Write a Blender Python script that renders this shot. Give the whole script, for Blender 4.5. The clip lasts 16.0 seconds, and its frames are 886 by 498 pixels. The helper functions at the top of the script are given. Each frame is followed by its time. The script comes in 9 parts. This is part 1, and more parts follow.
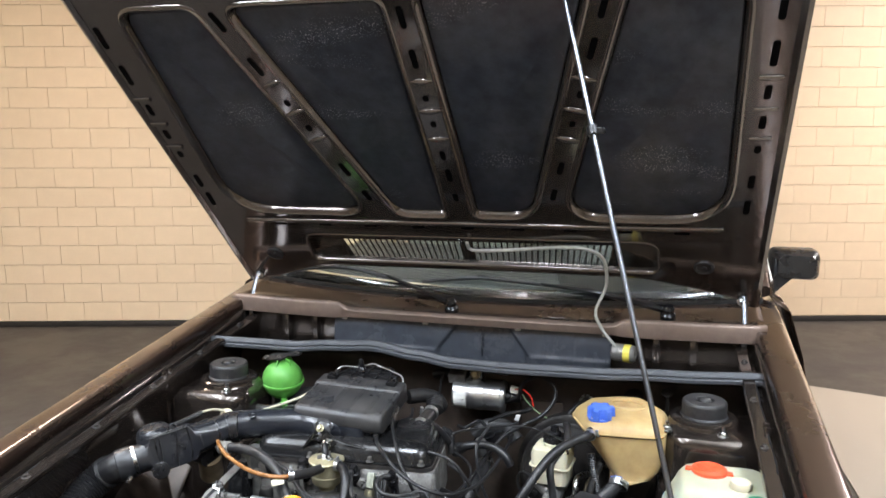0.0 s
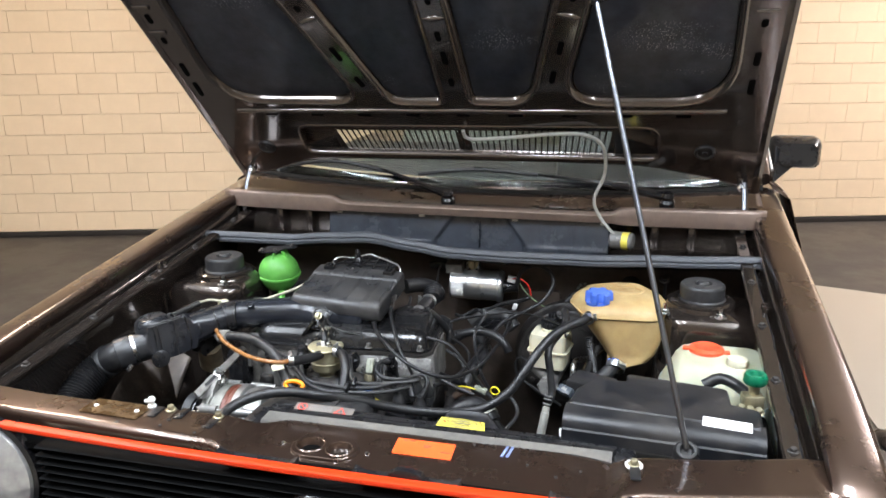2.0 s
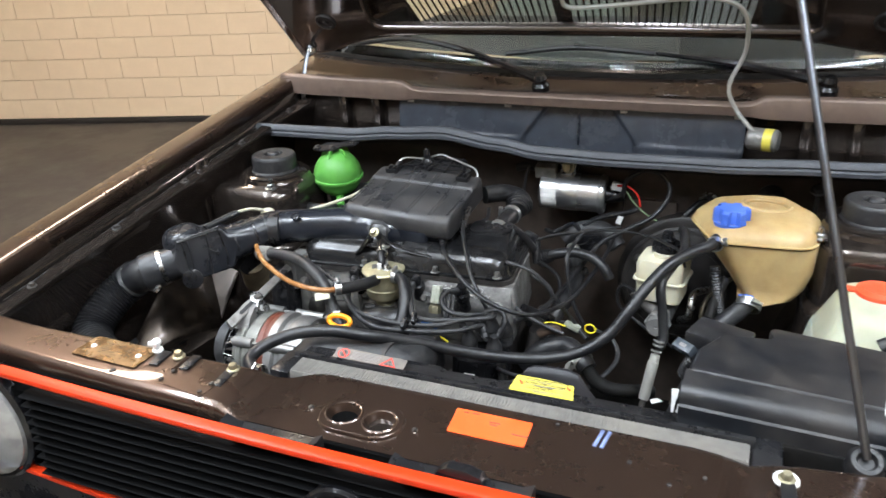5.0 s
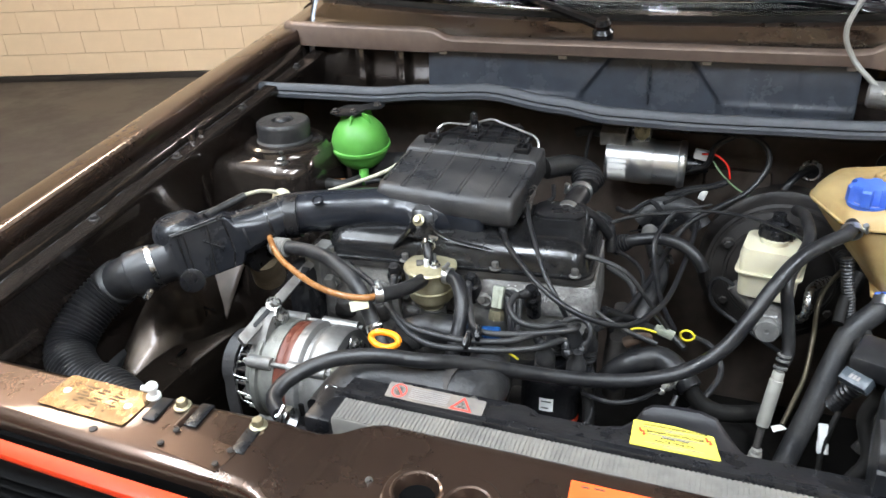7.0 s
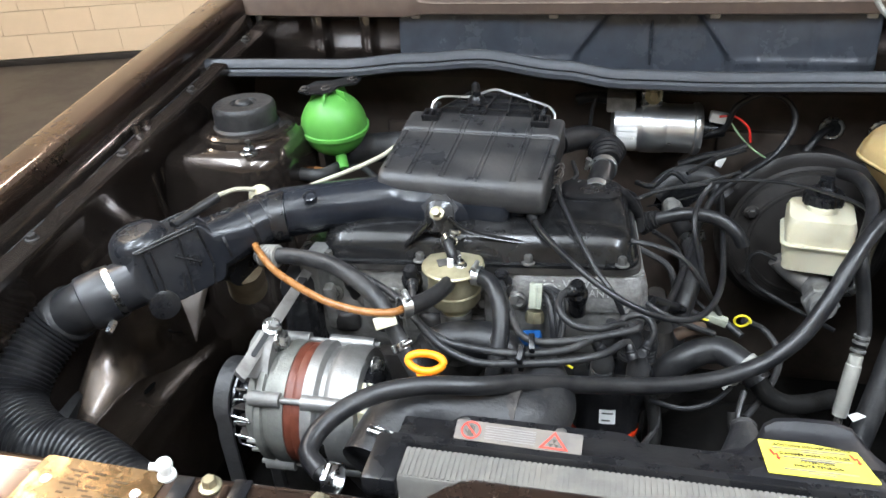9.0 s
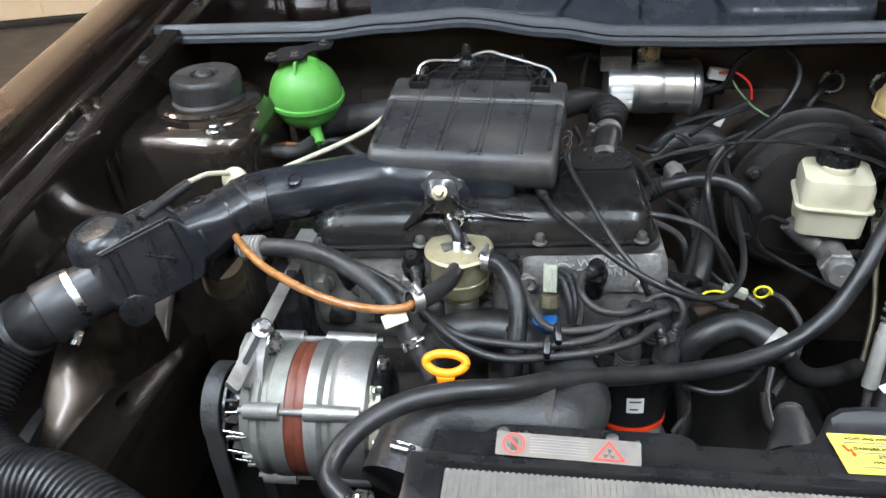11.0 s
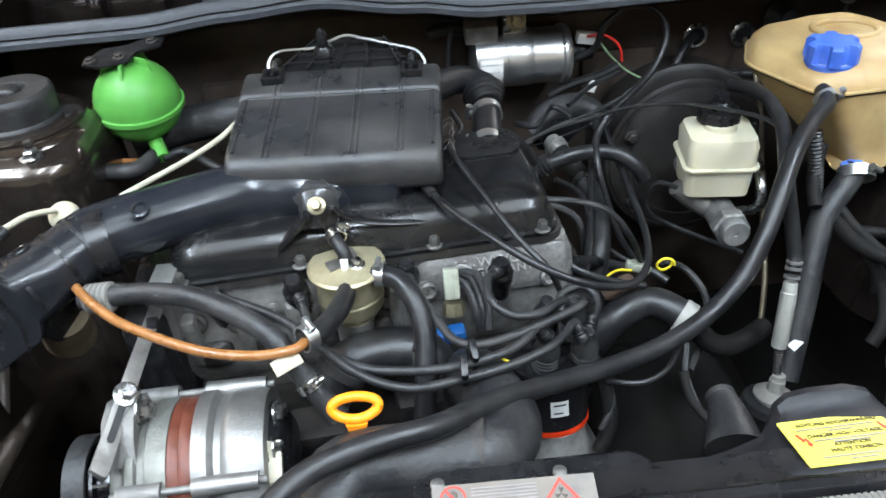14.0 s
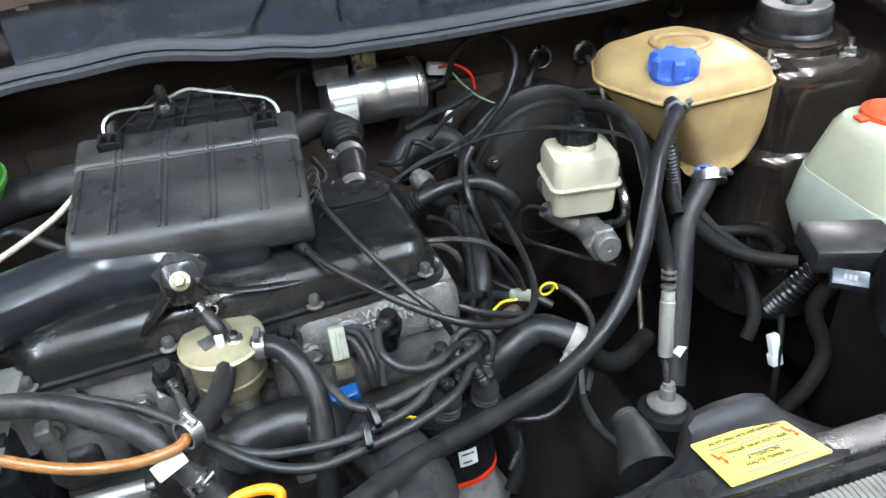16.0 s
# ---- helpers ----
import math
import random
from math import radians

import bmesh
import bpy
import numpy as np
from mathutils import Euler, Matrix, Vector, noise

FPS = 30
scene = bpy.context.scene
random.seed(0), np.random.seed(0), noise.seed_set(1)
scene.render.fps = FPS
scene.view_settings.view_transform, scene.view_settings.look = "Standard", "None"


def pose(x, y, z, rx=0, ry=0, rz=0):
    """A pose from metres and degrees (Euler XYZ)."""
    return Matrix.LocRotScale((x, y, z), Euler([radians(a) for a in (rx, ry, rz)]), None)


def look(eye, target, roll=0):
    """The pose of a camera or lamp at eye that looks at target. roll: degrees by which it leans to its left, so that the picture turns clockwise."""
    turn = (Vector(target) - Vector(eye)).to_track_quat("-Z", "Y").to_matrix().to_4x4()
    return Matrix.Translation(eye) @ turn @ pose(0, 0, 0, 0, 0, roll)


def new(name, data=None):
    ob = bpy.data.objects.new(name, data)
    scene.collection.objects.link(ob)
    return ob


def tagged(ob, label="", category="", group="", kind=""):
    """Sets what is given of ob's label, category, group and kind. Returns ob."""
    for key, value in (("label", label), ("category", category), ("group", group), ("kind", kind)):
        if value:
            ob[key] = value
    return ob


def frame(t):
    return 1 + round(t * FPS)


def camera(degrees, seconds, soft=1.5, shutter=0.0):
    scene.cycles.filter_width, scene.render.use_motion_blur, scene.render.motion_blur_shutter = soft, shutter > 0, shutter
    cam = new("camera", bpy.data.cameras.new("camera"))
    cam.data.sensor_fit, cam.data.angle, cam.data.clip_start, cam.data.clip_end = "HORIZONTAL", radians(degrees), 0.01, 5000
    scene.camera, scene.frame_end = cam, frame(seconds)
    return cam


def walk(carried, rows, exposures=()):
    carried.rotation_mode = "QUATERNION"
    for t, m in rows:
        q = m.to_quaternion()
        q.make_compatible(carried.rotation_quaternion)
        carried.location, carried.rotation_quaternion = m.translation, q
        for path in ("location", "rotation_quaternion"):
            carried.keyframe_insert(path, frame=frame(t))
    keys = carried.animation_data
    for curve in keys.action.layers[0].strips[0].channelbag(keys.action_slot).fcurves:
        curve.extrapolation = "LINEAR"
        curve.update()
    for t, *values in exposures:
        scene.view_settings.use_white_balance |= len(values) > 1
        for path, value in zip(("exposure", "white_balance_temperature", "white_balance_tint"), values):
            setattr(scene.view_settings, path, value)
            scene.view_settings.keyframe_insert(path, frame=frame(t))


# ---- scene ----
cam = camera(60.0, 16.0, shutter=0.4)
PATH = [
    (0, (0.397, -0.8677, 1.376), (-0.1235, 1.0371, 1.059), -0.1),
    (0.5, (0.397, -0.8717, 1.358), (-0.1192, 1.0273, 0.999), -0.4),
    (1, (0.3961, -0.8727, 1.343), (-0.1148, 1.0154, 0.928), -0.6),
    (1.5, (0.3929, -0.8688, 1.333), (-0.1105, 1.0076, 0.859), -0.7),
    (2, (0.3875, -0.8559, 1.32), (-0.1065, 1.0057, 0.782), -0.7),
    (2.5, (0.3816, -0.8301, 1.308), (-0.1088, 1.0146, 0.713), -0.8),
    (3, (0.3793, -0.7861, 1.3), (-0.1235, 1.0361, 0.646), -1.1),
    (3.5, (0.3824, -0.733, 1.295), (-0.1583, 1.06, 0.592), -1.6),
    (4, (0.3884, -0.6729, 1.287), (-0.221, 1.0799, 0.542), -2.3),
    (4.5, (0.3737, -0.6223, 1.278), (-0.2965, 1.0934, 0.499), -2.6),
    (5, (0.3348, -0.5635, 1.265), (-0.3813, 1.1176, 0.452), -2.6),
    (5.2, (0.315, -0.5402, 1.258), (-0.4108, 1.1306, 0.433), -2.5),
    (7.3, (0.1258, -0.3563, 1.206), (-0.5182, 1.2922, 0.273), -3.1),
    (7.5, (0.1044, -0.344, 1.199), (-0.5128, 1.3114, 0.263), -3.1),
    (8, (0.0665, -0.3182, 1.189), (-0.5051, 1.3457, 0.238), -3.6),
    (8.5, (0.0198, -0.2989, 1.182), (-0.4779, 1.3756, 0.208), -3.5),
    (9, (-0.0127, -0.283, 1.178), (-0.4505, 1.3935, 0.18), -3.6),
    (9.2, (-0.0199, -0.2781, 1.178), (-0.4397, 1.3969, 0.169), -3.7),
    (11.5, (-0.1055, -0.2009, 1.157), (-0.3619, 1.4375, 0.04), -3.9),
    (12, (-0.1179, -0.1883, 1.153), (-0.3391, 1.4422, 0.017), -4.2),
    (12.5, (-0.1264, -0.1776, 1.149), (-0.2953, 1.4497, -0.001), -4.3),
    (13, (-0.1277, -0.1647, 1.146), (-0.2266, 1.461, -0.015), -4.3),
    (13.5, (-0.1243, -0.1485, 1.147), (-0.149, 1.4715, -0.025), -4.4),
    (14, (-0.1199, -0.1284, 1.146), (-0.0544, 1.4867, -0.032), -4.2),
    (14.5, (-0.1185, -0.1104, 1.147), (0.0413, 1.4979, -0.032), -3.9),
    (15, (-0.1199, -0.0974, 1.15), (0.1382, 1.5, -0.025), -3.8),
    (15.5, (-0.1232, -0.0915, 1.148), (0.2213, 1.5009, -0.011), -3.9),
    (16, (-0.1313, -0.0857, 1.146), (0.3005, 1.4934, -0.003), -3.9),
]
walk(cam, [(t, look(eye, target, roll)) for t, eye, target, roll in PATH],
     [(0, 0.06, 6430, 14), (3, 0.05, 6430, 14), (4.5, -0.02, 6430, 13), (5.2, 0.0, 6430, 13), (7.5, 0.15, 6400, 12), (9, 0.18, 6330, 12),
      (11.5, 0.05, 6250, 11), (14, 0.05, 6150, 10), (16, 0.22, 6100, 10)])


# ---------------------------------------------------------------- light
world = bpy.data.worlds.new("hall_air")
world.use_nodes = True
world.node_tree.nodes["Background"].inputs[0].default_value = (1.0, 0.93, 0.84, 1)
world.node_tree.nodes["Background"].inputs[1].default_value = 0.02
scene.world = world


def area_lamp(name, at, target, size_x, size_y, power, colour):
    data = bpy.data.lights.new(name, "AREA")
    data.shape, data.size, data.size_y, data.energy, data.color = "RECTANGLE", size_x, size_y, power, colour
    ob = new(name, data)
    ob.matrix_world = look(at, target)
    return ob


FLOOR_Z = 0.05
# assumed ceiling lamps, out of view, placed to light the bay
LAMPS = [(-1.5, 0.0), (-0.2, -0.75), (1.3, 0.0), (1.4, -1.3), (-1.6, -1.4)]
CEILING_Z = 3.3
LAMP_Z = 2.85
for lx, ly in LAMPS:
    area_lamp("lamp_down", (lx, ly, LAMP_Z - 0.10), (lx, ly + 0.001, 0), 0.2, 1.2, 40, (0.80, 0.92, 1.05))
    # added upward fill: brightens the ceiling so it bounces light into the bay
    area_lamp("ceiling_bounce_fill", (lx, ly, LAMP_Z + 0.02), (lx, ly + 0.001, 9), 0.2, 1.2, 56, (0.80, 0.92, 1.05))
# two added lamps that brighten the brick wall; neither is a known source
area_lamp("wall_fill_lamp", (-2.45, 1.5, LAMP_Z - 0.10), (-2.45, 1.501, 0), 0.3, 1.2, 38, (1.0, 0.80, 0.60))
area_lamp("wall_fill_lamp", (3.1, 3.6, LAMP_Z - 0.10), (3.1, 3.601, 0), 0.3, 1.2, 128, (1.0, 0.95, 0.93))


# ---------------------------------------------------------------- materials
def mat(name, base, rough=0.5, metal=0.0, vary=0.15, scale=30.0, bump=0.0, bump_scale=200.0, dirt=None, dirt_amount=0.0,
        dirt_scale=9.0, coat=0.0, transmission=0.0, alpha=1.0, rough_vary=0.12, subsurface=0.0, ior=1.45, island=False, obj_random=0.0):
    """A surface with colour grain, wear at a larger scale, uneven gloss and fine relief."""
    m = bpy.data.materials.new(name)
    m.use_nodes = True
    t, n, l = m.node_tree, m.node_tree.nodes, m.node_tree.links
    b = n["Principled BSDF"]
    tc = n.new("ShaderNodeTexCoord")
    noi = n.new("ShaderNodeTexNoise")
    noi.inputs["Scale"].default_value, noi.inputs["Detail"].default_value = scale, 6
    l.new(tc.outputs["Object"], noi.inputs["Vector"])
    ramp = n.new("ShaderNodeMapRange")
    ramp.inputs[1].default_value, ramp.inputs[2].default_value = 0.3, 0.7
    ramp.inputs[3].default_value, ramp.inputs[4].default_value = 1 - vary, 1 + vary
    l.new(noi.outputs[0], ramp.inputs[0])
    mul = n.new("ShaderNodeMix")
    mul.data_type, mul.blend_type = "RGBA", "MULTIPLY"
    mul.inputs[0].default_value = 1
    mul.inputs[6].default_value = (*base, 1)
    l.new(ramp.outputs[0], mul.inputs[7])
    out = mul.outputs[2]
    if obj_random:
        info = n.new("ShaderNodeObjectInfo") if not island else n.new("ShaderNodeNewGeometry")
        rr = n.new("ShaderNodeMapRange")
        rr.inputs[3].default_value, rr.inputs[4].default_value = 1 - obj_random, 1 + obj_random
        l.new(info.outputs["Random" if not island else "Random Per Island"], rr.inputs[0])
        m3 = n.new("ShaderNodeMix")
        m3.data_type, m3.blend_type = "RGBA", "MULTIPLY"
        m3.inputs[0].default_value = 1
        l.new(out, m3.inputs[6])
        l.new(rr.outputs[0], m3.inputs[7])
        out = m3.outputs[2]
    if dirt:
        no2 = n.new("ShaderNodeTexNoise")
        no2.inputs["Scale"].default_value, no2.inputs["Detail"].default_value, no2.inputs["Roughness"].default_value = dirt_scale, 9, 0.68
        l.new(tc.outputs["Object"], no2.inputs["Vector"])
        r2 = n.new("ShaderNodeMapRange")
        r2.inputs[1].default_value, r2.inputs[2].default_value = 0.42, 0.72
        r2.inputs[3].default_value, r2.inputs[4].default_value = 0, dirt_amount
        l.new(no2.outputs[0], r2.inputs[0])
        m2 = n.new("ShaderNodeMix")
        m2.data_type = "RGBA"
        l.new(r2.outputs[0], m2.inputs[0])
        l.new(out, m2.inputs[6])
        m2.inputs[7].default_value = (*dirt, 1)
        out = m2.outputs[2]
        rg = n.new("ShaderNodeMapRange")
        rg.inputs[2].default_value = max(dirt_amount, 0.01)
        rg.inputs[3].default_value, rg.inputs[4].default_value = rough, min(1, rough + min(0.35, 0.06 + 0.9 * dirt_amount))
        l.new(r2.outputs[0], rg.inputs[0])
        l.new(rg.outputs[0], b.inputs["Roughness"])
    else:
        rg = n.new("ShaderNodeMapRange")
        rg.inputs[1].default_value, rg.inputs[2].default_value = 0.3, 0.7
        rg.inputs[3].default_value, rg.inputs[4].default_value = max(0.03, rough - rough_vary), min(1, rough + rough_vary)
        l.new(noi.outputs[0], rg.inputs[0])
        l.new(rg.outputs[0], b.inputs["Roughness"])
    l.new(out, b.inputs["Base Color"])
    b.inputs["Metallic"].default_value = metal
    b.inputs["IOR"].default_value = ior
    b.inputs["Coat Weight"].default_value = coat
    b.inputs["Coat Roughness"].default_value = 0.06
    b.inputs["Transmission Weight"].default_value = transmission
    b.inputs["Subsurface Weight"].default_value = subsurface
    if subsurface:
        b.inputs["Subsurface Radius"].default_value = (0.02, 0.014, 0.008)
        b.inputs["Subsurface Scale"].default_value = 0.6
    if bump:
        nb = n.new("ShaderNodeTexNoise")
        nb.inputs["Scale"].default_value, nb.inputs["Detail"].default_value = bump_scale, 4
        l.new(tc.outputs["Object"], nb.inputs["Vector"])
        bp = n.new("ShaderNodeBump")
        bp.inputs["Strength"].default_value, bp.inputs["Distance"].default_value = bump, 0.002
        l.new(nb.outputs[0], bp.inputs["Height"])
        l.new(bp.outputs[0], b.inputs["Normal"])
    return m


DUST = (0.085, 0.078, 0.07)
PAINT = mat("bronze_paint", (0.080, 0.050, 0.036), 0.26, 0.78, 0.03, 900, 0.0, 25, (0.13, 0.10, 0.08), 0.03, 5, coat=1.0, rough_vary=0.03)
BAYPAINT = mat("bay_paint", (0.052, 0.040, 0.033), 0.15, 0.68, 0.25, 60, 0.06, 30, DUST, 0.09, 14, coat=0.8)
# bronze lightened so the front-facing flange looks lit
FLANGE = mat("lit_flange_paint", (0.20, 0.145, 0.115), 0.42, 0.45, 0.08, 60, 0.05, 80, DUST, 0.12, 14)
WHEELHOUSE = mat("dusty_bay_paint", (0.044, 0.033, 0.025), 0.19, 0.8, 0.25, 50, 0.08, 18, DUST, 0.05, 10, coat=0.25)
BATTCOVER = mat("battery_cover_plastic", (0.009, 0.010, 0.012), 0.28, 0, 0.2, 40, 0.10, 60, (0.095, 0.078, 0.062), 0.36, 9)
# near-black grime with the deep bay's shade put into its colour
UNDER = mat("shaded_grime", (0.006, 0.0055, 0.005), 0.75, 0.0, 0.3, 40, 0.3, 120, (0.016, 0.013, 0.010), 0.4, 12, ior=1.2)
HOODPAINT = mat("hood_inner_paint", (0.105, 0.088, 0.079), 0.15, 0.8, 0.10, 60, 0.03, 30, DUST, 0.05, 10, coat=0.8)
PLASTIC = mat("black_plastic", (0.009, 0.009, 0.010), 0.24, 0, 0.2, 80, 0.10, 300, DUST, 0.12, 18)
PLASTIC_GLOSS = mat("gloss_black", (0.008, 0.008, 0.009), 0.17, 0, 0.2, 50, 0.05, 60, DUST, 0.07, 20)
SHROUD = mat("dusty_shroud_plastic", (0.008, 0.008, 0.010), 0.40, 0, 0.2, 60, 0.12, 200, DUST, 0.12, 16, ior=1.38)
GREYPLASTIC = mat("grey_black_plastic", (0.013, 0.014, 0.017), 0.21, 0, 0.15, 90, 0.06, 300, DUST, 0.20, 12)
RUBBER = mat("black_rubber", (0.012, 0.012, 0.013), 0.30, 0, 0.2, 120, 0.10, 400, DUST, 0.20, 30)
RUBBER_WORN = mat("worn_rubber", (0.018, 0.018, 0.019), 0.38, 0, 0.25, 90, 0.35, 220, DUST, 0.38, 26)
SEALANT = mat("seam_sealant", (0.010, 0.010, 0.011), 0.35, 0, 0.2, 80, 0.3, 200, DUST, 0.15, 30)
# rubber darkened for hoses in deep shade, with some grime
SHADED_RUBBER = mat("shaded_grimy_rubber", (0.007, 0.0065, 0.006), 0.6, 0, 0.3, 60, 0.3, 200, (0.03, 0.026, 0.022), 0.4, 14, ior=1.3)
SERVO = mat("dusty_servo_paint", (0.015, 0.013, 0.012), 0.42, 0.1, 0.25, 30, 0.2, 160, (0.065, 0.056, 0.047), 0.45, 10)
BULKHEAD = mat("dusty_bulkhead_paint", (0.072, 0.054, 0.043), 0.34, 0.30, 0.25, 40, 0.15, 60, (0.12, 0.098, 0.08), 0.38, 9, coat=0.2)
ALU = mat("cast_aluminium", (0.23, 0.226, 0.215), 0.48, 0.6, 0.14, 70, 0.25, 350, (0.13, 0.11, 0.09), 0.4, 16)
ALU_DULL = mat("dull_cast_alloy", (0.185, 0.185, 0.165), 0.50, 0.55, 0.16, 70, 0.25, 350, (0.10, 0.09, 0.075), 0.45, 16)
ALU_DIRTY = mat("oily_aluminium", (0.30, 0.29, 0.27), 0.45, 0.5, 0.28, 60, 0.4, 260, (0.05, 0.042, 0.035), 0.78, 14)
ALU_BRIGHT = mat("bright_aluminium", (0.29, 0.285, 0.275), 0.42, 0.8, 0.10, 90, 0.2, 400, (0.2, 0.18, 0.15), 0.25, 18)
STEEL = mat("zinc_steel", (0.50, 0.50, 0.49), 0.28, 1.0, 0.08, 150, 0.03, 400, rough_vary=0.06)
WORNBAR = mat("worn_grey_steel", (0.24, 0.23, 0.215), 0.45, 0.7, 0.15, 60, 0.15, 300, (0.08, 0.06, 0.045), 0.5, 20)
ROD = mat("rod_steel", (0.17, 0.18, 0.20), 0.3, 1.0, 0.04, 40, rough_vary=0.03)
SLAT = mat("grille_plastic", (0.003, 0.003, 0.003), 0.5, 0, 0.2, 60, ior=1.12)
# near-black that puts the shade of holes and cavities into the colour
SHADE_BLACK = mat("cavity_shade_black", (0.002, 0.002, 0.002), 0.8, 0, 0.2, 60, ior=1.1)
CHROME = mat("polished_steel", (0.72, 0.73, 0.73), 0.30, 0.95, 0.03, 60, rough_vary=0.03)
GOLD = mat("yellow_passivated_steel", (0.40, 0.36, 0.24), 0.36, 0.85, 0.2, 60, 0.1, 300, (0.1, 0.085, 0.06), 0.4, 22)
ZINCGOLD = mat("yellow_zinc_plating", (0.50, 0.45, 0.29), 0.40, 0.7, 0.12, 50, 0.08, 300, (0.22, 0.18, 0.11), 0.45, 26)
IRON = mat("dark_iron", (0.045, 0.042, 0.04), 0.5, 0.5, 0.3, 50, 0.4, 200, (0.09, 0.07, 0.055), 0.5, 12)
COVER = mat("black_enamel", (0.008, 0.008, 0.0085), 0.20, 0.0, 0.25, 40, 0.12, 90, DUST, 0.11, 9, coat=0.2)
GREEN = mat("green_plastic", (0.100, 0.335, 0.058), 0.38, 0, 0.08, 40, 0.05, 200, (0.02, 0.12, 0.02), 0.12, 14, subsurface=0.15)
DARKGREEN = mat("dark_green_plastic", (0.0, 0.12, 0.055), 0.35, 0, 0.1, 40)
CREAM = mat("cream_plastic", (0.58, 0.54, 0.40), 0.45, 0, 0.08, 40, 0.05, 200, (0.42, 0.36, 0.22), 0.35, 20, subsurface=0.2)
TANK = mat("yellowed_tank", (0.44, 0.318, 0.145), 0.30, 0, 0.14, 18, 0.08, 120, (0.24, 0.115, 0.035), 0.62, 8, subsurface=0.35)
WASHER = mat("milky_tank", (0.40, 0.405, 0.295), 0.42, 0, 0.08, 22, 0.05, 200, (0.46, 0.48, 0.37), 0.3, 8, subsurface=0.6)
WASHFLUID = mat("washer_fluid", (0.42, 0.465, 0.39), 0.4, 0, 0.08, 22, 0.05, 200, (0.36, 0.41, 0.34), 0.3, 8, subsurface=0.6)
BLUE = mat("blue_plastic", (0.045, 0.12, 0.50), 0.5, 0, 0.12, 60, 0.05, 300, (0.25, 0.34, 0.62), 0.3, 40)
RED = mat("red_plastic", (0.78, 0.085, 0.03), 0.42, 0, 0.06, 60)
ORANGE = mat("orange_plastic", (0.95, 0.30, 0.01), 0.35, 0, 0.05, 60)
STRIPRED = mat("red_strip", (0.56, 0.034, 0.006), 0.30, 0, 0.02, 90, rough_vary=0.0, ior=1.3)
ORANGE_LABEL = mat("orange_label", (0.88, 0.095, 0.016), 0.5, 0, 0.06, 50)
YELLOW = mat("yellow_label", (0.70, 0.60, 0.085), 0.4, 0, 0.05, 50)
WHITE = mat("white_label", (0.75, 0.74, 0.71), 0.5, 0, 0.05, 60)
SILVER_LABEL = mat("silver_label", (0.17, 0.155, 0.14), 0.45, 0.5, 0.15, 80, 0, 200, (0.24, 0.19, 0.13), 0.45, 40)
INK = mat("label_ink", (0.05, 0.045, 0.035), 0.6)
GREYINK = mat("faint_ink", (0.22, 0.2, 0.19), 0.6)
REDINK = mat("red_ink", (0.65, 0.05, 0.03), 0.5)
COPPER = mat("red_varnish_laminations", (0.115, 0.032, 0.018), 0.4, 0.1, 0.15, 120, 0.1, 500)
BROWNHOSE = mat("amber_fuel_hose", (0.27, 0.115, 0.035), 0.28, 0, 0.15, 60, coat=0.2)
BEIGEHOSE = mat("beige_hose", (0.40, 0.37, 0.28), 0.5, 0, 0.12, 60)
PALEBLUE = mat("pale_blue_paint", (0.16, 0.20, 0.36), 0.5)
OLIVEPIPE = mat("olive_steel_pipe", (0.15, 0.125, 0.085), 0.4, 0.5, 0.2, 60)
PLATEGREY = mat("dark_grey_plate", (0.055, 0.065, 0.075), 0.25, 0, 0.2, 60, 0.05, 200)
SENSORGREY = mat("grey_green_connector", (0.30, 0.31, 0.245), 0.3, 0, 0.15, 60, coat=0.3)
DEEPBLUE = mat("deep_blue_plastic", (0.012, 0.085, 0.27), 0.35, 0, 0.1, 60)
DULLSTEEL = mat("dull_steel", (0.17, 0.165, 0.155), 0.42, 0.75, 0.3, 60, 0.2, 260, (0.07, 0.055, 0.042), 0.5, 20)
LIDPLASTIC = mat("dusty_lid_plastic", (0.022, 0.0225, 0.024), 0.27, 0, 0.25, 30, 0.15, 260, (0.110, 0.100, 0.090), 0.42, 13)
ALU_CAST = mat("rough_cast_alloy", (0.215, 0.21, 0.20), 0.42, 0.5, 0.25, 220, 0.45, 420, (0.075, 0.062, 0.052), 0.65, 22)
# alloy lightened to put the highlights on raised letters into the colour
LIT_CAST = mat("lit_raised_casting", (0.46, 0.45, 0.43), 0.42, 0.4, 0.15, 120, 0.2, 400)
TUBEPLASTIC = mat("smooth_tube_plastic", (0.013, 0.015, 0.020), 0.14, 0, 0.2, 40, 0.06, 60, DUST, 0.12, 14)
PLATEINK = mat("dark_plate_print", (0.10, 0.066, 0.036), 0.35, 0.6)
STAINED = mat("stained_warm_air_tube", (0.30, 0.235, 0.15), 0.5, 0, 0.25, 40, 0.2, 200, (0.12, 0.085, 0.05), 0.6, 16)
RUSTY = mat("rusty_brown_sleeve", (0.085, 0.052, 0.034), 0.5, 0.1, 0.3, 60, 0.2, 200, (0.04, 0.03, 0.022), 0.5, 20)
FOOTGREY = mat("dusty_grey_rubber", (0.20, 0.19, 0.17), 0.55, 0, 0.2, 60, 0.2, 300, (0.07, 0.06, 0.05), 0.6, 24)
PALEWIRE = mat("pale_grey_tube", (0.33, 0.32, 0.285), 0.4, 0, 0.1, 80)
YELLOWWIRE = mat("yellow_wire", (0.8, 0.65, 0.03), 0.4)
REDWIRE = mat("red_wire", (0.7, 0.03, 0.02), 0.4)
GREENWIRE = mat("pale_green_wire", (0.25, 0.36, 0.2), 0.5)
BRASSPLATE = mat("corroded_type_plate", (0.20, 0.135, 0.072), 0.15, 0.92, 0.3, 60, 0.10, 120, (0.30, 0.22, 0.13), 0.35, 45)
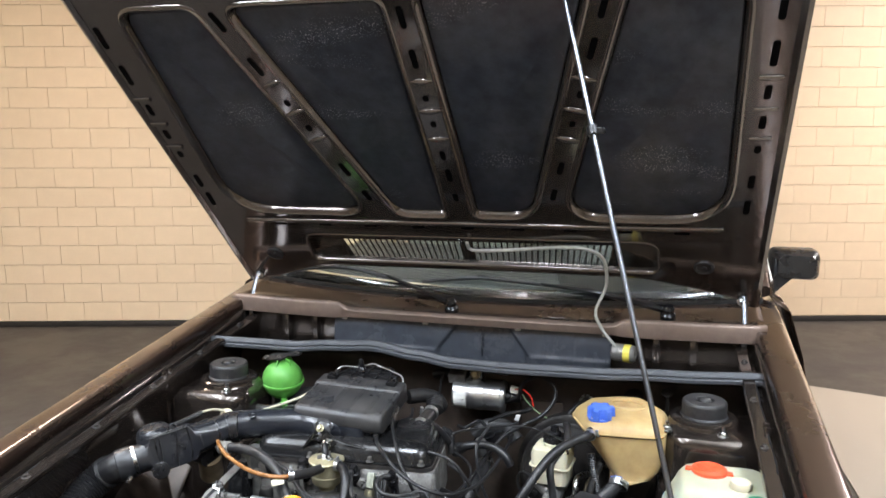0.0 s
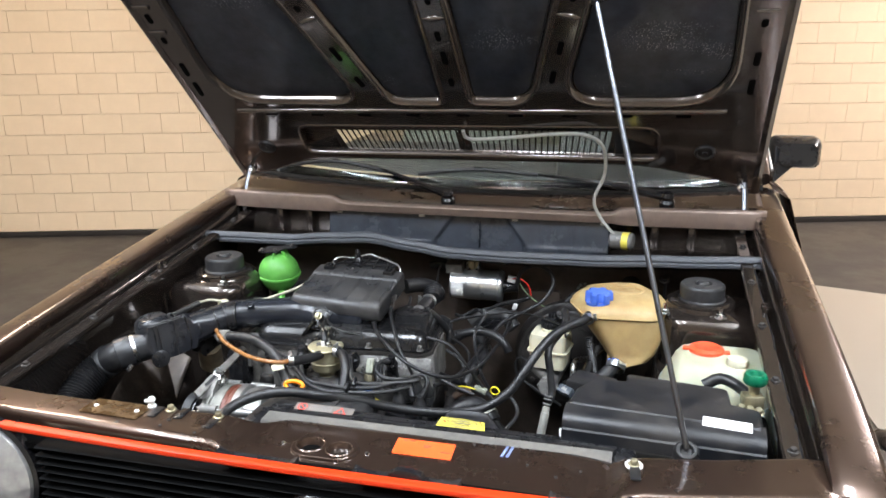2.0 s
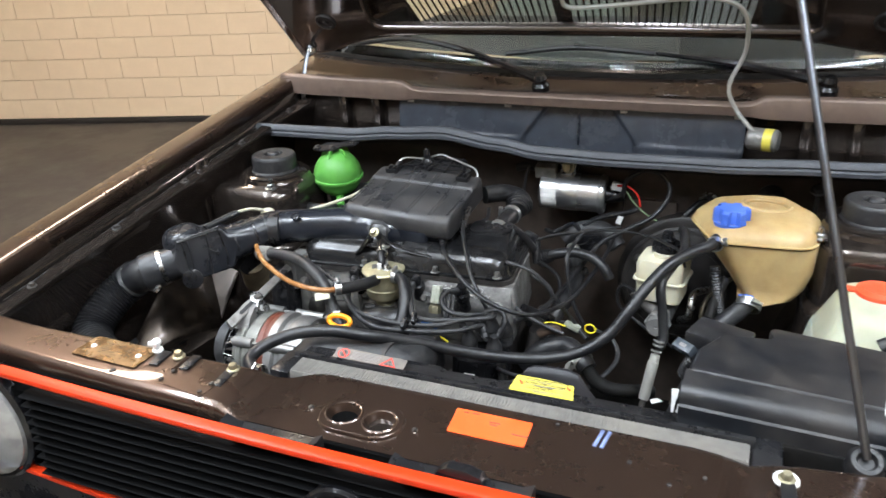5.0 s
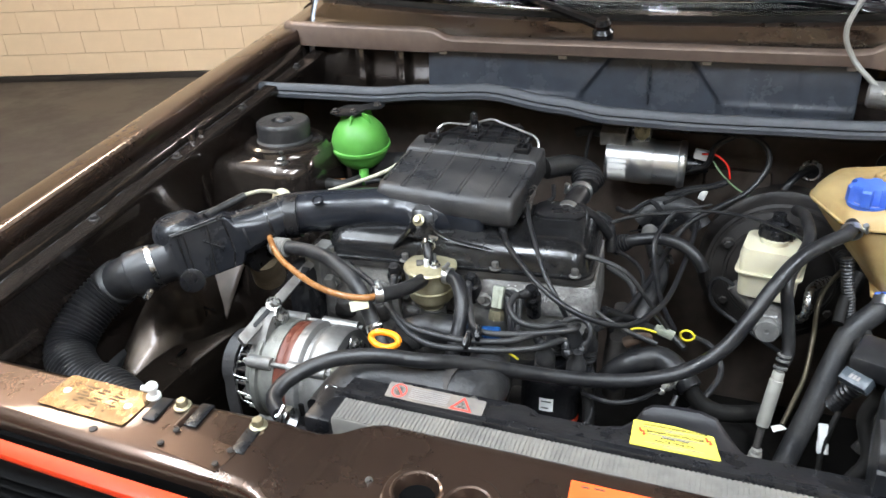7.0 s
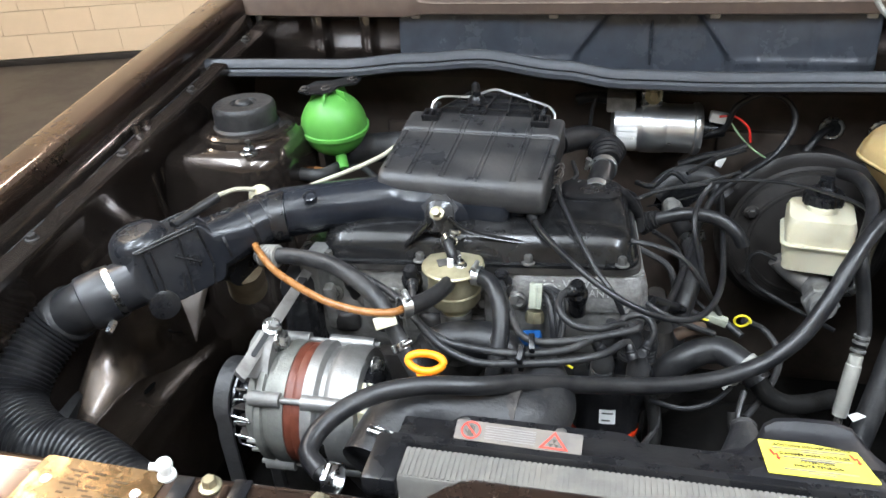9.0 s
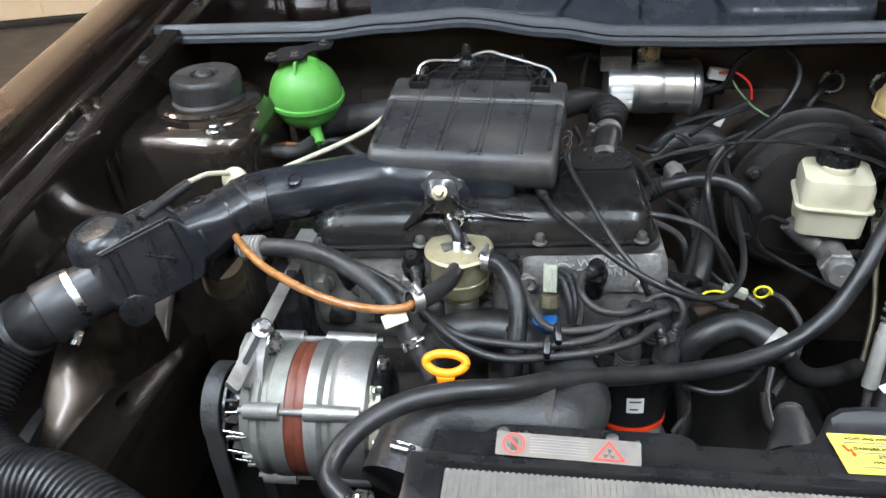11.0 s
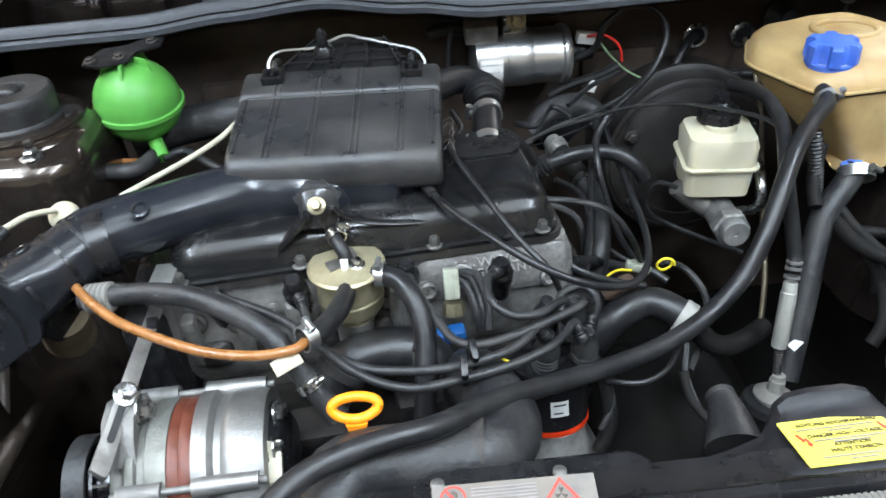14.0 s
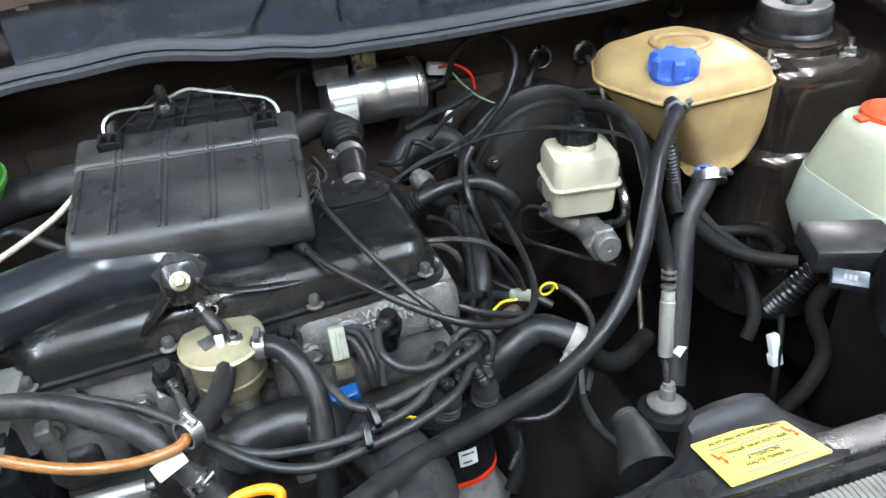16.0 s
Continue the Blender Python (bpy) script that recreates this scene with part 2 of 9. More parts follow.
PAD = mat("sound_pad", (0.019, 0.023, 0.033), 0.29, 0, 0.3, 40, 0.35, 60, (0.20, 0.20, 0.21), 0.14, 14)
FINS = mat("radiator_alloy", (0.135, 0.128, 0.115), 0.6, 0.2, 0.15, 90, 0.1, 300, (0.25, 0.22, 0.18), 0.35, 30)
GLASS = mat("windscreen_glass", (0.78, 0.84, 0.79), 0.02, 0, 0, 10, transmission=1.0, rough_vary=0)
LAMPGLASS = mat("headlamp_glass", (0.34, 0.34, 0.335), 0.10, 0.5, 0.25, 50, 0.25, 60)
SEATCLOTH = mat("grey_green_seat_cloth", (0.10, 0.105, 0.085), 0.8, 0, 0.2, 80, 0.3, 300)
DARKTRIM = mat("dark_interior", (0.02, 0.02, 0.02), 0.7, 0, 0.2, 30)
SEAL = mat("seal_rubber", (0.047, 0.051, 0.058), 0.45, 0, 0.15, 120, 0.1, 300, DUST, 0.15, 20)
SHEET = mat("rain_tray_film", (0.050, 0.057, 0.070), 0.20, 0, 0.15, 40, 0.40, 34, DUST, 0.14, 14)
BRICK = mat("cream_painted_brick", (0.78, 0.61, 0.415), 0.5, 0, 0.03, 14, 0.25, 120, obj_random=0.015)
BRICKREST = mat("cream_painted_brick_rest", (0.78, 0.61, 0.415), 0.5, 0, 0.03, 14, 0.25, 120, obj_random=0.015, island=True)
MORTAR = mat("painted_mortar", (0.66, 0.50, 0.33), 0.7, 0, 0.06, 30, 0.3, 200)
PLASTER = mat("cream_plaster", (0.72, 0.62, 0.48), 0.7, 0, 0.04, 5, 0.1, 90)
CEILING = mat("ceiling_board", (0.7, 0.67, 0.6), 0.8, 0, 0.04, 5)
DARKFLOOR = mat("dark_floor_coating", (0.06, 0.052, 0.045), 0.45, 0, 0.12, 5, 0.06, 150, (0.09, 0.08, 0.07), 0.4, 2)
LIGHTFLOOR = mat("light_floor_coating", (0.42, 0.37, 0.30), 0.45, 0, 0.06, 6, 0.06, 150)
SKIRT = mat("dark_skirting", (0.03, 0.026, 0.023), 0.5)
GLOW = bpy.data.materials.new("lamp_diffuser")
GLOW.use_nodes = True
GLOW.node_tree.nodes["Principled BSDF"].inputs["Emission Color"].default_value = (1, 0.93, 0.82, 1)
GLOW.node_tree.nodes["Principled BSDF"].inputs["Emission Strength"].default_value = 6


# ---------------------------------------------------------------- mesh tools
def finish(name, bm, material, parent=None, label="", smooth=38):
    me = bpy.data.meshes.new(name)
    bmesh.ops.recalc_face_normals(bm, faces=bm.faces)
    bm.to_mesh(me)
    bm.free()
    me.shade_smooth()
    me.set_sharp_from_angle(angle=radians(smooth))
    for m in (material if isinstance(material, (list, tuple)) else [material]):
        me.materials.append(m)
    ob = new(name, me)
    if parent is not None:
        ob.parent = parent
    if label:
        ob["label"] = label
    return ob


def part(name, bm, material, parent, label="", smooth=38):
    return finish(name, bm, material, parent, label, smooth)


def thing(name, label, category, group="", kind=""):
    return tagged(new(name), label, category, group, kind)


def B():
    return bmesh.new()


def V(*a):
    return Vector(a)


def box(bm, centre, size, turn=(0, 0, 0), bevel=0.0, seg=2):
    m = pose(*centre, *turn) @ Matrix.Diagonal((*size, 1))
    geo = bmesh.ops.create_cube(bm, size=1.0, matrix=m)
    if bevel:
        edges = list({e for v in geo["verts"] for e in v.link_edges})
        bmesh.ops.bevel(bm, geom=edges, offset=bevel, segments=seg, profile=0.5, affect="EDGES", clamp_overlap=True)
    return bm


def axes_for(direction):
    d = Vector(direction).normalized()
    a = d.cross((0, 0, 1)) if abs(d.z) < 0.95 else d.cross((0, 1, 0))
    a.normalize()
    return d, a, d.cross(a)


def lathe(bm, profile, at, axis=(0, 0, 1), seg=28, closed_ends=True):
    """profile: (radius, height) along the axis from at."""
    d, a, b = axes_for(axis)
    rings = []
    for r, h in profile:
        c = Vector(at) + d * h
        rings.append([bm.verts.new(c + (a * math.cos(k) + b * math.sin(k)) * max(r, 1e-5))
                      for k in (2 * math.pi * i / seg for i in range(seg))])
    bridge(bm, rings, closed_ends)
    return bm


def bridge(bm, rings, caps=True):
    n = len(rings[0])
    for r0, r1 in zip(rings, rings[1:]):
        for i in range(n):
            bm.faces.new((r0[i], r0[(i + 1) % n], r1[(i + 1) % n], r1[i]))
    if caps:
        bm.faces.new(rings[0][::-1])
        bm.faces.new(rings[-1])


def cyl(bm, p0, p1, r0, r1=None, seg=20, bevel=0.0):
    p0, p1 = Vector(p0), Vector(p1)
    length = (p1 - p0).length
    r1 = r0 if r1 is None else r1
    if bevel:
        prof = [(r0 - bevel, 0), (r0, bevel), (r1, length - bevel), (r1 - bevel, length)]
    else:
        prof = [(r0, 0), (r1, length)]
    return lathe(bm, prof, p0, p1 - p0, seg)


def smooth_line(points, step=0.008):
    """A smooth line through the points, in even steps."""
    p = [Vector(q) for q in points]
    p = [2 * p[0] - p[1]] + p + [2 * p[-1] - p[-2]]
    out = []
    for i in range(1, len(p) - 2):
        a, b, c, d = p[i - 1:i + 3]
        n = max(2, int((c - b).length / step))
        for k in range(n):
            t = k / n
            out.append(0.5 * ((2 * b) + (c - a) * t + (2 * a - 5 * b + 4 * c - d) * t * t + (3 * b - a - 3 * c + d) * t ** 3))
    out.append(p[-2])
    return out


def even_line(line, step):
    """The line again in exactly even steps."""
    run = [0.0]
    for a, b in zip(line, line[1:]):
        run.append(run[-1] + (b - a).length)
    out, k = [], 0
    n = max(2, int(run[-1] / step))
    for i in range(n + 1):
        d = run[-1] * i / n
        while k < len(run) - 2 and run[k + 1] < d:
            k += 1
        t = (d - run[k]) / max(run[k + 1] - run[k], 1e-9)
        out.append(line[k].lerp(line[k + 1], t))
    return out


def sweep(bm, points, radius, seg=12, step=0.008, flat=1.0, raw=False):
    """A round tube along a smooth line; radius: a number or a function of (share of the way, metres)."""
    line = [Vector(q) for q in points] if raw else smooth_line(points, step)
    if callable(radius) and not raw:
        line = even_line(line, step)
    total = sum((b - a).length for a, b in zip(line, line[1:]))
    d0, a, b = axes_for(line[1] - line[0])
    rings, run = [], 0.0
    for i, c in enumerate(line):
        d = (line[min(i + 1, len(line) - 1)] - line[max(i - 1, 0)]).normalized()
        a = (a - d * a.dot(d)).normalized()
        b = d.cross(a)
        if i:
            run += (c - line[i - 1]).length
        r = radius(run / total, run) if callable(radius) else radius
        rings.append([bm.verts.new(c + (a * math.cos(k) + b * math.sin(k) * flat) * r)
                      for k in (2 * math.pi * j / seg for j in range(seg))])
    bridge(bm, rings)
    return bm


def rrect(w, d, r, n=5):
    """A rounded rectangle round the origin, as 2D points."""
    r = min(r, w / 2 - 1e-4, d / 2 - 1e-4)
    out = []
    for cx, cy, a0 in ((w / 2 - r, d / 2 - r, 0), (-w / 2 + r, d / 2 - r, 90), (-w / 2 + r, -d / 2 + r, 180), (w / 2 - r, -d / 2 + r, 270)):
        for k in range(n + 1):
            a = radians(a0 + 90 * k / n)
            out.append((cx + r * math.cos(a), cy + r * math.sin(a)))
    return out


def loft(bm, sections, m=Matrix(), caps=True):
    """sections: lists of equally many 3D points, bridged in turn."""
    rings = [[bm.verts.new(m @ Vector(p)) for p in s] for s in sections]
    bridge(bm, rings, caps)
    return bm


def slab(bm, outline, thickness, m=Matrix(), bevel=0.0):
    """A plate from a 2D outline, its top at z = 0 of m."""
    top = [bm.verts.new(m @ Vector((x, y, 0))) for x, y in outline]
    low = [bm.verts.new(m @ Vector((x, y, -thickness))) for x, y in outline]
    lid = bm.faces.new(top)
    bm.faces.new(low[::-1])
    k = len(top)
    for i in range(k):
        bm.faces.new((top[i], low[i], low[(i + 1) % k], top[(i + 1) % k]))
    if bevel:
        bmesh.ops.bevel(bm, geom=list(lid.edges), offset=bevel, segments=2, profile=0.5, affect="EDGES", clamp_overlap=True)
    return bm


def fillet(points, radius, n=5):
    """A 2D polygon with rounded corners; radius: one number or one a corner."""
    out, k = [], len(points)
    for i in range(k):
        p, a, b = Vector(points[i]), Vector(points[i - 1]), Vector(points[(i + 1) % k])
        r = radius[i] if isinstance(radius, (list, tuple)) else radius
        da, db = (a - p).normalized(), (b - p).normalized()
        half = da.angle(db) / 2
        cut = min(r / math.tan(half), (a - p).length * 0.48, (b - p).length * 0.48)
        s, e = p + da * cut, p + db * cut
        for q in range(n + 1):
            t = q / n
            out.append(tuple(s * (1 - t) ** 2 + p * 2 * t * (1 - t) + e * t * t))
    return out


def inset(loop, d):
    """The 2D loop moved inwards by d."""
    c = sum((Vector(p) for p in loop), Vector((0, 0))) / len(loop)
    out, k = [], len(loop)
    for i in range(k):
        a, p, b = Vector(loop[i - 1]), Vector(loop[i]), Vector(loop[(i + 1) % k])
        t = (b - a).normalized()
        nrm = Vector((-t.y, t.x))
        if nrm.dot(c - p) < 0:
            nrm = -nrm
        out.append(tuple(p + nrm * d))
    return out


def pierced(bm, outer, holes, m, rims=(), narrow=()):
    """A plate with holes; rims: (inset, depth) rings that fold each hole's edge."""
    def ring(loop, depth=0.0):
        return [bm.verts.new(m @ Vector((x, y, depth))) for x, y in loop]
    edges, kept = [], []
    for loop in [outer, *holes]:
        vs = ring(loop)
        kept.append((loop, vs))
        edges += [bm.edges.new((vs[i], vs[(i + 1) % len(vs)])) for i in range(len(vs))]
    bmesh.ops.triangle_fill(bm, edges=edges, use_beauty=True, use_dissolve=False)
    for number, (loop, vs) in enumerate(kept[1:]):
        last = vs
        for d, depth in rims:
            k = 0.5 if number in narrow else 1.0
            nxt = ring(inset(loop, d * k), depth * k if depth < 0 else depth)
            for i in range(len(vs)):
                bm.faces.new((last[i], last[(i + 1) % len(vs)], nxt[(i + 1) % len(vs)], nxt[i]))
            last = nxt
    return bm


def bolt(bm, at, axis, r=0.007, h=0.006, washer=True):
    """A hexagon head on a washer."""
    d, a, b = axes_for(axis)
    at = Vector(at)
    if washer:
        lathe(bm, [(r * 1.7, 0), (r * 1.7, 0.0016), (r * 1.5, 0.0022)], at, d, 18)
    lathe(bm, [(r * 1.12, 0.002), (r * 1.12, 0.002 + h * 0.8), (r * 0.9, 0.002 + h)], at, d, 6)
    return bm


def clamp_band(bm, at, axis, r, width=0.011, screw=(0, 0, 1)):
    """A hose clamp with its screw housing."""
    d, a, b = axes_for(axis)
    lathe(bm, [(r * 0.96, -width / 2), (r + 0.0012, -width / 2), (r + 0.0012, width / 2), (r * 0.96, width / 2)], at, d, 28, False)
    s = Vector(screw)
    s = (s - d * s.dot(d)).normalized()
    c = Vector(at) + s * (r + 0.005)
    side = d.cross(s)
    k = min(1.0, 0.45 + r * 25)
    box(bm, Vector(at) + s * (r + 0.0015), (0.008 * k, 0.008 * k, 0.004), bevel=0.001)
    cyl(bm, c - side * 0.008 * k, c + side * 0.006 * k, 0.0036 * k, seg=10)
    cyl(bm, c + side * 0.006 * k, c + side * 0.010 * k, 0.0050 * k, seg=6)
    return bm


def sheet(bm, grid):
    """A surface from rows of points."""
    rows = [[bm.verts.new(p) for p in row] for row in grid]
    for r0, r1 in zip(rows, rows[1:]):
        for i in range(len(r0) - 1):
            bm.faces.new((r0[i], r0[i + 1], r1[i + 1], r1[i]))
    return bm


def thick(ob, t, offset=-1):
    mod = ob.modifiers.new("thickness", "SOLIDIFY")
    mod.thickness, mod.offset = t, offset
    return ob


def speckled(m, colour, amount):
    """Fine pale flecks gathered in drifts that run across the surface."""
    n, l = m.node_tree.nodes, m.node_tree.links
    b = n["Principled BSDF"]
    before = b.inputs["Base Color"].links[0].from_socket
    tc, mp = n.new("ShaderNodeTexCoord"), n.new("ShaderNodeMapping")
    mp.inputs["Scale"].default_value = (3.0, 11.0, 11.0)
    l.new(tc.outputs["Object"], mp.inputs["Vector"])
    fine, drift = n.new("ShaderNodeTexNoise"), n.new("ShaderNodeTexNoise")
    fine.inputs["Scale"].default_value, drift.inputs["Scale"].default_value = 330, 1.0
    fine.inputs["Detail"].default_value = 2
    l.new(tc.outputs["Object"], fine.inputs["Vector"])
    l.new(mp.outputs[0], drift.inputs["Vector"])
    rf, rd, mx = n.new("ShaderNodeMapRange"), n.new("ShaderNodeMapRange"), n.new("ShaderNodeMath")
    rf.inputs[1].default_value, rf.inputs[2].default_value = 0.58, 0.70
    rd.inputs[1].default_value, rd.inputs[2].default_value, rd.inputs[4].default_value = 0.56, 0.72, amount
    l.new(fine.outputs[0], rf.inputs[0])
    l.new(drift.outputs[0], rd.inputs[0])
    mx.operation = "MULTIPLY"
    l.new(rf.outputs[0], mx.inputs[0])
    l.new(rd.outputs[0], mx.inputs[1])
    mix = n.new("ShaderNodeMix")
    mix.data_type = "RGBA"
    l.new(mx.outputs[0], mix.inputs[0])
    l.new(before, mix.inputs[6])
    mix.inputs[7].default_value = (*colour, 1)
    l.new(mix.outputs[2], b.inputs["Base Color"])


speckled(PAD, (0.50, 0.51, 0.53), 0.8)

# ---------------------------------------------------------------- the hall
WALL_AT, WALL_TURN = Vector((-2.65, 3.52, 0)), 16.5
WALL = pose(WALL_AT.x, WALL_AT.y, FLOOR_Z, 0, 0, WALL_TURN)

bm = B()
box(bm, (1.6, 0.12, 1.65), (9.6, 0.2, 3.3))
wall_north = tagged(part("wall_north", bm, MORTAR, None), "cream-painted brick wall with thin raked joints", "wall", kind="structure")
wall_north.matrix_world = WALL

bm = B()
sheet(bm, [[(-9, -8, FLOOR_Z), (9, -8, FLOOR_Z)], [(-9, 8, FLOOR_Z), (9, 8, FLOOR_Z)]])
floor = tagged(part("floor", bm, DARKFLOOR, None), "dark brown-grey coated hall floor", "floor", kind="structure")
# unseen front stretch of the pale floor is added to bounce light up
bm = B()
slab(bm, [(1.30, 0.2), (1.16, 2.0), (1.12, 3.3), (1.45, 3.22), (2.2, 3.0), (5.5, 1.8), (5.5, -4.8), (-5.3, -4.8), (-5.3, -1.4), (-1.2, -1.1), (1.2, -0.6)], 0.004, pose(0, 0, FLOOR_Z + 0.004))
tagged(part("floor_light", bm, LIGHTFLOOR, None), "pale beige coated floor beside the car, extended unseen in front as a bounce", "floor", kind="structure")
bm = B()
box(bm, (1.6, -0.012, 0.018), (9.6, 0.016, 0.036), bevel=0.003)
ob = tagged(part("baseboard", bm, SKIRT, None), "thin dark skirting along the brick wall", "baseboard", kind="structure")
ob.matrix_world = WALL
bm = B()
box(bm, (0, 0, CEILING_Z + 0.1), (18, 16, 0.2))
tagged(part("ceiling", bm, CEILING, None), "pale plain ceiling of the hall", "ceiling", kind="structure")
for name, centre, size in (("wall_west", (-5.6, -1, 1.7), (0.2, 14, 3.3)), ("wall_east", (5.9, -1, 1.7), (0.2, 14, 3.3)), ("wall_south", (0, -5.1, 1.7), (12, 0.2, 3.3))):
    bm = B()
    box(bm, centre, size)
    tagged(part(name, bm, PLASTER, None), "plain cream plastered hall wall", "wall", kind="structure")

# added fixtures for the assumed lamps and the two wall fills, all unseen
for lx, ly, lw, ll in [(*p, 0.2, 1.2) for p in LAMPS] + [(-2.45, 1.5, 0.3, 1.2), (3.1, 3.6, 0.3, 1.2)]:
    lamp = thing("added_ceiling_light", "unseen long white ceiling light, added, with a glowing diffuser", "ceiling light", "ceiling lights")
    lamp.location = (lx, ly, LAMP_Z)
    bm = B()
    box(bm, (0, 0, -0.025), (lw + 0.04, ll + 0.06, 0.05), bevel=0.01)
    part("housing", bm, WHITE, lamp)
    bm = B()
    box(bm, (0, 0, -0.06), (lw, ll, 0.02), bevel=0.006)
    part("diffuser", bm, GLOW, lamp)
    for wy in (-0.5, 0.5):
        bm = B()
        cyl(bm, (0, wy, 0), (0, wy, CEILING_Z - LAMP_Z), 0.004, seg=6)
        part("hanger", bm, STEEL, lamp)

# ---------------------------------------------------------------- the car
car = thing("hatchback_car", "bronze-brown metallic hatchback with its bonnet propped open", "car")


def top_z(y):
    """The height of the wing's top edge along the car."""
    return 0.813 + 0.138 * y


def inner_edge(side, y):
    """The wing's upright inner edge, across the car."""
    return side * (0.644 - 0.028 * y if side < 0 else 0.627)


def wing(side):
    prof = [(0.160, -0.50), (0.155, -0.32), (0.125, -0.20), (0.095, -0.10), (0.080, -0.050), (0.0740, -0.028), (0.0715, -0.0175), (0.0690, -0.0118), (0.0655, -0.0085), (0.0600, -0.0062), (0.046, -0.0036), (0.030, -0.0014), (0.015, 0.0),
            (0.007, -0.0004), (0.0028, -0.0022), (0.001, -0.007), (0.0, -0.030)]
    rows = []
    for y in [-0.03 + 0.053 * k for k in range(22)]:
        taper = 0.012 * max(0, (0.25 - y) / 0.28) ** 2
        front = max(0.0, (0.06 - y) / 0.09) ** 2 * 0.022
        rows.append([(inner_edge(side, y) + side * (dx - taper), y, top_z(y) + dz - front) for dx, dz in prof])
    bm = B()
    sheet(bm, rows)
    f = part("front_wing", bm, PAINT, car, "glossy bronze metallic wing")
    thick(f, 0.0015)
    # gutter and inner wing
    prof = [(0.001, -0.028), (-0.001, -0.050), (-0.003, -0.061), (-0.006, -0.063), (-0.0125, -0.063), (-0.0150, -0.060), (-0.0160, -0.047), (-0.0180, -0.0450), (-0.0375, -0.0455), (-0.0395, -0.0475), (-0.0395, -0.0550), (-0.0365, -0.0600), (-0.028, -0.085), (-0.016, -0.13),
            (-0.012, -0.20), (-0.012, -0.26), (-0.014, -0.32), (-0.018, -0.40), (-0.03, -0.52)]
    rows = []
    for y in [-0.02 + 0.02 * k for k in range(53)]:
        wave = 0.0025 * math.sin(y * 23) * (1 if y < 0.5 else 0.4)
        dent = 0.0005 * math.sin(y * 37) + 0.0003 * math.sin(y * 71 + 1)
        rows.append([(inner_edge(side, y) + side * (dx - (wave if -0.4 < dz < -0.1 else 0) + (dent if -0.05 < dz < -0.039 else 0)), y, top_z(y) + dz + (dent * 0.5 if -0.05 < dz < -0.039 else 0)) for dx, dz in prof])
    bm = B()
    sheet(bm, rows)
    inner = part("inner_wing", bm, BAYPAINT, car, "dusty brown inner wing panel")
    thick(inner, 0.0015)
    for k in range(5):
        y = 0.13 + 0.17 * k
        bm = B()
        bolt(bm, (inner_edge(side, y) - side * 0.028, y, top_z(y) - 0.0453), (0, 0, 1), 0.0045, 0.005)
        part("wing_bolt", bm, IRON, car)
    # wavy bead of seam sealant along the flange
    bm = B()
    line = []
    for k in range(56):
        y = 0.03 + 0.0125 * k
        n1 = noise.noise(V(y * 21, side * 3.0, 0.5))
        line.append((inner_edge(side, y) - side * (0.0175 + 0.0022 * n1), y, top_z(y) - 0.0455 + 0.0008 * noise.noise(V(y * 40, 7.0, side))))
    sweep(bm, line, lambda t, d: 0.0021 + 0.0011 * noise.noise(V(d * 55, side * 5.0, 2.0)), 8, 0.004)
    part("seam_sealant", bm, SEALANT, inner, "uneven black seam sealant")
    # raised beads along the inner wing
    for k in range(3):
        y = 0.14 + 0.13 * k
        bm = B()
        box(bm, (inner_edge(side, y) - side * 0.017, y, top_z(y) - 0.13), (0.012, 0.09, 0.022), bevel=0.005)
        part("panel_bead", bm, BAYPAINT, inner)
    # pressed step where the panel meets the strut tower
    for dy in (0.0, 0.021):
        bm = B()
        sweep(bm, [(inner_edge(side, y + dy) - side * d, y + dy, z) for y, d, z in ((0.522, 0.016, 0.850), (0.520, 0.018, 0.828), (0.519, 0.020, 0.800), (0.521, 0.021, 0.766), (0.526, 0.020, 0.735), (0.534, 0.016, 0.706), (0.542, 0.010, 0.690))], 0.0060, 12)
        part("panel_fold", bm, BAYPAINT, inner)


wing(-1)
wing(1)


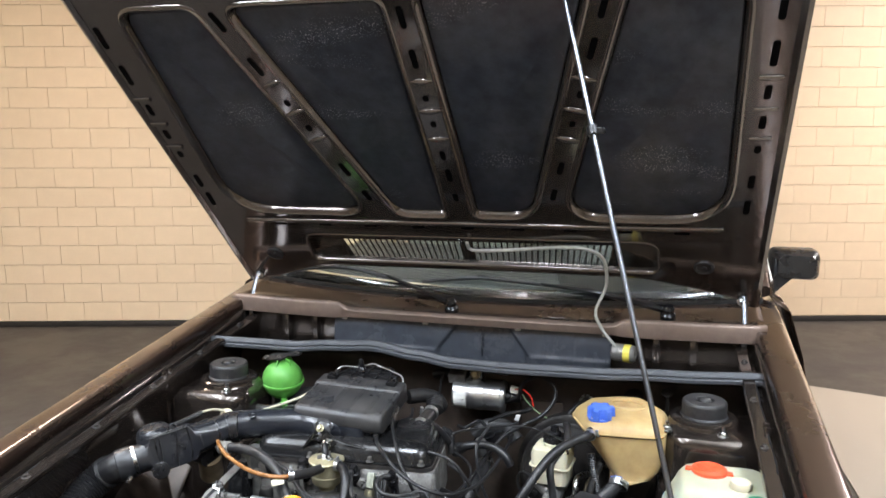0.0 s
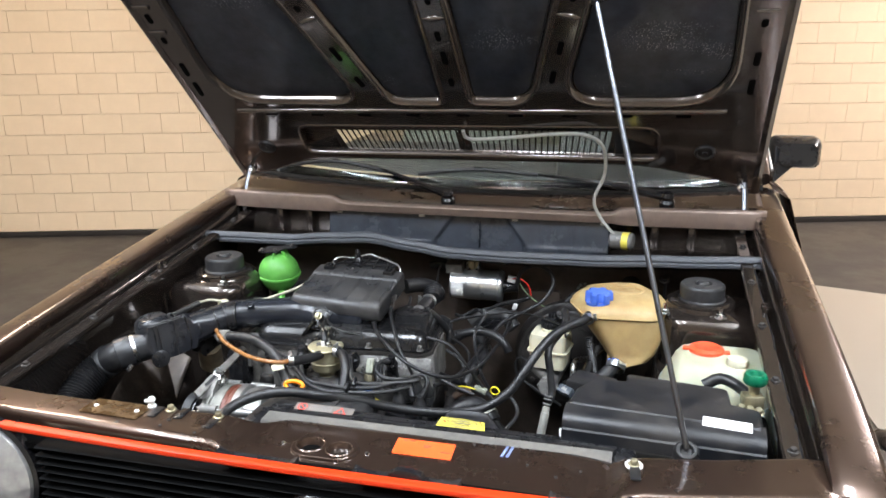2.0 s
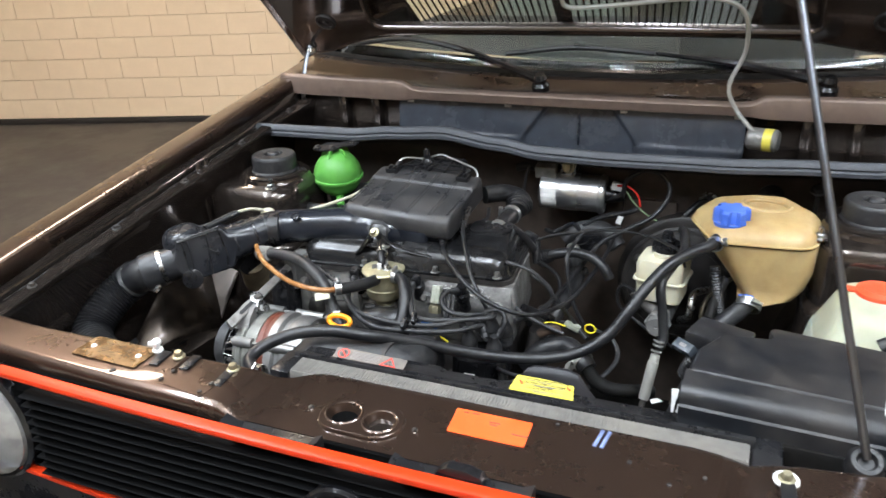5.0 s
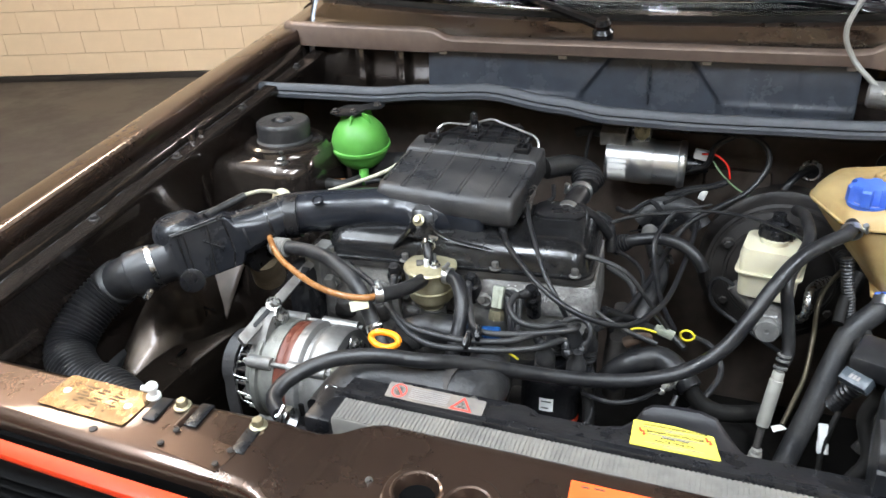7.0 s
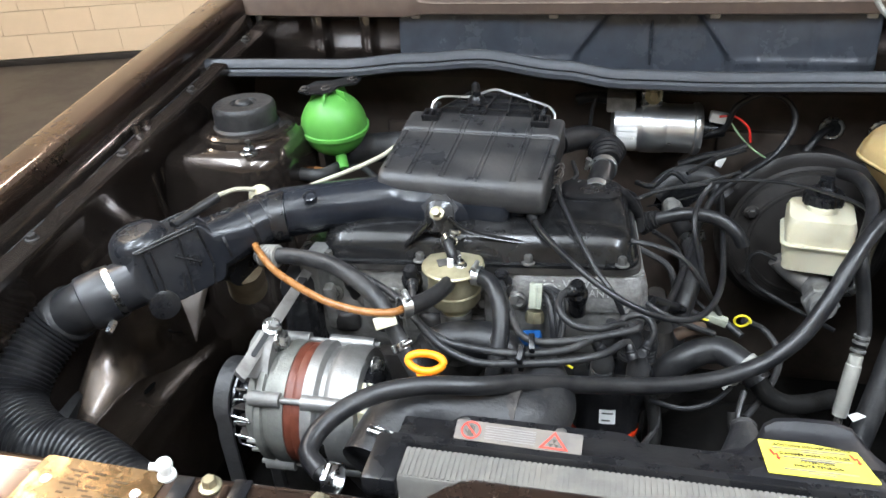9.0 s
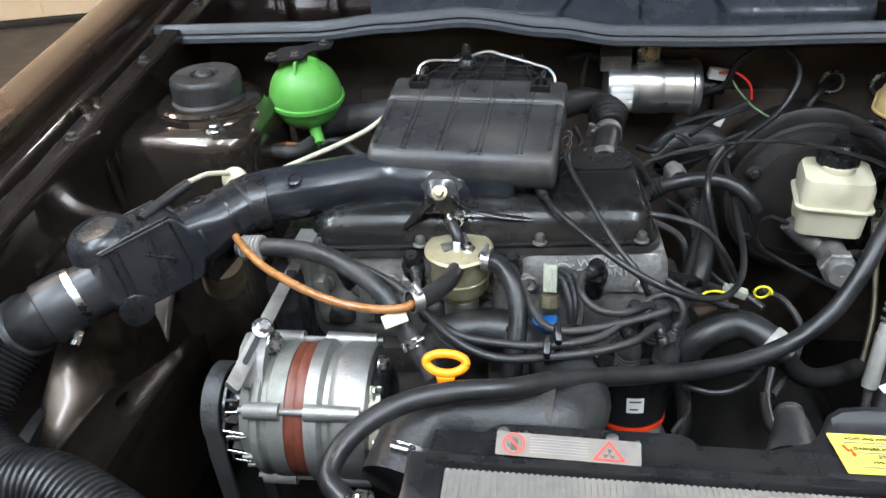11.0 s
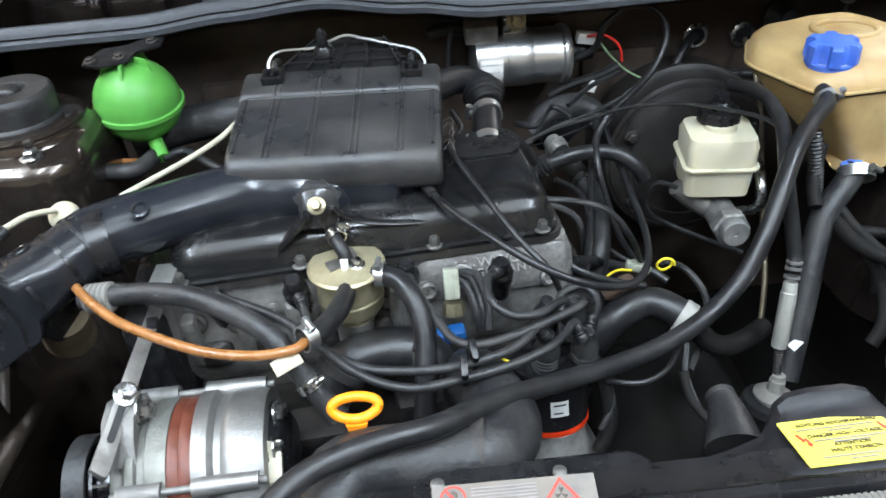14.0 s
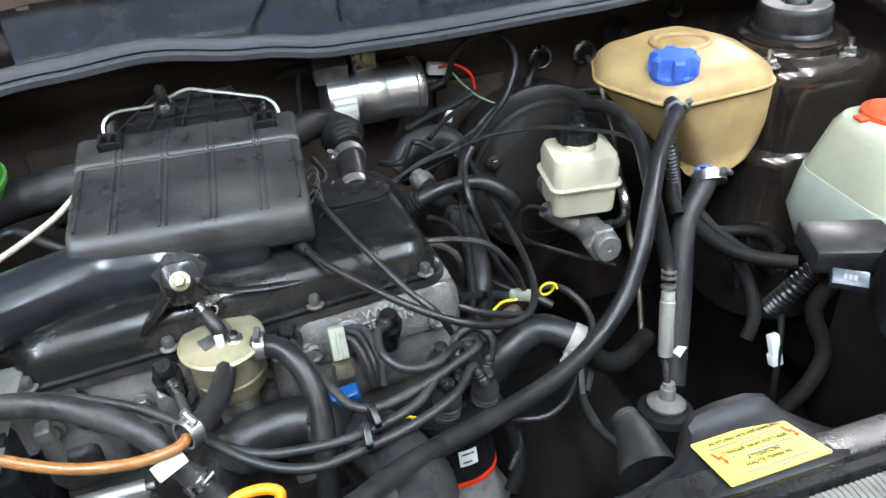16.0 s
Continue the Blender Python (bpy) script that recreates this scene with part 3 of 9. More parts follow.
def strut_tower(side):
    cx, cy = (-0.514, 0.622) if side < 0 else (0.512, 0.646)
    bm = B()
    sections = []
    for w, d, r, z, off in ((0.29, 0.30, 0.08, 0.50, 0.03), (0.275, 0.285, 0.078, 0.585, 0.03), (0.258, 0.262, 0.074, 0.615, 0.03), (0.236, 0.238, 0.068, 0.640, 0.028), (0.228, 0.228, 0.064, 0.665, 0.027), (0.224, 0.223, 0.062, 0.686, 0.026), (0.219, 0.218, 0.060, 0.6945, 0.025), (0.208, 0.206, 0.055, 0.7000, 0.024), (0.198, 0.196, 0.052, 0.7035, 0.023), (0.194, 0.191, 0.05, 0.715, 0.022), (0.190, 0.186, 0.05, 0.755, 0.02), (0.184, 0.180, 0.048, 0.784, 0.018),
                            (0.176, 0.172, 0.046, 0.795, 0.017), (0.162, 0.158, 0.044, 0.801, 0.015), (0.142, 0.142, 0.0708, 0.803, 0.002), (0.134, 0.134, 0.0668, 0.805, 0), (0.130, 0.130, 0.0648, 0.812, 0), (0.112, 0.112, 0.0558, 0.814, 0)):
        sections.append([(cx + side * off + x, cy + y, z) for x, y in rrect(w, d, r, 7)])
    loft(bm, sections)
    tower = part("strut_tower", bm, BAYPAINT, car, "dusty brown pressed-steel suspension tower")
    bm = B()
    lathe(bm, [(0.062, 0.0), (0.0625, 0.004), (0.057, 0.007), (0.054, 0.007)], (cx, cy, 0.811), seg=40)
    part("mount_ring", bm, BAYPAINT, tower)
    bm = B()
    lathe(bm, [(0.049, 0.0), (0.0492, 0.003), (0.0450, 0.005), (0.0420, 0.008), (0.0422, 0.028), (0.0412, 0.0325), (0.0385, 0.0350), (0.018, 0.0352), (0.0168, 0.0335), (0.0158, 0.029), (0.0125, 0.0288), (0.0120, 0.034), (0.0105, 0.0368), (0.008, 0.0382), (0.0, 0.0386)],
          (cx, cy, 0.813), seg=40)
    part("strut_cap", bm, RUBBER_WORN, tower, "worn black rubber strut cap")
    for a in (-35, 200):
        bm = B()
        p = V(cx + 0.075 * math.cos(radians(a)) * (0.5 if a < 0 else 1), cy - 0.052 + 0.02 * math.sin(radians(a)), 0.802)
        if a == 200 and side < 0:
            continue
        cyl(bm, p, p + V(0, 0, 0.018), 0.0035, seg=10)
        bolt(bm, p, (0, 0, 1), 0.007, 0.007)
        part("mount_stud", bm, STEEL, tower)


strut_tower(-1)
strut_tower(1)

# slam panel over the grille
SLAM = [(-0.655, 0.790, 0.045), (-0.60, 0.796, 0.045), (-0.50, 0.791, 0.043), (-0.30, 0.789, 0.046), (-0.178, 0.7880, 0.050), (-0.166, 0.7865, 0.051), (-0.154, 0.7825, 0.053), (-0.142, 0.7765, 0.059), (-0.130, 0.7705, 0.072), (-0.119, 0.7665, 0.088),
        (-0.109, 0.7646, 0.097), (0.0, 0.764, 0.100), (0.2, 0.764, 0.100), (0.34, 0.764, 0.097), (0.368, 0.767, 0.085), (0.386, 0.784, 0.070), (0.41, 0.790, 0.068), (0.50, 0.797, 0.072),
        (0.60, 0.806, 0.085), (0.655, 0.803, 0.09)]
SLAM = [s for s in SLAM if s[0] not in (0.0, 0.2)] + [(-0.10 + 0.008 * k, 0.764, 0.100) for k in range(53)]
SLAM.sort()
bm = B()
rows = []
for x, z, yb in SLAM:
    front = -0.044 + 0.014 * min(1, max(0, (z - 0.768) / 0.016)) + 0.02 * (abs(x) / 0.65) ** 3
    mid = [(x, front + 0.03 + (yb - front - 0.036) * k / 14, z) for k in range(1, 14)]
    rows.append([(x, front + 0.002, z - 0.06), (x, front, z - 0.012), (x, front + 0.001, z - 0.0065), (x, front + 0.0028, z - 0.0032), (x, front + 0.0060, z - 0.0010), (x, front + 0.011, z - 0.0002), (x, front + 0.03, z)] + mid + [(x, yb - 0.006, z), (x, yb, z - 0.004), (x, yb + 0.001, z - 0.016), (x, yb - 0.003, z - 0.05)])
sheet(bm, rows)
# the opening for the bonnet catch
gone = [f for f in bm.faces if all(((v.co.x + 0.021) / 0.046) ** 4 + ((v.co.y - 0.027) / 0.026) ** 4 < 0.9 and v.co.z > 0.76 for v in f.verts)]
bmesh.ops.delete(bm, geom=gone, context="FACES")
slam = part("slam_panel", bm, PAINT, car, "bronze painted front cross panel")
thick(slam, 0.0015)


def ring_of(cx, cy, rx, ry, n=28):
    return [(cx + rx * math.cos(2 * math.pi * k / n), cy + ry * math.sin(2 * math.pi * k / n)) for k in range(n)]


# pressed oval plate with the two catch openings
LATCH = pose(-0.021, 0.027, 0.7682)
oval = rrect(0.094, 0.056, 0.0275, 10)
bm = B()
pierced(bm, oval, [ring_of(-0.0215, 0.001, 0.0220, 0.0210), ring_of(0.0225, -0.001, 0.0205, 0.0205)], LATCH, ((0.0015, 0.0012), (0.0035, 0.0005), (0.0065, -0.006), (0.0095, -0.018)))
loft(bm, [[(x * s, y * s, h) for x, y in oval] for s, h in ((1.0, 0.0), (1.03, -0.0008), (1.05, -0.0032), (1.06, -0.0042))], LATCH, False)
catch = part("catch_plate", bm, PAINT, slam, "oval pressed plate with two catch openings")
bm = B()
lathe(bm, [(0.0192, -0.0075), (0.0150, -0.016), (0.0085, -0.023), (0.0060, -0.0245), (0.0, -0.025)], LATCH @ V(0.0225, -0.001, 0.0), seg=28)
part("catch_cup", bm, BAYPAINT, catch)
# black cup added so the left opening reads as deep shade
bm = B()
lathe(bm, [(0.0200, -0.0085), (0.0195, -0.022), (0.0150, -0.030), (0.0, -0.031)], LATCH @ V(-0.0215, 0.001, 0.0), seg=28)
part("catch_cup", bm, SHADE_BLACK, catch, "black cup for the shade in the catch opening")
for x in (-0.064, 0.062):
    bm = B()
    lathe(bm, [(0.0035, 0), (0.003, 0.0018), (0.0, 0.002)], LATCH @ V(x, 0.002, -0.004), seg=12)
    part("blind_rivet", bm, STEEL, slam)
# added dark plate under the openings, in place of shade
bm = B()
box(bm, (0.0, 0.03, 0.705), (0.16, 0.10, 0.01), bevel=0.002)
part("catch_shade_plate", bm, UNDER, slam)

for bx, by, bz in ((-0.268, 0.036, 0.790), (-0.190, 0.036, 0.788), (0.397, 0.040, 0.791)):
    bm = B()
    bolt(bm, (bx, by, bz), (0.02, -0.05, 1), 0.0047, 0.006)
    part("panel_bolt", bm, GOLD, slam, "yellow-zinc hexagon bolt")
    if bx > 0:
        bm = B()
        lathe(bm, [(0.0112, -0.001), (0.0112, 0.0006), (0.0100, 0.0012), (0.0060, 0.0012)], (bx, by, bz), (0.02, -0.05, 1), 24)
        part("washer", bm, WHITE, slam, "pale plastic washer")
    bm = B()
    box(bm, (bx + (0.022 if bx < -0.2 else 0.0 if bx < 0 else 0.002), by - (0.006 if bx < -0.2 else 0.02), bz + 0.0002), (0.013, 0.030, 0.0025), (0, 0, 4), 0.001)
    part("rubber_pad", bm, PLASTIC, slam)
for tx, ty, s in ((-0.325, -0.012, 1), (0.18, 0.085, 0.6), (0.26, 0.05, 0.6), (0.30, 0.03, 0.6), (0.33, 0.05, 0.6)):
    bm = B()
    lathe(bm, [(0.004 * s, 0), (0.0035 * s, 0.002)], (tx, ty, 0.788 if tx < 0 else 0.7645), seg=12)
    part("blind_rivet", bm, IRON, slam)
# shallow riveted blanking plate and the pressed seat beside the bolts
bm = B()
slab(bm, fillet([(-0.262, -0.014), (-0.192, -0.022), (-0.188, 0.006), (-0.258, 0.014)], 0.002, 2), 0.0012, pose(0, 0, 0.7888))
blank = part("blanking_plate", bm, PAINT, slam)
for x, y in ((-0.256, -0.009), (-0.197, -0.016), (-0.194, 0.001), (-0.253, 0.008)):
    bm = B()
    lathe(bm, [(0.0030, 0), (0.0025, 0.0014), (0.0, 0.0018)], (x, y, 0.7902), seg=10)
    part("blind_rivet", bm, IRON, blank)
bm = B()
box(bm, (-0.287, 0.026, 0.7902), (0.013, 0.030, 0.0025), (0, 0, 4), 0.001)
part("rubber_pad", bm, PLASTIC, slam)
bm = B()
sweep(bm, [(-0.2565, 0.012, 0.7880), (-0.257, 0.024, 0.7882), (-0.2575, 0.038, 0.7880)], 0.0036, 10)
part("pressed_bead", bm, PAINT, slam)
# folded black front lip with notches above the grille
for x0, x1 in ((-0.60, -0.47), (-0.145, -0.03), (0.05, 0.19), (0.30, 0.42), (0.45, 0.56)):
    bm = B()
    loft(bm, [[(x, -0.036, 0.782 + d), (x, -0.052, 0.781 + d), (x, -0.054, 0.775 + d), (x, -0.036, 0.768 + d)] for x, d in
              ((x0, 0.006), (x0 + 0.012, 0.0), (x1 - 0.012, 0.0), (x1, 0.006))])
    part("front_lip", bm, PLASTIC, car)

for x0, x1 in ((0.094, 0.145), (0.378, 0.440)):
    bm = B()
    loft(bm, [[(x, -0.034, 0.774 + h), (x, -0.040, 0.777 + h), (x, -0.048, 0.776 + h), (x, -0.052, 0.772), (x, -0.036, 0.766)] for x, h in
              ((x0, 0.004), (x0 + 0.006, 0.013), (x0 + 0.016, 0.019), (x1 - 0.016, 0.018), (x1 - 0.005, 0.014), (x1, 0.004))])
    part("lip_clip", bm, PLASTIC_GLOSS, car, "black plastic clip on the front lip")

# added black sheet for the shaded gap between slam panel and grille
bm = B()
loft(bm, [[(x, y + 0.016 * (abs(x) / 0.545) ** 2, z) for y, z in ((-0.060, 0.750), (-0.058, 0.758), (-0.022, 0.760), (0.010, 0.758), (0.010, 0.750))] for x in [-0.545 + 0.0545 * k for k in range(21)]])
part("gap_shade_sheet", bm, SHADE_BLACK, car)

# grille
# backing sheet is black for the shaded cavity behind the slats
grille = part("grille", box(B(), (0, -0.026, 0.705), (1.02, 0.006, 0.135), bevel=0.002), SHADE_BLACK, car, "black slatted grille with red trim strips")
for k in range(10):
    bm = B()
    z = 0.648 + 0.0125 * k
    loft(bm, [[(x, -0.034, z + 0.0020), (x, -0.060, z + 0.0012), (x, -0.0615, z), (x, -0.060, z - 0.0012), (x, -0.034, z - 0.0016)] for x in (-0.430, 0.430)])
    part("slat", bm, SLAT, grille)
for z, ln in ((0.782, 1.09), (0.634, 0.98)):
    bm = B()
    pts = [(-ln / 2 + ln * k / 24, -0.064 + 0.014 * (abs(k - 12) / 12) ** 2, z + 0.000 * k) for k in range(25)]
    loft(bm, [[(x, y + dy, zz + dz) for dy, dz in ((0.012, 0.0042), (0.003, 0.0048), (-0.001, 0.0032), (-0.002, 0.0), (-0.001, -0.0032), (0.003, -0.0048), (0.012, -0.0042))] for x, y, zz in pts])
    part("trim_strip", bm, STRIPRED, grille, "bright red trim strip")
bm = B()
lathe(bm, [(0.049, 0.0), (0.049, 0.008), (0.046, 0.011), (0.042, 0.011), (0.041, 0.006), (0.0, 0.006)], (0.0, -0.056, 0.702), (0, -1, 0), 48)
for a, dx in ((17, -0.014), (-17, 0.014)):
    box(bm, (dx, -0.066, 0.703), (0.008, 0.006, 0.07), (0, a, 0), 0.001)
part("emblem", bm, PLASTIC_GLOSS, grille, "round gloss-black emblem")
for side in (-1, 1):
    bm = B()
    lathe(bm, [(0.094, 0), (0.094, 0.012), (0.089, 0.016), (0.086, 0.010)], (side * 0.535, -0.04, 0.702), (0, -1, 0), 48)
    lamp = part("headlight", bm, PLASTIC_GLOSS, car, "round clear headlight in a black rim")
    bm = B()
    lathe(bm, [(0.087, 0), (0.084, 0.010), (0.07, 0.019), (0.045, 0.026), (0.0, 0.029)], (side * 0.535, -0.048, 0.702), (0, -1, 0), 48)
    part("lens", bm, LAMPGLASS, lamp)
bm = B()
box(bm, (0, -0.035, 0.57), (1.3, 0.03, 0.14), bevel=0.01)
box(bm, (0, 0.0, 0.45), (1.4, 0.05, 0.2), bevel=0.02)
part("front_valance", bm, PLASTIC, car)
bm = B()
loft(bm, [[(x, y + dy, 0.53 + dz) for dy, dz in ((0.02, 0.04), (-0.02, 0.045), (-0.045, 0.03), (-0.05, -0.03), (-0.03, -0.045), (0.02, -0.045))] for x, y in
          ((-0.82, 0.10), (-0.815, -0.02), (-0.78, -0.08), (-0.6, -0.10), (0.0, -0.115), (0.6, -0.10), (0.78, -0.08), (0.815, -0.02), (0.82, 0.10))])
part("bumper", bm, GREYPLASTIC, car, "dark grey plastic bumper")

# bulkhead, plenum and cowl
bm = B()
box(bm, (0, 0.835, 0.5575), (1.25, 0.012, 0.535))
bulkhead = part("bulkhead", bm, BULKHEAD, car, "dark dusty bulkhead panel")
for k, (x, w) in enumerate(((-0.30, 0.16), (0.17, 0.10), (0.45, 0.14))):
    bm = B()
    box(bm, (x, 0.828, 0.70), (w, 0.016, 0.10), bevel=0.007)
    part("pressed_panel", bm, BULKHEAD, bulkhead)


def seal_z(x):
    pts = ((-0.64, 0.860), (-0.415, 0.862), (-0.30, 0.872), (-0.21, 0.878), (-0.10, 0.864), (-0.02, 0.853), (0.10, 0.851), (0.28, 0.854), (0.45, 0.862), (0.64, 0.870))
    for (x0, z0), (x1, z1) in zip(pts, pts[1:]):
        if x <= x1:
            t = (x - x0) / (x1 - x0)
            return z0 + (z1 - z0) * t * t * (3 - 2 * t)
    return pts[-1][1]


XS = [-0.63 + 1.26 * k / 60 for k in range(61)]
bm = B()
sheet(bm, [[(x, 0.828, 0.8215), (x, 0.752, seal_z(x) - 0.024), (x, 0.733, seal_z(x) - 0.014), (x, 0.737, seal_z(x) - 0.008), (x, 0.744, seal_z(x) - 0.018), (x, 0.829, 0.8260)] for x in XS])
lip = part("plenum_lip", bm, BAYPAINT, car)
bm = B()
loft(bm, [[(x, 0.73 + dy, seal_z(x) + dz) for dy, dz in ((0.012, 0.006), (0.008, 0.012), (0.0, 0.013), (-0.005, 0.009), (-0.007, 0.003), (-0.004, 0.001), (-0.008, -0.003), (-0.008, -0.009), (-0.002, -0.012), (0.008, -0.010))]
          for x in XS])
part("rubber_seal", bm, SEAL, lip, "long grey-black rubber bonnet seal")
bm = B()
box(bm, (0, 0.905, 0.83), (1.26, 0.012, 0.16))
part("plenum_wall", bm, BAYPAINT, car)
for side in (-1, 1):
    bm = B()
    box(bm, (side * 0.42, 0.89, 0.87), (0.02, 0.03, 0.09), bevel=0.006)
    part("plenum_bracket", bm, BAYPAINT, car)
    bm = B()
    box(bm, (side * 0.50, 0.89, 0.87), (0.02, 0.03, 0.09), bevel=0.006)
    part("plenum_bracket", bm, BAYPAINT, car)


def cowl_drop(x):
    a = abs(x)
    t = min(1, max(0, (a - 0.315) / 0.04))
    return 0.9275 + 0.014 * t * t * (3 - 2 * t)


XS = [-0.65 + 1.3 * k / 64 for k in range(65)]
bm = B()
rows = []
for x in XS:
    c, a = cowl_drop(x), abs(x) / 0.65
    y0 = 0.862 + 0.02 * a ** 3
    back = 0.090 * a * a
    rise = 0.015 * a * a
    low = c - 0.019 - 1.3 * (c - 0.9275)
    rows.append([(x, y0 + 0.010, low - 0.002), (x, y0, low), (x, y0 - 0.002, c - 0.004), (x, y0 + 0.003, c + 0.001), (x, y0 + 0.010, c + 0.003), (x, y0 + 0.017, c + 0.002), (x, 0.891 + back * 0.3, 0.9300 + rise * 0.5), (x, 0.903 + back * 0.5, 0.9335 + rise * 0.7), (x, 0.916 + back * 0.7, 0.9380 + rise * 0.8),
                 (x, 0.929 + back * 0.85, 0.9430 + rise * 0.9), (x, 0.942 + back, 0.9475 + rise)])
sheet(bm, rows)
cowl = part("cowl_panel", bm, PAINT, car, "bronze painted cowl below the windscreen")
thick(cowl, 0.0015)
# front face of the cowl repeated in the lightened bronze
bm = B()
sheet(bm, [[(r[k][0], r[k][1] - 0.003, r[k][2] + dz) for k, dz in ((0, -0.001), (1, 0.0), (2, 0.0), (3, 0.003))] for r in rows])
fl = part("cowl_flange", bm, FLANGE, cowl, "matt bronze front flange, lightened as if lit")
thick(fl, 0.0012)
# rain tray film with pressed hump


def step01(a, b, v):
    t = min(1, max(0, (v - a) / (b - a)))
    return t * t * (3 - 2 * t)


bm = B()
rows = []
for i in range(211):
    x = -0.362 + 0.682 * i / 210
    col = []
    for k in range(37):
        v = k / 36
        z = 0.914 - 0.110 * v
        low = min(1.0, v / 0.62)
        half = 0.058 + 0.052 * low
        d = abs(x - 0.018)
        flank = half + (0.010 if v < 0.06 else 0.0)
        sunk = 1 - step01(flank - 0.008, flank + 0.008, d)
        rim = math.exp(-((d - flank) / 0.0045) ** 2) * (1 - step01(0.62, 0.72, v))
        floor_rim = math.exp(-((v - 0.70) / 0.05) ** 2) * step01(0.10, 0.13, d)
        seams = sum(math.exp(-((x - s) / 0.0022) ** 2) for s in (-0.255, -0.175, 0.165, 0.235))
        rip = 0.0012 * noise.noise(V(x * 14, v * 2.2, 0.0)) + 0.0006 * noise.noise(V(x * 45, v * 5, 3.0))
        col.append((x, 0.878 - 0.014 * v + 0.010 * sunk - 0.0045 * rim - 0.003 * floor_rim - 0.0012 * seams + rip, z))
    rows.append(col)
sheet(bm, rows)
tray = part("rain_tray", bm, SHEET, car, "black plastic rain tray film with a pressed hump")
thick(tray, 0.001)
bm = B()
loft(bm, [[(0.018 + dx * s, y, z) for dx, y in ((-0.004, 0.884), (0.0, 0.8775 - 0.006 * s), (0.004, 0.884))] for s, z in ((0.35, 0.892), (0.8, 0.876), (1.0, 0.856), (1.0, 0.830))])
part("tray_rib", bm, SHEET, tray)
for x in (-0.335, -0.124, 0.103, 0.306):
    bm = B()
    box(bm, (x, 0.8755, 0.9025), (0.014, 0.006, 0.010), bevel=0.002)
    box(bm, (x - 0.003, 0.8735, 0.9040), (0.005, 0.004, 0.006), bevel=0.001)
    part("tray_clip", bm, WHITE, tray, "small white plastic clip")

# windscreen, roof and body behind
bm = B()
rows = []
for x in [-0.66 + 1.32 * k / 24 for k in range(25)]:
    a = abs(x) / 0.65
    rows.append([(x * (1 - 0.12 * v), 0.946 + 0.090 * a * a + 0.06 * a * a * v + 0.68 * v, 0.949 + 0.015 * a * a + 0.445 * v + 0.02 * math.sin(math.pi * v)) for v in [k / 16 for k in range(17)]])
sheet(bm, rows)
screen = part("windscreen", bm, GLASS, car, "tinted windscreen glass")
screen.visible_shadow = False
thick(screen, 0.004)
bm = B()
loft(bm, [[(x, 0.944 + 0.090 * (x / 0.65) ** 2 + dy, 0.9455 + 0.015 * (x / 0.65) ** 2 + dz) for dy, dz in ((-0.002, 0.0), (0.0, 0.004), (0.005, 0.0075), (0.012, 0.0105), (0.015, 0.0085))] for x in [-0.66 + 1.32 * k / 24 for k in range(25)]])
part("windscreen_seal", bm, UNDER, screen, "matt black rubber seal")
bm = B()
box(bm, (0, 1.45, 0.93), (1.3, 0.7, 0.04), bevel=0.01)
box(bm, (0.33, 1.22, 1.0), (0.34, 0.18, 0.10), (12, 0, 0), 0.03)
part("dashboard", bm, DARKTRIM, car)
for side in (-1, 1):
    bm = B()
    loft(bm, [[(side * 0.33 + x, y + dy, z) for x, dy in rrect(w, 0.12, 0.05, 5)] for w, y, z in ((0.46, 2.0, 0.45), (0.48, 2.06, 0.7), (0.46, 2.14, 0.95), (0.30, 2.19, 1.02), (0.26, 2.21, 1.14), (0.2, 2.22, 1.18))])
    part("front_seat", bm, SEATCLOTH, car, "grey-green cloth front seat")
bm = B()
box(bm, (0, 2.75, 0.72), (1.3, 0.14, 0.55), (-8, 0, 0), 0.05)
part("rear_bench", bm, SEATCLOTH, car)
bm = B()
box(bm, (0, 2.0, 0.36), (1.4, 1.9, 0.03))
part("cabin_floor", bm, DARKTRIM, car)
bm = B()
box(bm, (0, 3.05, 0.85), (1.36, 0.06, 1.05), bevel=0.02)
part("tailgate", bm, PAINT, car)
for side in (-1, 1):
    bm = B()
    sweep(bm, [(side * 0.67, 1.13, 0.97), (side * 0.655, 1.35, 1.14), (side * 0.60, 1.72, 1.40)], 0.022, 10, 0.05)
    part("windscreen_pillar", bm, PAINT, car)
    bm = B()
    sheet(bm, [[(side * 0.80, y, 0.35), (side * 0.80, y, 0.62), (side * 0.765, y, 0.82), (side * 0.73, y, 0.92 + d), (side * 0.69, y, 0.945 + d)] for y, d in ((1.085, 0.012), (1.3, 0.015), (1.7, -0.01), (2.9, 0.0))])
    door = part("side_door", bm, PAINT, car)
    thick(door, 0.002)
    bm = B()
    sweep(bm, [(side * 0.69, 1.15, 0.99), (side * 0.66, 1.36, 1.16), (side * 0.61, 1.70, 1.40)], 0.006, 8, 0.05)
    part("window_trim", bm, CHROME, car)
bm = B()
loft(bm, [[(x, y, 1.40 + 0.035 * (1 - (x / 0.62) ** 2) + h) for x in [-0.62 + 0.155 * k for k in range(9)]] + [(0.62 - 0.155 * k, y, 1.375) for k in range(9)] for y, h in ((1.6, 0), (2.0, 0.02), (2.8, 0.0))])
part("roof", bm, PAINT, car)
mirror_at = V(0.764, 1.30, 1.016)
bm = B()
loft(bm, [[(mirror_at.x + x, mirror_at.y + d, mirror_at.z + z) for x, z in rrect(w, h, 0.018, 5)] for d, w, h in ((0.03, 0.120, 0.078), (0.0, 0.122, 0.080), (-0.03, 0.115, 0.074), (-0.06, 0.09, 0.058))][::1])
mirror = part("door_mirror", bm, PLASTIC, car, "black plastic door mirror")
bm = B()
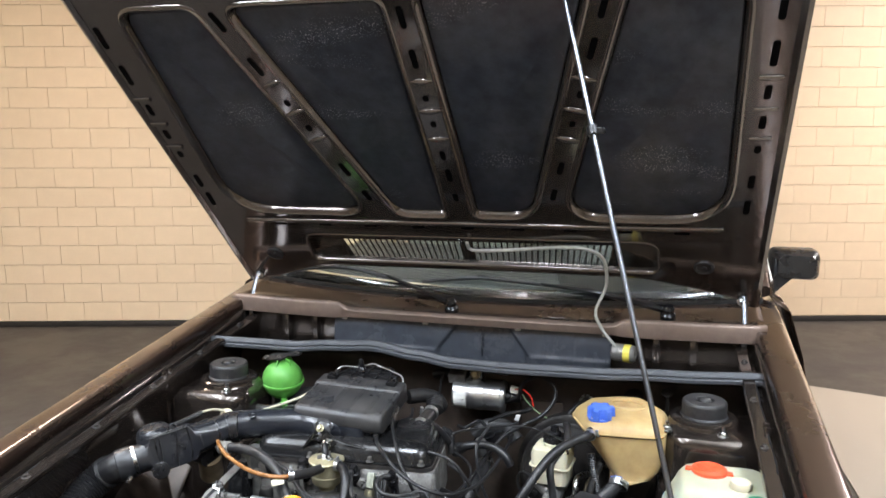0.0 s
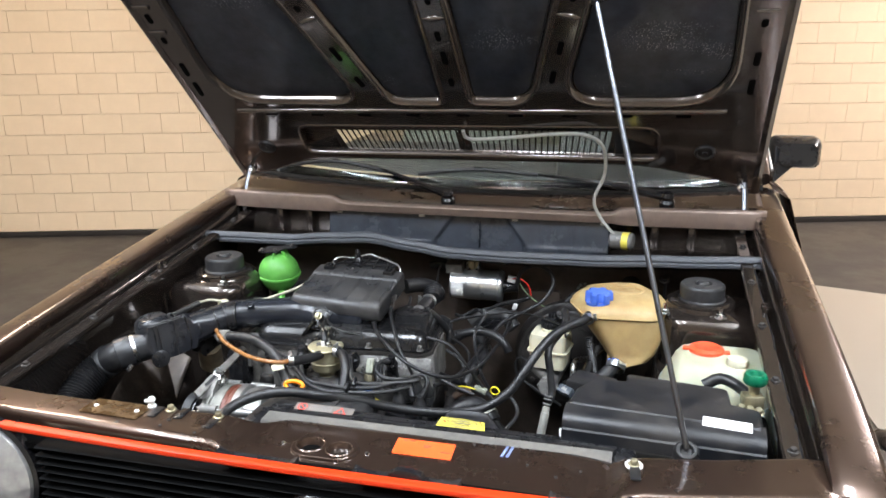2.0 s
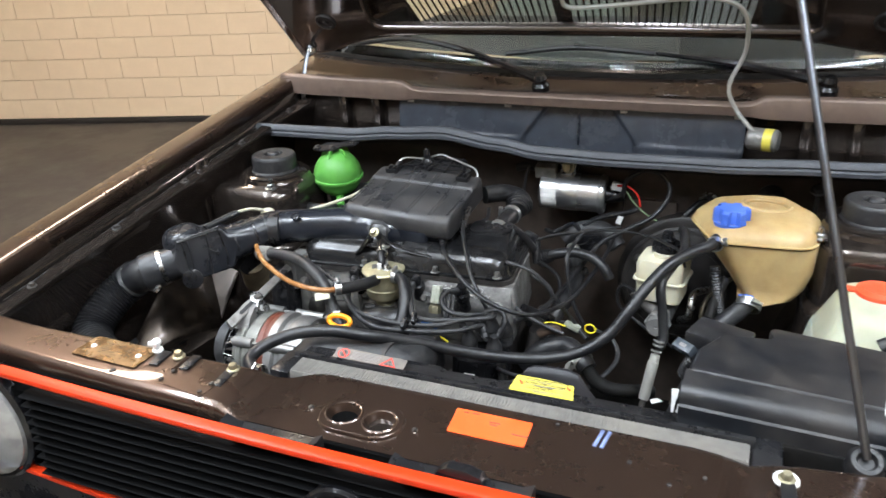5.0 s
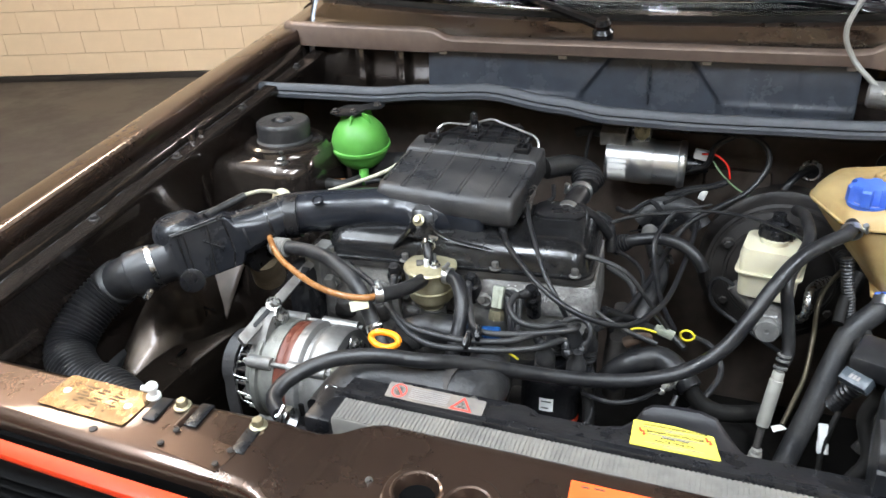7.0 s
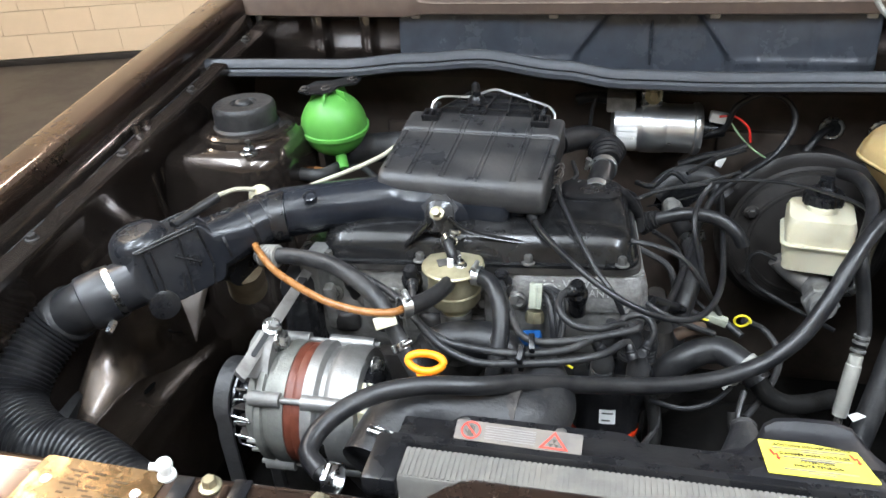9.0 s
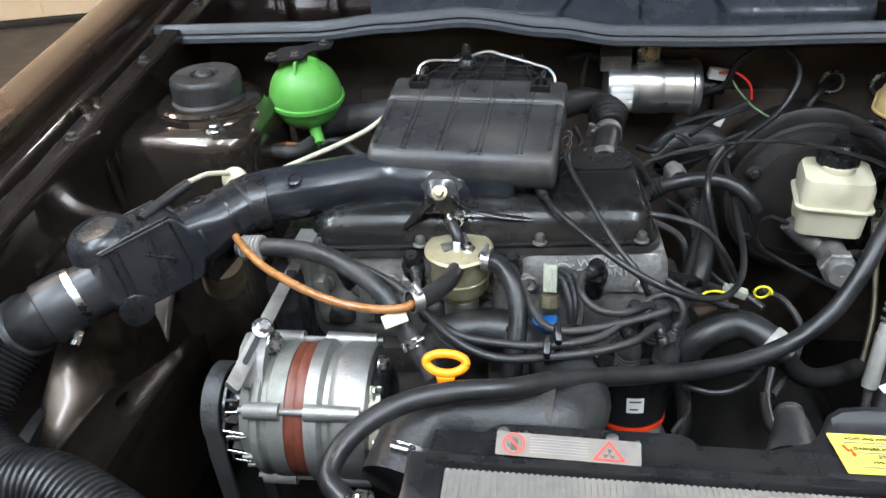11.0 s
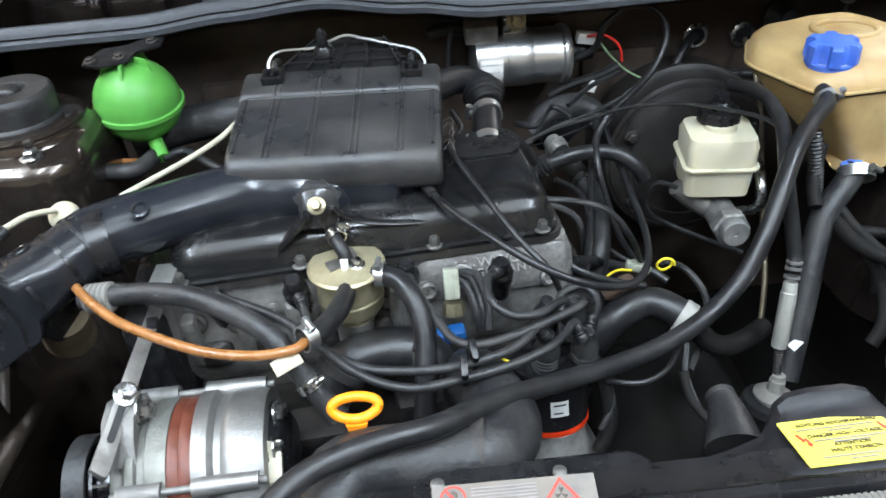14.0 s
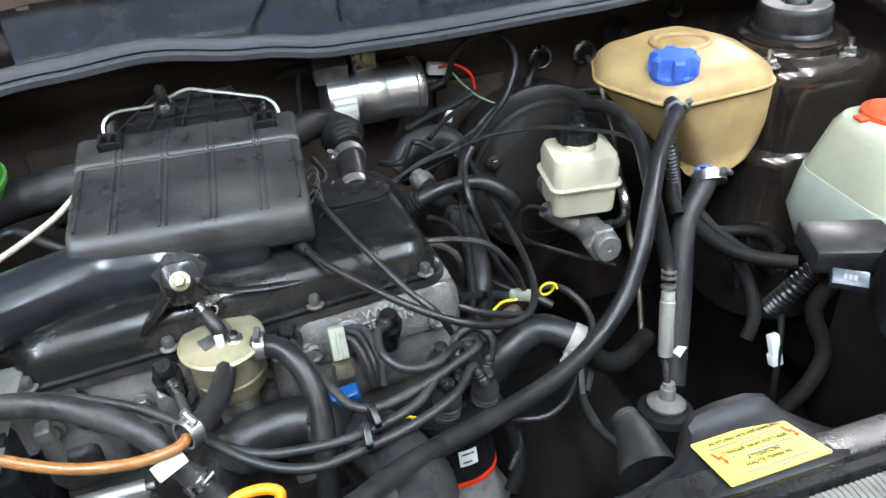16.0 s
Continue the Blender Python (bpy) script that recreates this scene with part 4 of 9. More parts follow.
loft(bm, [[(0.71, mirror_at.y - 0.02 + y, 0.985 + z) for y, z in ((-0.05, -0.04), (0.05, -0.04), (0.04, 0.05), (-0.03, 0.05))], [(0.76, mirror_at.y - 0.02 + y, 1.01 + z) for y, z in ((-0.03, -0.02), (0.03, -0.02), (0.025, 0.03), (-0.02, 0.03))]])
part("mirror_foot", bm, PLASTIC, mirror)
for side in (-1, 1):
    bm = B()
    sweep(bm, [(side * 0.812, 0.33 + 0.345 * math.cos(radians(a)), 0.33 + 0.345 * math.sin(radians(a))) for a in range(-10, 191, 20)], 0.018, 10, 0.03)
    part("wheel_arch_trim", bm, PLASTIC, car, "black plastic wheel arch trim")
    bm = B()
    lathe(bm, [(0.17, -0.08), (0.26, -0.085), (0.285, -0.06), (0.29, 0.0), (0.285, 0.06), (0.26, 0.085), (0.17, 0.08)], (side * 0.70, 0.33, 0.34), (1, 0, 0), 40)
    wheel = part("front_wheel", bm, RUBBER, car)
    bm = B()
    lathe(bm, [(0.17, 0.0), (0.175, 0.05), (0.05, 0.06), (0.0, 0.06)], (side * 0.71, 0.33, 0.34), (side, 0, 0), 32)
    part("rim", bm, ALU, wheel)
# wheelhouse bulges ahead of the strut towers
for side in (-1, 1):
    bm = B()
    sec = []
    for z, rx, ry in ((0.34, 0.130, 0.33), (0.45, 0.130, 0.285), (0.54, 0.126, 0.228), (0.58, 0.117, 0.192), (0.60, 0.104, 0.172), (0.62, 0.089, 0.152), (0.64, 0.074, 0.131), (0.66, 0.058, 0.109),
                      (0.68, 0.042, 0.085), (0.695, 0.030, 0.065), (0.708, 0.018, 0.044), (0.715, 0.008, 0.020), (0.717, 0.003, 0.004)):
        sec.append([(side * 0.660 - side * rx * math.cos(radians(a)), 0.455 + ry * math.sin(radians(a)), z) for a in range(-90, 91, 6)])
    sheet(bm, sec)
    ob = part("wheelhouse", bm, WHEELHOUSE, car, "rounded brown wheelhouse pressing")
    thick(ob, 0.0015)
    # folded gusset between the wheelhouse and the tower, with a split along its weld
    bm = B()
    rows = []
    for k in range(11):
        x = 0.620 - 0.0075 * k
        rows.append([(side * x, y, 0.606 + 0.36 * (x - 0.565) + 0.98 * (y - 0.45) - 1.6 * (x - 0.572) ** 2 - 2.2 * (y - 0.455) ** 2) for y in [0.395 + 0.008 * j for j in range(16)]])
    sheet(bm, rows)
    gusset = part("gusset", bm, BULKHEAD, ob)
    thick(gusset, 0.0015)
    bm = B()
    sweep(bm, [(side * (0.586 - 0.0085 * k), 0.421 - 0.001 * k + 0.0015 * math.sin(k * 2.1), 0.6135 - 0.0010 * k + 0.0012 * math.sin(k * 1.7)) for k in range(6)], lambda t, d: 0.0012 + 0.0007 * math.sin(d * 400), 8, 0.002)
    part("weld_seam", bm, UNDER, ob)
    # long rail with a folded flange along its inner edge
    bm = B()
    loft(bm, [[(side * x, y, z + dz) for x, z in ((0.640, 0.50), (0.600, 0.520), (0.584, 0.566), (0.576, 0.578), (0.570, 0.580), (0.532, 0.568), (0.522, 0.560), (0.512, 0.42), (0.640, 0.42))] for y, dz in
              ((0.06, 0.004), (0.20, 0.012), (0.30, 0.012), (0.40, 0.004), (0.48, -0.010), (0.60, -0.04), (0.72, -0.05))])
    rail = part("chassis_rail", bm, WHEELHOUSE, car, "dark brown pressed rail below the wheelhouse")
    bm = B()
    loft(bm, [[(side * (0.5235 + dx), y, 0.5615 + dz + h) for dx, dz in ((0.0, 0.0), (0.0, 0.010), (-0.0025, 0.010), (-0.004, -0.004))] for y, h in
              ((0.06, 0.004), (0.20, 0.012), (0.30, 0.012), (0.40, 0.004), (0.48, -0.010), (0.60, -0.04))])
    part("rail_flange", bm, WHEELHOUSE, rail)
    # thin black disc painted as the shade inside a drain hole
    bm = B()
    slab(bm, ring_of(0, 0, 0.005, 0.011, 20), 0.0008, pose(side * 0.552, 0.335, 0.587, 0, side * 17, 0))
    part("drain_hole_shade", bm, SHADE_BLACK, rail)
# added engine bay floor, near-black for the shade deep in the bay
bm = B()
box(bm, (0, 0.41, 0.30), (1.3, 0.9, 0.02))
part("shaded_bay_floor", bm, UNDER, car)

# ---------------------------------------------------------------- bonnet
HOOD = Matrix.Translation((0, 0.95, 0.98)) @ pose(0, 0, 0, 180 - 47, 0, 0)
# local x across, y from the hinge to the front edge, +z outwards


def hood_frame():
    """Columns: x, along the bonnet, outwards."""
    c, s = math.cos(radians(47)), math.sin(radians(47))
    m = Matrix(((1, 0, 0, 0), (0, -c, s, 0.95), (0, s, c, 0.98), (0, 0, 0, 1)))
    return m


HOOD = hood_frame()
PADS = [
    ([(-0.578, 0.262), (-0.212, 0.262), (-0.409, 0.835), (-0.580, 0.835)], [0.125, 0.055, 0.04, 0.05]),
    ([(-0.164, 0.262), (-0.029, 0.262), (-0.048, 0.835), (-0.365, 0.835)], [0.06, 0.025, 0.03, 0.04]),
    ([(0.015, 0.264), (0.159, 0.264), (0.298, 0.835), (-0.004, 0.838)], [0.03, 0.075, 0.03, 0.03]),
    ([(0.203, 0.264), (0.556, 0.268), (0.537, 0.82), (0.342, 0.835)], [0.085, 0.125, 0.04, 0.03]),
]
loops = [fillet(p, r, 7) for p, r in PADS]
vent_loop = fillet([(-0.425, 0.083), (0.0, 0.088), (0.425, 0.088), (0.415, 0.205), (-0.415, 0.192)], [0.03, 0.01, 0.03, 0.04, 0.04], 6)
slots = []
for k in range(46):
    x = -0.322 + 0.0141 * k
    if k in (21, 22):
        continue
    u0 = 0.074 + 0.012 * (x + 0.32) / 0.64
    slots.append([(x * 0.96 - 0.0050, u0), (x * 0.96 + 0.0050, u0), (x + 0.0050, u0 + 0.080), (x - 0.0050, u0 + 0.080)])
bm = B()
REAR = [(-0.628, -0.005), (-0.55, 0.010), (-0.46, 0.048), (-0.35, 0.068), (0.0, 0.076), (0.35, 0.076), (0.455, 0.058), (0.54, 0.033), (0.628, -0.005)]
outer = fillet(REAR + [(0.602, 0.93), (-0.660, 0.93)], 0.02, 4)
pierced(bm, outer, loops + [vent_loop], HOOD, ((0.002, -0.0035), (0.006, -0.0050), (0.010, -0.0025), (0.014, 0.006), (0.018, 0.013)), (len(loops),))
bonnet = part("bonnet", bm, HOODPAINT, car, "open bronze bonnet with ribbed inner frame", 50)
bm = B()
skin = fillet([(x, u - 0.018) for x, u in REAR] + [(0.614, 0.95), (-0.674, 0.95)], 0.02, 4)
pierced(bm, skin, slots, HOOD @ Matrix.Translation((0, 0, 0.018)))
ob = part("outer_skin", bm, HOODPAINT, bonnet)
thick(ob, 0.0012, 0)
for loop in (loops):
    bm = B()
    flat = inset(loop, 0.016)
    c = sum((Vector(p) for p in flat), Vector((0, 0))) / len(flat)
    rings = []
    for s, h in ((1.0, 0.013), (0.985, 0.008), (0.95, 0.006), (0.7, 0.0055), (0.4, 0.006), (0.15, 0.0055)):
        rings.append([(c.x + (x - c.x) * s, c.y + (y - c.y) * s, h + 0.0008 * math.sin(x * 60 + y * 45)) for x, y in flat])
    loft(bm, rings, HOOD)
    part("sound_pad", bm, PAD, bonnet, "black wrinkled sound-deadening pad")
bm = B()
sweep(bm, [tuple(HOOD @ V(x, u, 0.004)) for x, u in REAR], 0.005, 8, 0.02)
part("rear_bead", bm, HOODPAINT, bonnet)
# rolled side edges of the bonnet
for side in (-1, 1):
    bm = B()
    loft(bm, [[tuple(HOOD @ V(side * (e + dx), u, dz)) for dx, dz in ((-0.006, -0.001), (0.004, -0.004), (0.012, 0.0), (0.014, 0.012), (0.010, 0.020), (-0.004, 0.016))] for u, e in
              ((-0.015, 0.628), (0.3, 0.638 if side < 0 else 0.619), (0.6, 0.649 if side < 0 else 0.611), (0.94, 0.661 if side < 0 else 0.602))])
    part("edge_flange", bm, HOODPAINT, bonnet)
    # oblong black plates for the holes' shade along the side frames, pressed ridges between them
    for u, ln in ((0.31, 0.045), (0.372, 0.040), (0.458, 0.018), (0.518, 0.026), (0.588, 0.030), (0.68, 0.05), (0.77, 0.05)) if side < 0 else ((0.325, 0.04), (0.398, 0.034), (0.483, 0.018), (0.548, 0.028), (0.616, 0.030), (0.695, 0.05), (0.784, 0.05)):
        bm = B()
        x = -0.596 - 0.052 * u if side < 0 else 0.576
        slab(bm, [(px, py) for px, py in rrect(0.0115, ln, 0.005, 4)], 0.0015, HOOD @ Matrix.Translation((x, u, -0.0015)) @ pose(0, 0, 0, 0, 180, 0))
        part("frame_hole_shade", bm, SHADE_BLACK, bonnet)
    for u in (0.481, 0.548, 0.617) if side < 0 else (0.509, 0.578, 0.647):
        bm = B()
        x = 0.598 + 0.052 * u if side < 0 else 0.578
        sweep(bm, [tuple(HOOD @ V(side * (x + d), u, 0.0005)) for d in (-0.020, 0.0, 0.018)], 0.0055, 10)
        part("pressed_ridge", bm, HOODPAINT, bonnet)
RIBS = ((-0.24, 0.416, -0.351, ((0.795, 0.045), (0.694, 0.045), (0.603, 0.016), (0.536, 0.016), (0.416, 0.040), (0.335, 0.032))),
        (-0.012, 0.42, -0.036, ((0.79, 0.045), (0.702, 0.042), (0.611, 0.014), (0.546, 0.014), (0.461, 0.024), (0.403, 0.036), (0.335, 0.024))),
        (0.221, 0.428, 0.2446, ((0.796, 0.045), (0.715, 0.045), (0.616, 0.016), (0.546, 0.014), (0.428, 0.034), (0.350, 0.034))))
for x0, u0, slope, holes in RIBS:
    lean = math.degrees(math.atan(slope))
    # black plates give the rib holes their shade
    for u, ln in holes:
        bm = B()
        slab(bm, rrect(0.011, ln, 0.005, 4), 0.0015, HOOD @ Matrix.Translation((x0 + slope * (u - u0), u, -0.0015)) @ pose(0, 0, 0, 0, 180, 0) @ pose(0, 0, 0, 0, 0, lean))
        part("frame_hole_shade", bm, SHADE_BLACK, bonnet)
    for u in (0.505, 0.578, 0.650):
        bm = B()
        x = x0 + slope * (u - u0)
        sweep(bm, [tuple(HOOD @ V(x + d, u - slope * d, 0.002)) for d in (-0.024, 0.0, 0.022)], lambda t, d: 0.003 + 0.005 * math.sin(math.pi * t), 12)
        part("pressed_ridge", bm, HOODPAINT, bonnet)
for x, u in ((-0.522, 0.105), (0.512, 0.125)):
    bm = B()
    lathe(bm, [(0.022, 0), (0.021, 0.004), (0.017, 0.005), (0.015, 0.002), (0.006, 0.002), (0.005, 0.005)], HOOD @ V(x, u, 0), HOOD.to_3x3() @ V(0, 0, -1), 28)
    part("rubber_buffer", bm, RUBBER, bonnet)
# flat black plates in place of shaded holes along the rear frame
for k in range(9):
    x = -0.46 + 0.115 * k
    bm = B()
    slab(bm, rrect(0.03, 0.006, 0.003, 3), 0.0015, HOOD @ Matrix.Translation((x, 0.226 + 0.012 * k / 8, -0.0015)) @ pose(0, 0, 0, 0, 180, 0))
    part("frame_hole_shade", bm, SHADE_BLACK, bonnet)
# raised lip under the pads
bm = B()
sweep(bm, [tuple(HOOD @ V(x, u, -0.001)) for x, u in ((-0.54, 0.240), (-0.3, 0.244), (0.0, 0.248), (0.3, 0.251), (0.54, 0.256))], 0.007, 10)
part("frame_lip", bm, HOODPAINT, bonnet)
for side in (-1, 1):
    bm = B()
    sweep(bm, [(side * 0.603, 0.955, 1.03), (side * 0.606, 0.93, 0.985), (side * 0.607, 0.90, 0.93), (side * 0.606, 0.89, 0.88)], 0.006, 8, flat=0.45)
    hinge = part("bonnet_hinge", bm, ROD, car, "steel bonnet hinge strap")
    bm = B()
    bolt(bm, (side * 0.600, 0.945, 1.01), (-side, -0.6, 0.2), 0.006, 0.006)
    bolt(bm, (side * 0.600, 0.935, 0.985), (-side, -0.6, 0.2), 0.006, 0.006)
    part("hinge_bolt", bm, STEEL, hinge)
# wipers
for pivot, elbow, blade in ((V(-0.062, 0.890, 0.936), V(-0.259, 0.985, 0.990), ((-0.235, 0.982, 0.984), (-0.40, 1.005, 1.004), (-0.60, 1.062, 0.974))),
                            (V(0.442, 0.885, 0.952), V(0.281, 0.975, 0.978), ((0.14, 0.982, 0.990), (-0.02, 0.994, 0.996), (-0.165, 0.990, 0.980)))):
    bm = B()
    lathe(bm, [(0.017, -0.02), (0.017, 0.006), (0.012, 0.012), (0.014, 0.020), (0.009, 0.028)], pivot, (0, -0.3, 1), 20)
    wiper = part("wiper", bm, PLASTIC_GLOSS, car, "black windscreen wiper")
    bm = B()
    mid = V(*blade[1])
    sweep(bm, [pivot + V(0, 0, 0.014), pivot.lerp(elbow, 0.3) + V(0, 0, 0.010), elbow, elbow.lerp(mid, 0.6) + V(0, 0, 0.004), mid + V(0, 0, 0.004)], lambda t, d: 0.010 - 0.006 * min(1, t * 1.6), 8)
    part("arm", bm, PLASTIC_GLOSS, wiper)
    bm = B()
    sweep(bm, [V(*q) for q in blade], 0.0055, 8)
    part("blade", bm, RUBBER, wiper)
# prop rod
bm = B()
rod0, rod1 = V(0.462, 0.080, 0.80), V(0.2515, 0.398, 1.574)
cyl(bm, rod0, rod1, 0.0038, seg=12)
rod = part("prop_rod", bm, ROD, car, "long steel bonnet prop rod")
bm = B()
q = rod0.lerp(rod1, 0.735)
cyl(bm, q - (rod1 - rod0).normalized() * 0.007, q + (rod1 - rod0).normalized() * 0.007, 0.009, seg=12)
box(bm, q + V(0.012, 0, 0), (0.014, 0.012, 0.010), bevel=0.002)
part("rod_clip", bm, PLASTIC, rod)
bm = B()
lathe(bm, [(0.0165, -0.012), (0.0165, 0.003), (0.013, 0.008), (0.009, 0.008), (0.0065, 0.003)], rod0 + V(0, 0, -0.006), (0, -0.55, 1), 24)
part("rod_grommet", bm, PLASTIC, rod, "black rubber rod grommet")
# washer hose hanging from the bonnet
bm = B()
a = [HOOD @ V(*p) for p in ((-0.005, 0.195, -0.012), (0.005, 0.17, -0.014), (0.08, 0.175, -0.014), (0.2, 0.192, -0.014), (0.265, 0.192, -0.016), (0.30, 0.16, -0.02))]
sweep(bm, a + [V(0.305, 0.86, 1.02), V(0.285, 0.84, 0.965), V(0.30, 0.84, 0.925), V(0.325, 0.82, 0.90), V(0.345, 0.80, 0.885)], 0.0038, 8)
hose = part("washer_hose", bm, PALEWIRE, car, "thin pale grey washer hose")
bm = B()
cyl(bm, (0.325, 0.822, 0.880), (0.375, 0.81, 0.880), 0.019, seg=20, bevel=0.004)
part("wiper_motor", bm, ALU, car)
bm = B()
cyl(bm, (0.352, 0.8155, 0.880), (0.366, 0.8122, 0.880), 0.0196, seg=20)
part("motor_label", bm, YELLOW, car)


# ---------------------------------------------------------------- text
def text(parent, words, size, m, material, name="lettering", depth=0.0004, stretch=1.0):
    cu = bpy.data.curves.new(name, "FONT")
    cu.body, cu.size, cu.extrude, cu.align_x, cu.align_y = words, size, depth, "CENTER", "CENTER"
    tmp = bpy.data.objects.new(name, cu)
    scene.collection.objects.link(tmp)
    dg = bpy.context.evaluated_depsgraph_get()
    me = bpy.data.meshes.new_from_object(tmp.evaluated_get(dg))
    bpy.data.objects.remove(tmp)
    me.transform(m @ Matrix.Diagonal((stretch, 1, 1, 1)))
    me.materials.clear()
    me.materials.append(material)
    ob = new(name, me)
    ob.parent = parent
    return ob


def bars(parent, m, rows, material, name="print_bar", h=0.002):
    """Lines of unreadable print: rows of (x0, x1, y)."""
    bm = B()
    for x0, x1, y in rows:
        slab(bm, [(x0, y - h / 2), (x1, y - h / 2), (x1, y + h / 2), (x0, y + h / 2)], 0.0004, m)
    return part(name, bm, material, parent)


def plane_frame(a, b, c):
    """A frame at a, x towards b, y near c, z up out of the plane."""
    a, b, c = Vector(a), Vector(b), Vector(c)
    x = (b - a).normalized()
    z = x.cross(c - a).normalized()
    y = z.cross(x)
    return Matrix(((x.x, y.x, z.x, a.x), (x.y, y.y, z.y, a.y), (x.z, y.z, z.z, a.z), (0, 0, 0, 1)))


# ---------------------------------------------------------------- engine
engine = thing("engine", "oily four-cylinder engine with black valve cover and cast alloy head", "engine")
EN = pose(-0.170, 0.495, 0.0, 0, 0, 5)
bm = B()
sec = []
for w, d, z in ((0.358, 0.152, 0.737), (0.358, 0.152, 0.7405), (0.352, 0.146, 0.742), (0.349, 0.141, 0.750), (0.345, 0.134, 0.759), (0.337, 0.124, 0.7665), (0.322, 0.106, 0.7715), (0.295, 0.076, 0.7740)):
    sec.append([(x, y + 0.005, z) for x, y in rrect(w, d, 0.022, 7)])
loft(bm, sec, EN)
cover = part("valve_cover", bm, COVER, engine, "black enamelled valve cover")
bm = B()
loft(bm, [[(x + ox, y + oy, z) for x, y in rrect(w, d, 0.016, 6)] for w, d, z, ox, oy in ((0.118, 0.098, 0.764, 0.108, 0.006), (0.112, 0.090, 0.772, 0.110, 0.010), (0.088, 0.064, 0.778, 0.119, 0.022), (0.064, 0.046, 0.7825, 0.127, 0.030), (0.056, 0.040, 0.7835, 0.128, 0.031))], EN)
tower_ob = part("breather_tower", bm, COVER, cover)
bm = B()
loft(bm, [[(x + 0.1275, y + 0.0305, z) for x, y in rrect(w, d, 0.016, 6)] for w, d, z in ((0.064, 0.047, 0.7815), (0.067, 0.050, 0.7828), (0.067, 0.050, 0.7848), (0.062, 0.046, 0.7858))], EN)
part("tower_lid", bm, PLASTIC, tower_ob, "matt black breather lid")
bm = B()
loft(bm, [[(x, y + 0.004, z) for x, y in rrect(0.364, 0.150, 0.02, 6)] for z in (0.729, 0.7365)], EN)
part("gasket", bm, IRON, engine)
for x in (-0.165, -0.06, 0.06, 0.160):
    bm = B()
    bolt(bm, EN @ V(x, -0.0680, 0.7415), (0, 0, 1), 0.0045, 0.008)
    part("cover_bolt", bm, DULLSTEEL, cover)
bm = B()
loft(bm, [[(x, y, z) for x, y in rrect(w, d, 0.012, 4)] for w, d, z in ((0.36, 0.13, 0.62), (0.375, 0.158, 0.65), (0.372, 0.154, 0.69), (0.37, 0.136, 0.722), (0.37, 0.136, 0.7285))], EN)
head = part("cylinder_head", bm, ALU_DIRTY, engine, "cast alloy cylinder head with raised letters")
for k in range(5):
    bm = B()
    x = -0.165 + 0.046 * k
    box(bm, EN @ V(x, -0.080, 0.685), (0.014, 0.016, 0.062), (8, 0, 5), 0.005)
    part("casting_rib", bm, ALU_DIRTY, head)
# the lettered face at the right end
TILT = radians(17)
FACEM = EN @ Matrix(((1, 0, 0, 0.112), (0, math.sin(TILT), -math.cos(TILT), -0.0735), (0, math.cos(TILT), math.sin(TILT), 0.7065), (0, 0, 0, 1)))
bm = B()
loft(bm, [[(x, y, z) for x, y in rrect(w, h, 0.010, 5)] for w, h, z in ((0.146, 0.044, -0.012), (0.142, 0.041, 0.001), (0.138, 0.037, 0.0022))], FACEM)
patch = part("cast_face", bm, ALU_CAST, head, "rough cast alloy face with raised letters")
text(patch, "WWO", 0.0125, FACEM @ Matrix.Translation((0.006, 0.0115, 0.0025)), LIT_CAST, depth=0.0018, stretch=1.15)
text(patch, "GERMANY", 0.0112, FACEM @ Matrix.Translation((0.0105, 0.0015, 0.0025)), LIT_CAST, depth=0.0018, stretch=1.05)
bm = B()
c = FACEM @ V(-0.030, 0.001, 0.002)
lathe(bm, [(0.0115, 0), (0.0115, 0.0012), (0.0100, 0.0014), (0.0092, 0.0003)], c, FACEM.to_3x3() @ V(0, 0, 1), 28)
for k in range(10):
    t = 2 * math.pi * k / 10
    box(bm, FACEM @ V(-0.030 + 0.0145 * math.cos(t), 0.001 + 0.0145 * math.sin(t), 0.0024), (0.002, 0.002, 0.0016), (0, 0, 30 * k), 0.0003)
part("date_clock", bm, LIT_CAST, patch)
for x, z in ((0.052, -0.012), (-0.062, -0.008)):
    bm = B()
    lathe(bm, [(0.009, -0.004), (0.009, 0.004), (0.006, 0.006), (0.004, 0.003), (0.0, 0.003)], FACEM @ V(x, z, 0.002), FACEM.to_3x3() @ V(0, 0, 1), 18)
    part("casting_boss", bm, ALU_CAST, head)
bm = B()
loft(bm, [[(0.178 + x, y - 0.055, z) for x, y in rrect(w, d, 0.006, 4)] for w, d, z in ((0.020, 0.030, 0.64), (0.026, 0.036, 0.69), (0.022, 0.034, 0.715), (0.014, 0.026, 0.727))], EN)
part("end_boss", bm, ALU_CAST, head)
# hex-headed studs, and dark iron pads for shaded gaps along the head's front
for k in range(7):
    x = -0.160 + 0.034 * k
    bm = B()
    bolt(bm, EN @ V(x, -0.076, 0.700 - 0.006 * (k % 2)), EN.to_3x3() @ V(0, -1, 0.3), 0.0055, 0.006)
    part("head_stud", bm, DULLSTEEL, head)
for k in range(4):
    bm = B()
    x = -0.150 + 0.05 * k
    loft(bm, [[(x + u, -0.074 - d, 0.664 + v) for u, v in rrect(w, h, 0.008, 4)] for w, h, d in ((0.034, 0.030, 0.0), (0.030, 0.026, 0.008), (0.020, 0.016, 0.012))], EN)
    part("gap_shade_pad", bm, IRON, head)
bm = B()
loft(bm, [[(x, y + 0.01, z) for x, y in rrect(w, d, 0.02, 4)] for w, d, z in ((0.30, 0.20, 0.36), (0.36, 0.24, 0.44), (0.36, 0.22, 0.55), (0.35, 0.19, 0.62))], EN)
block = part("engine_block", bm, IRON, engine, "dark oily iron engine block")
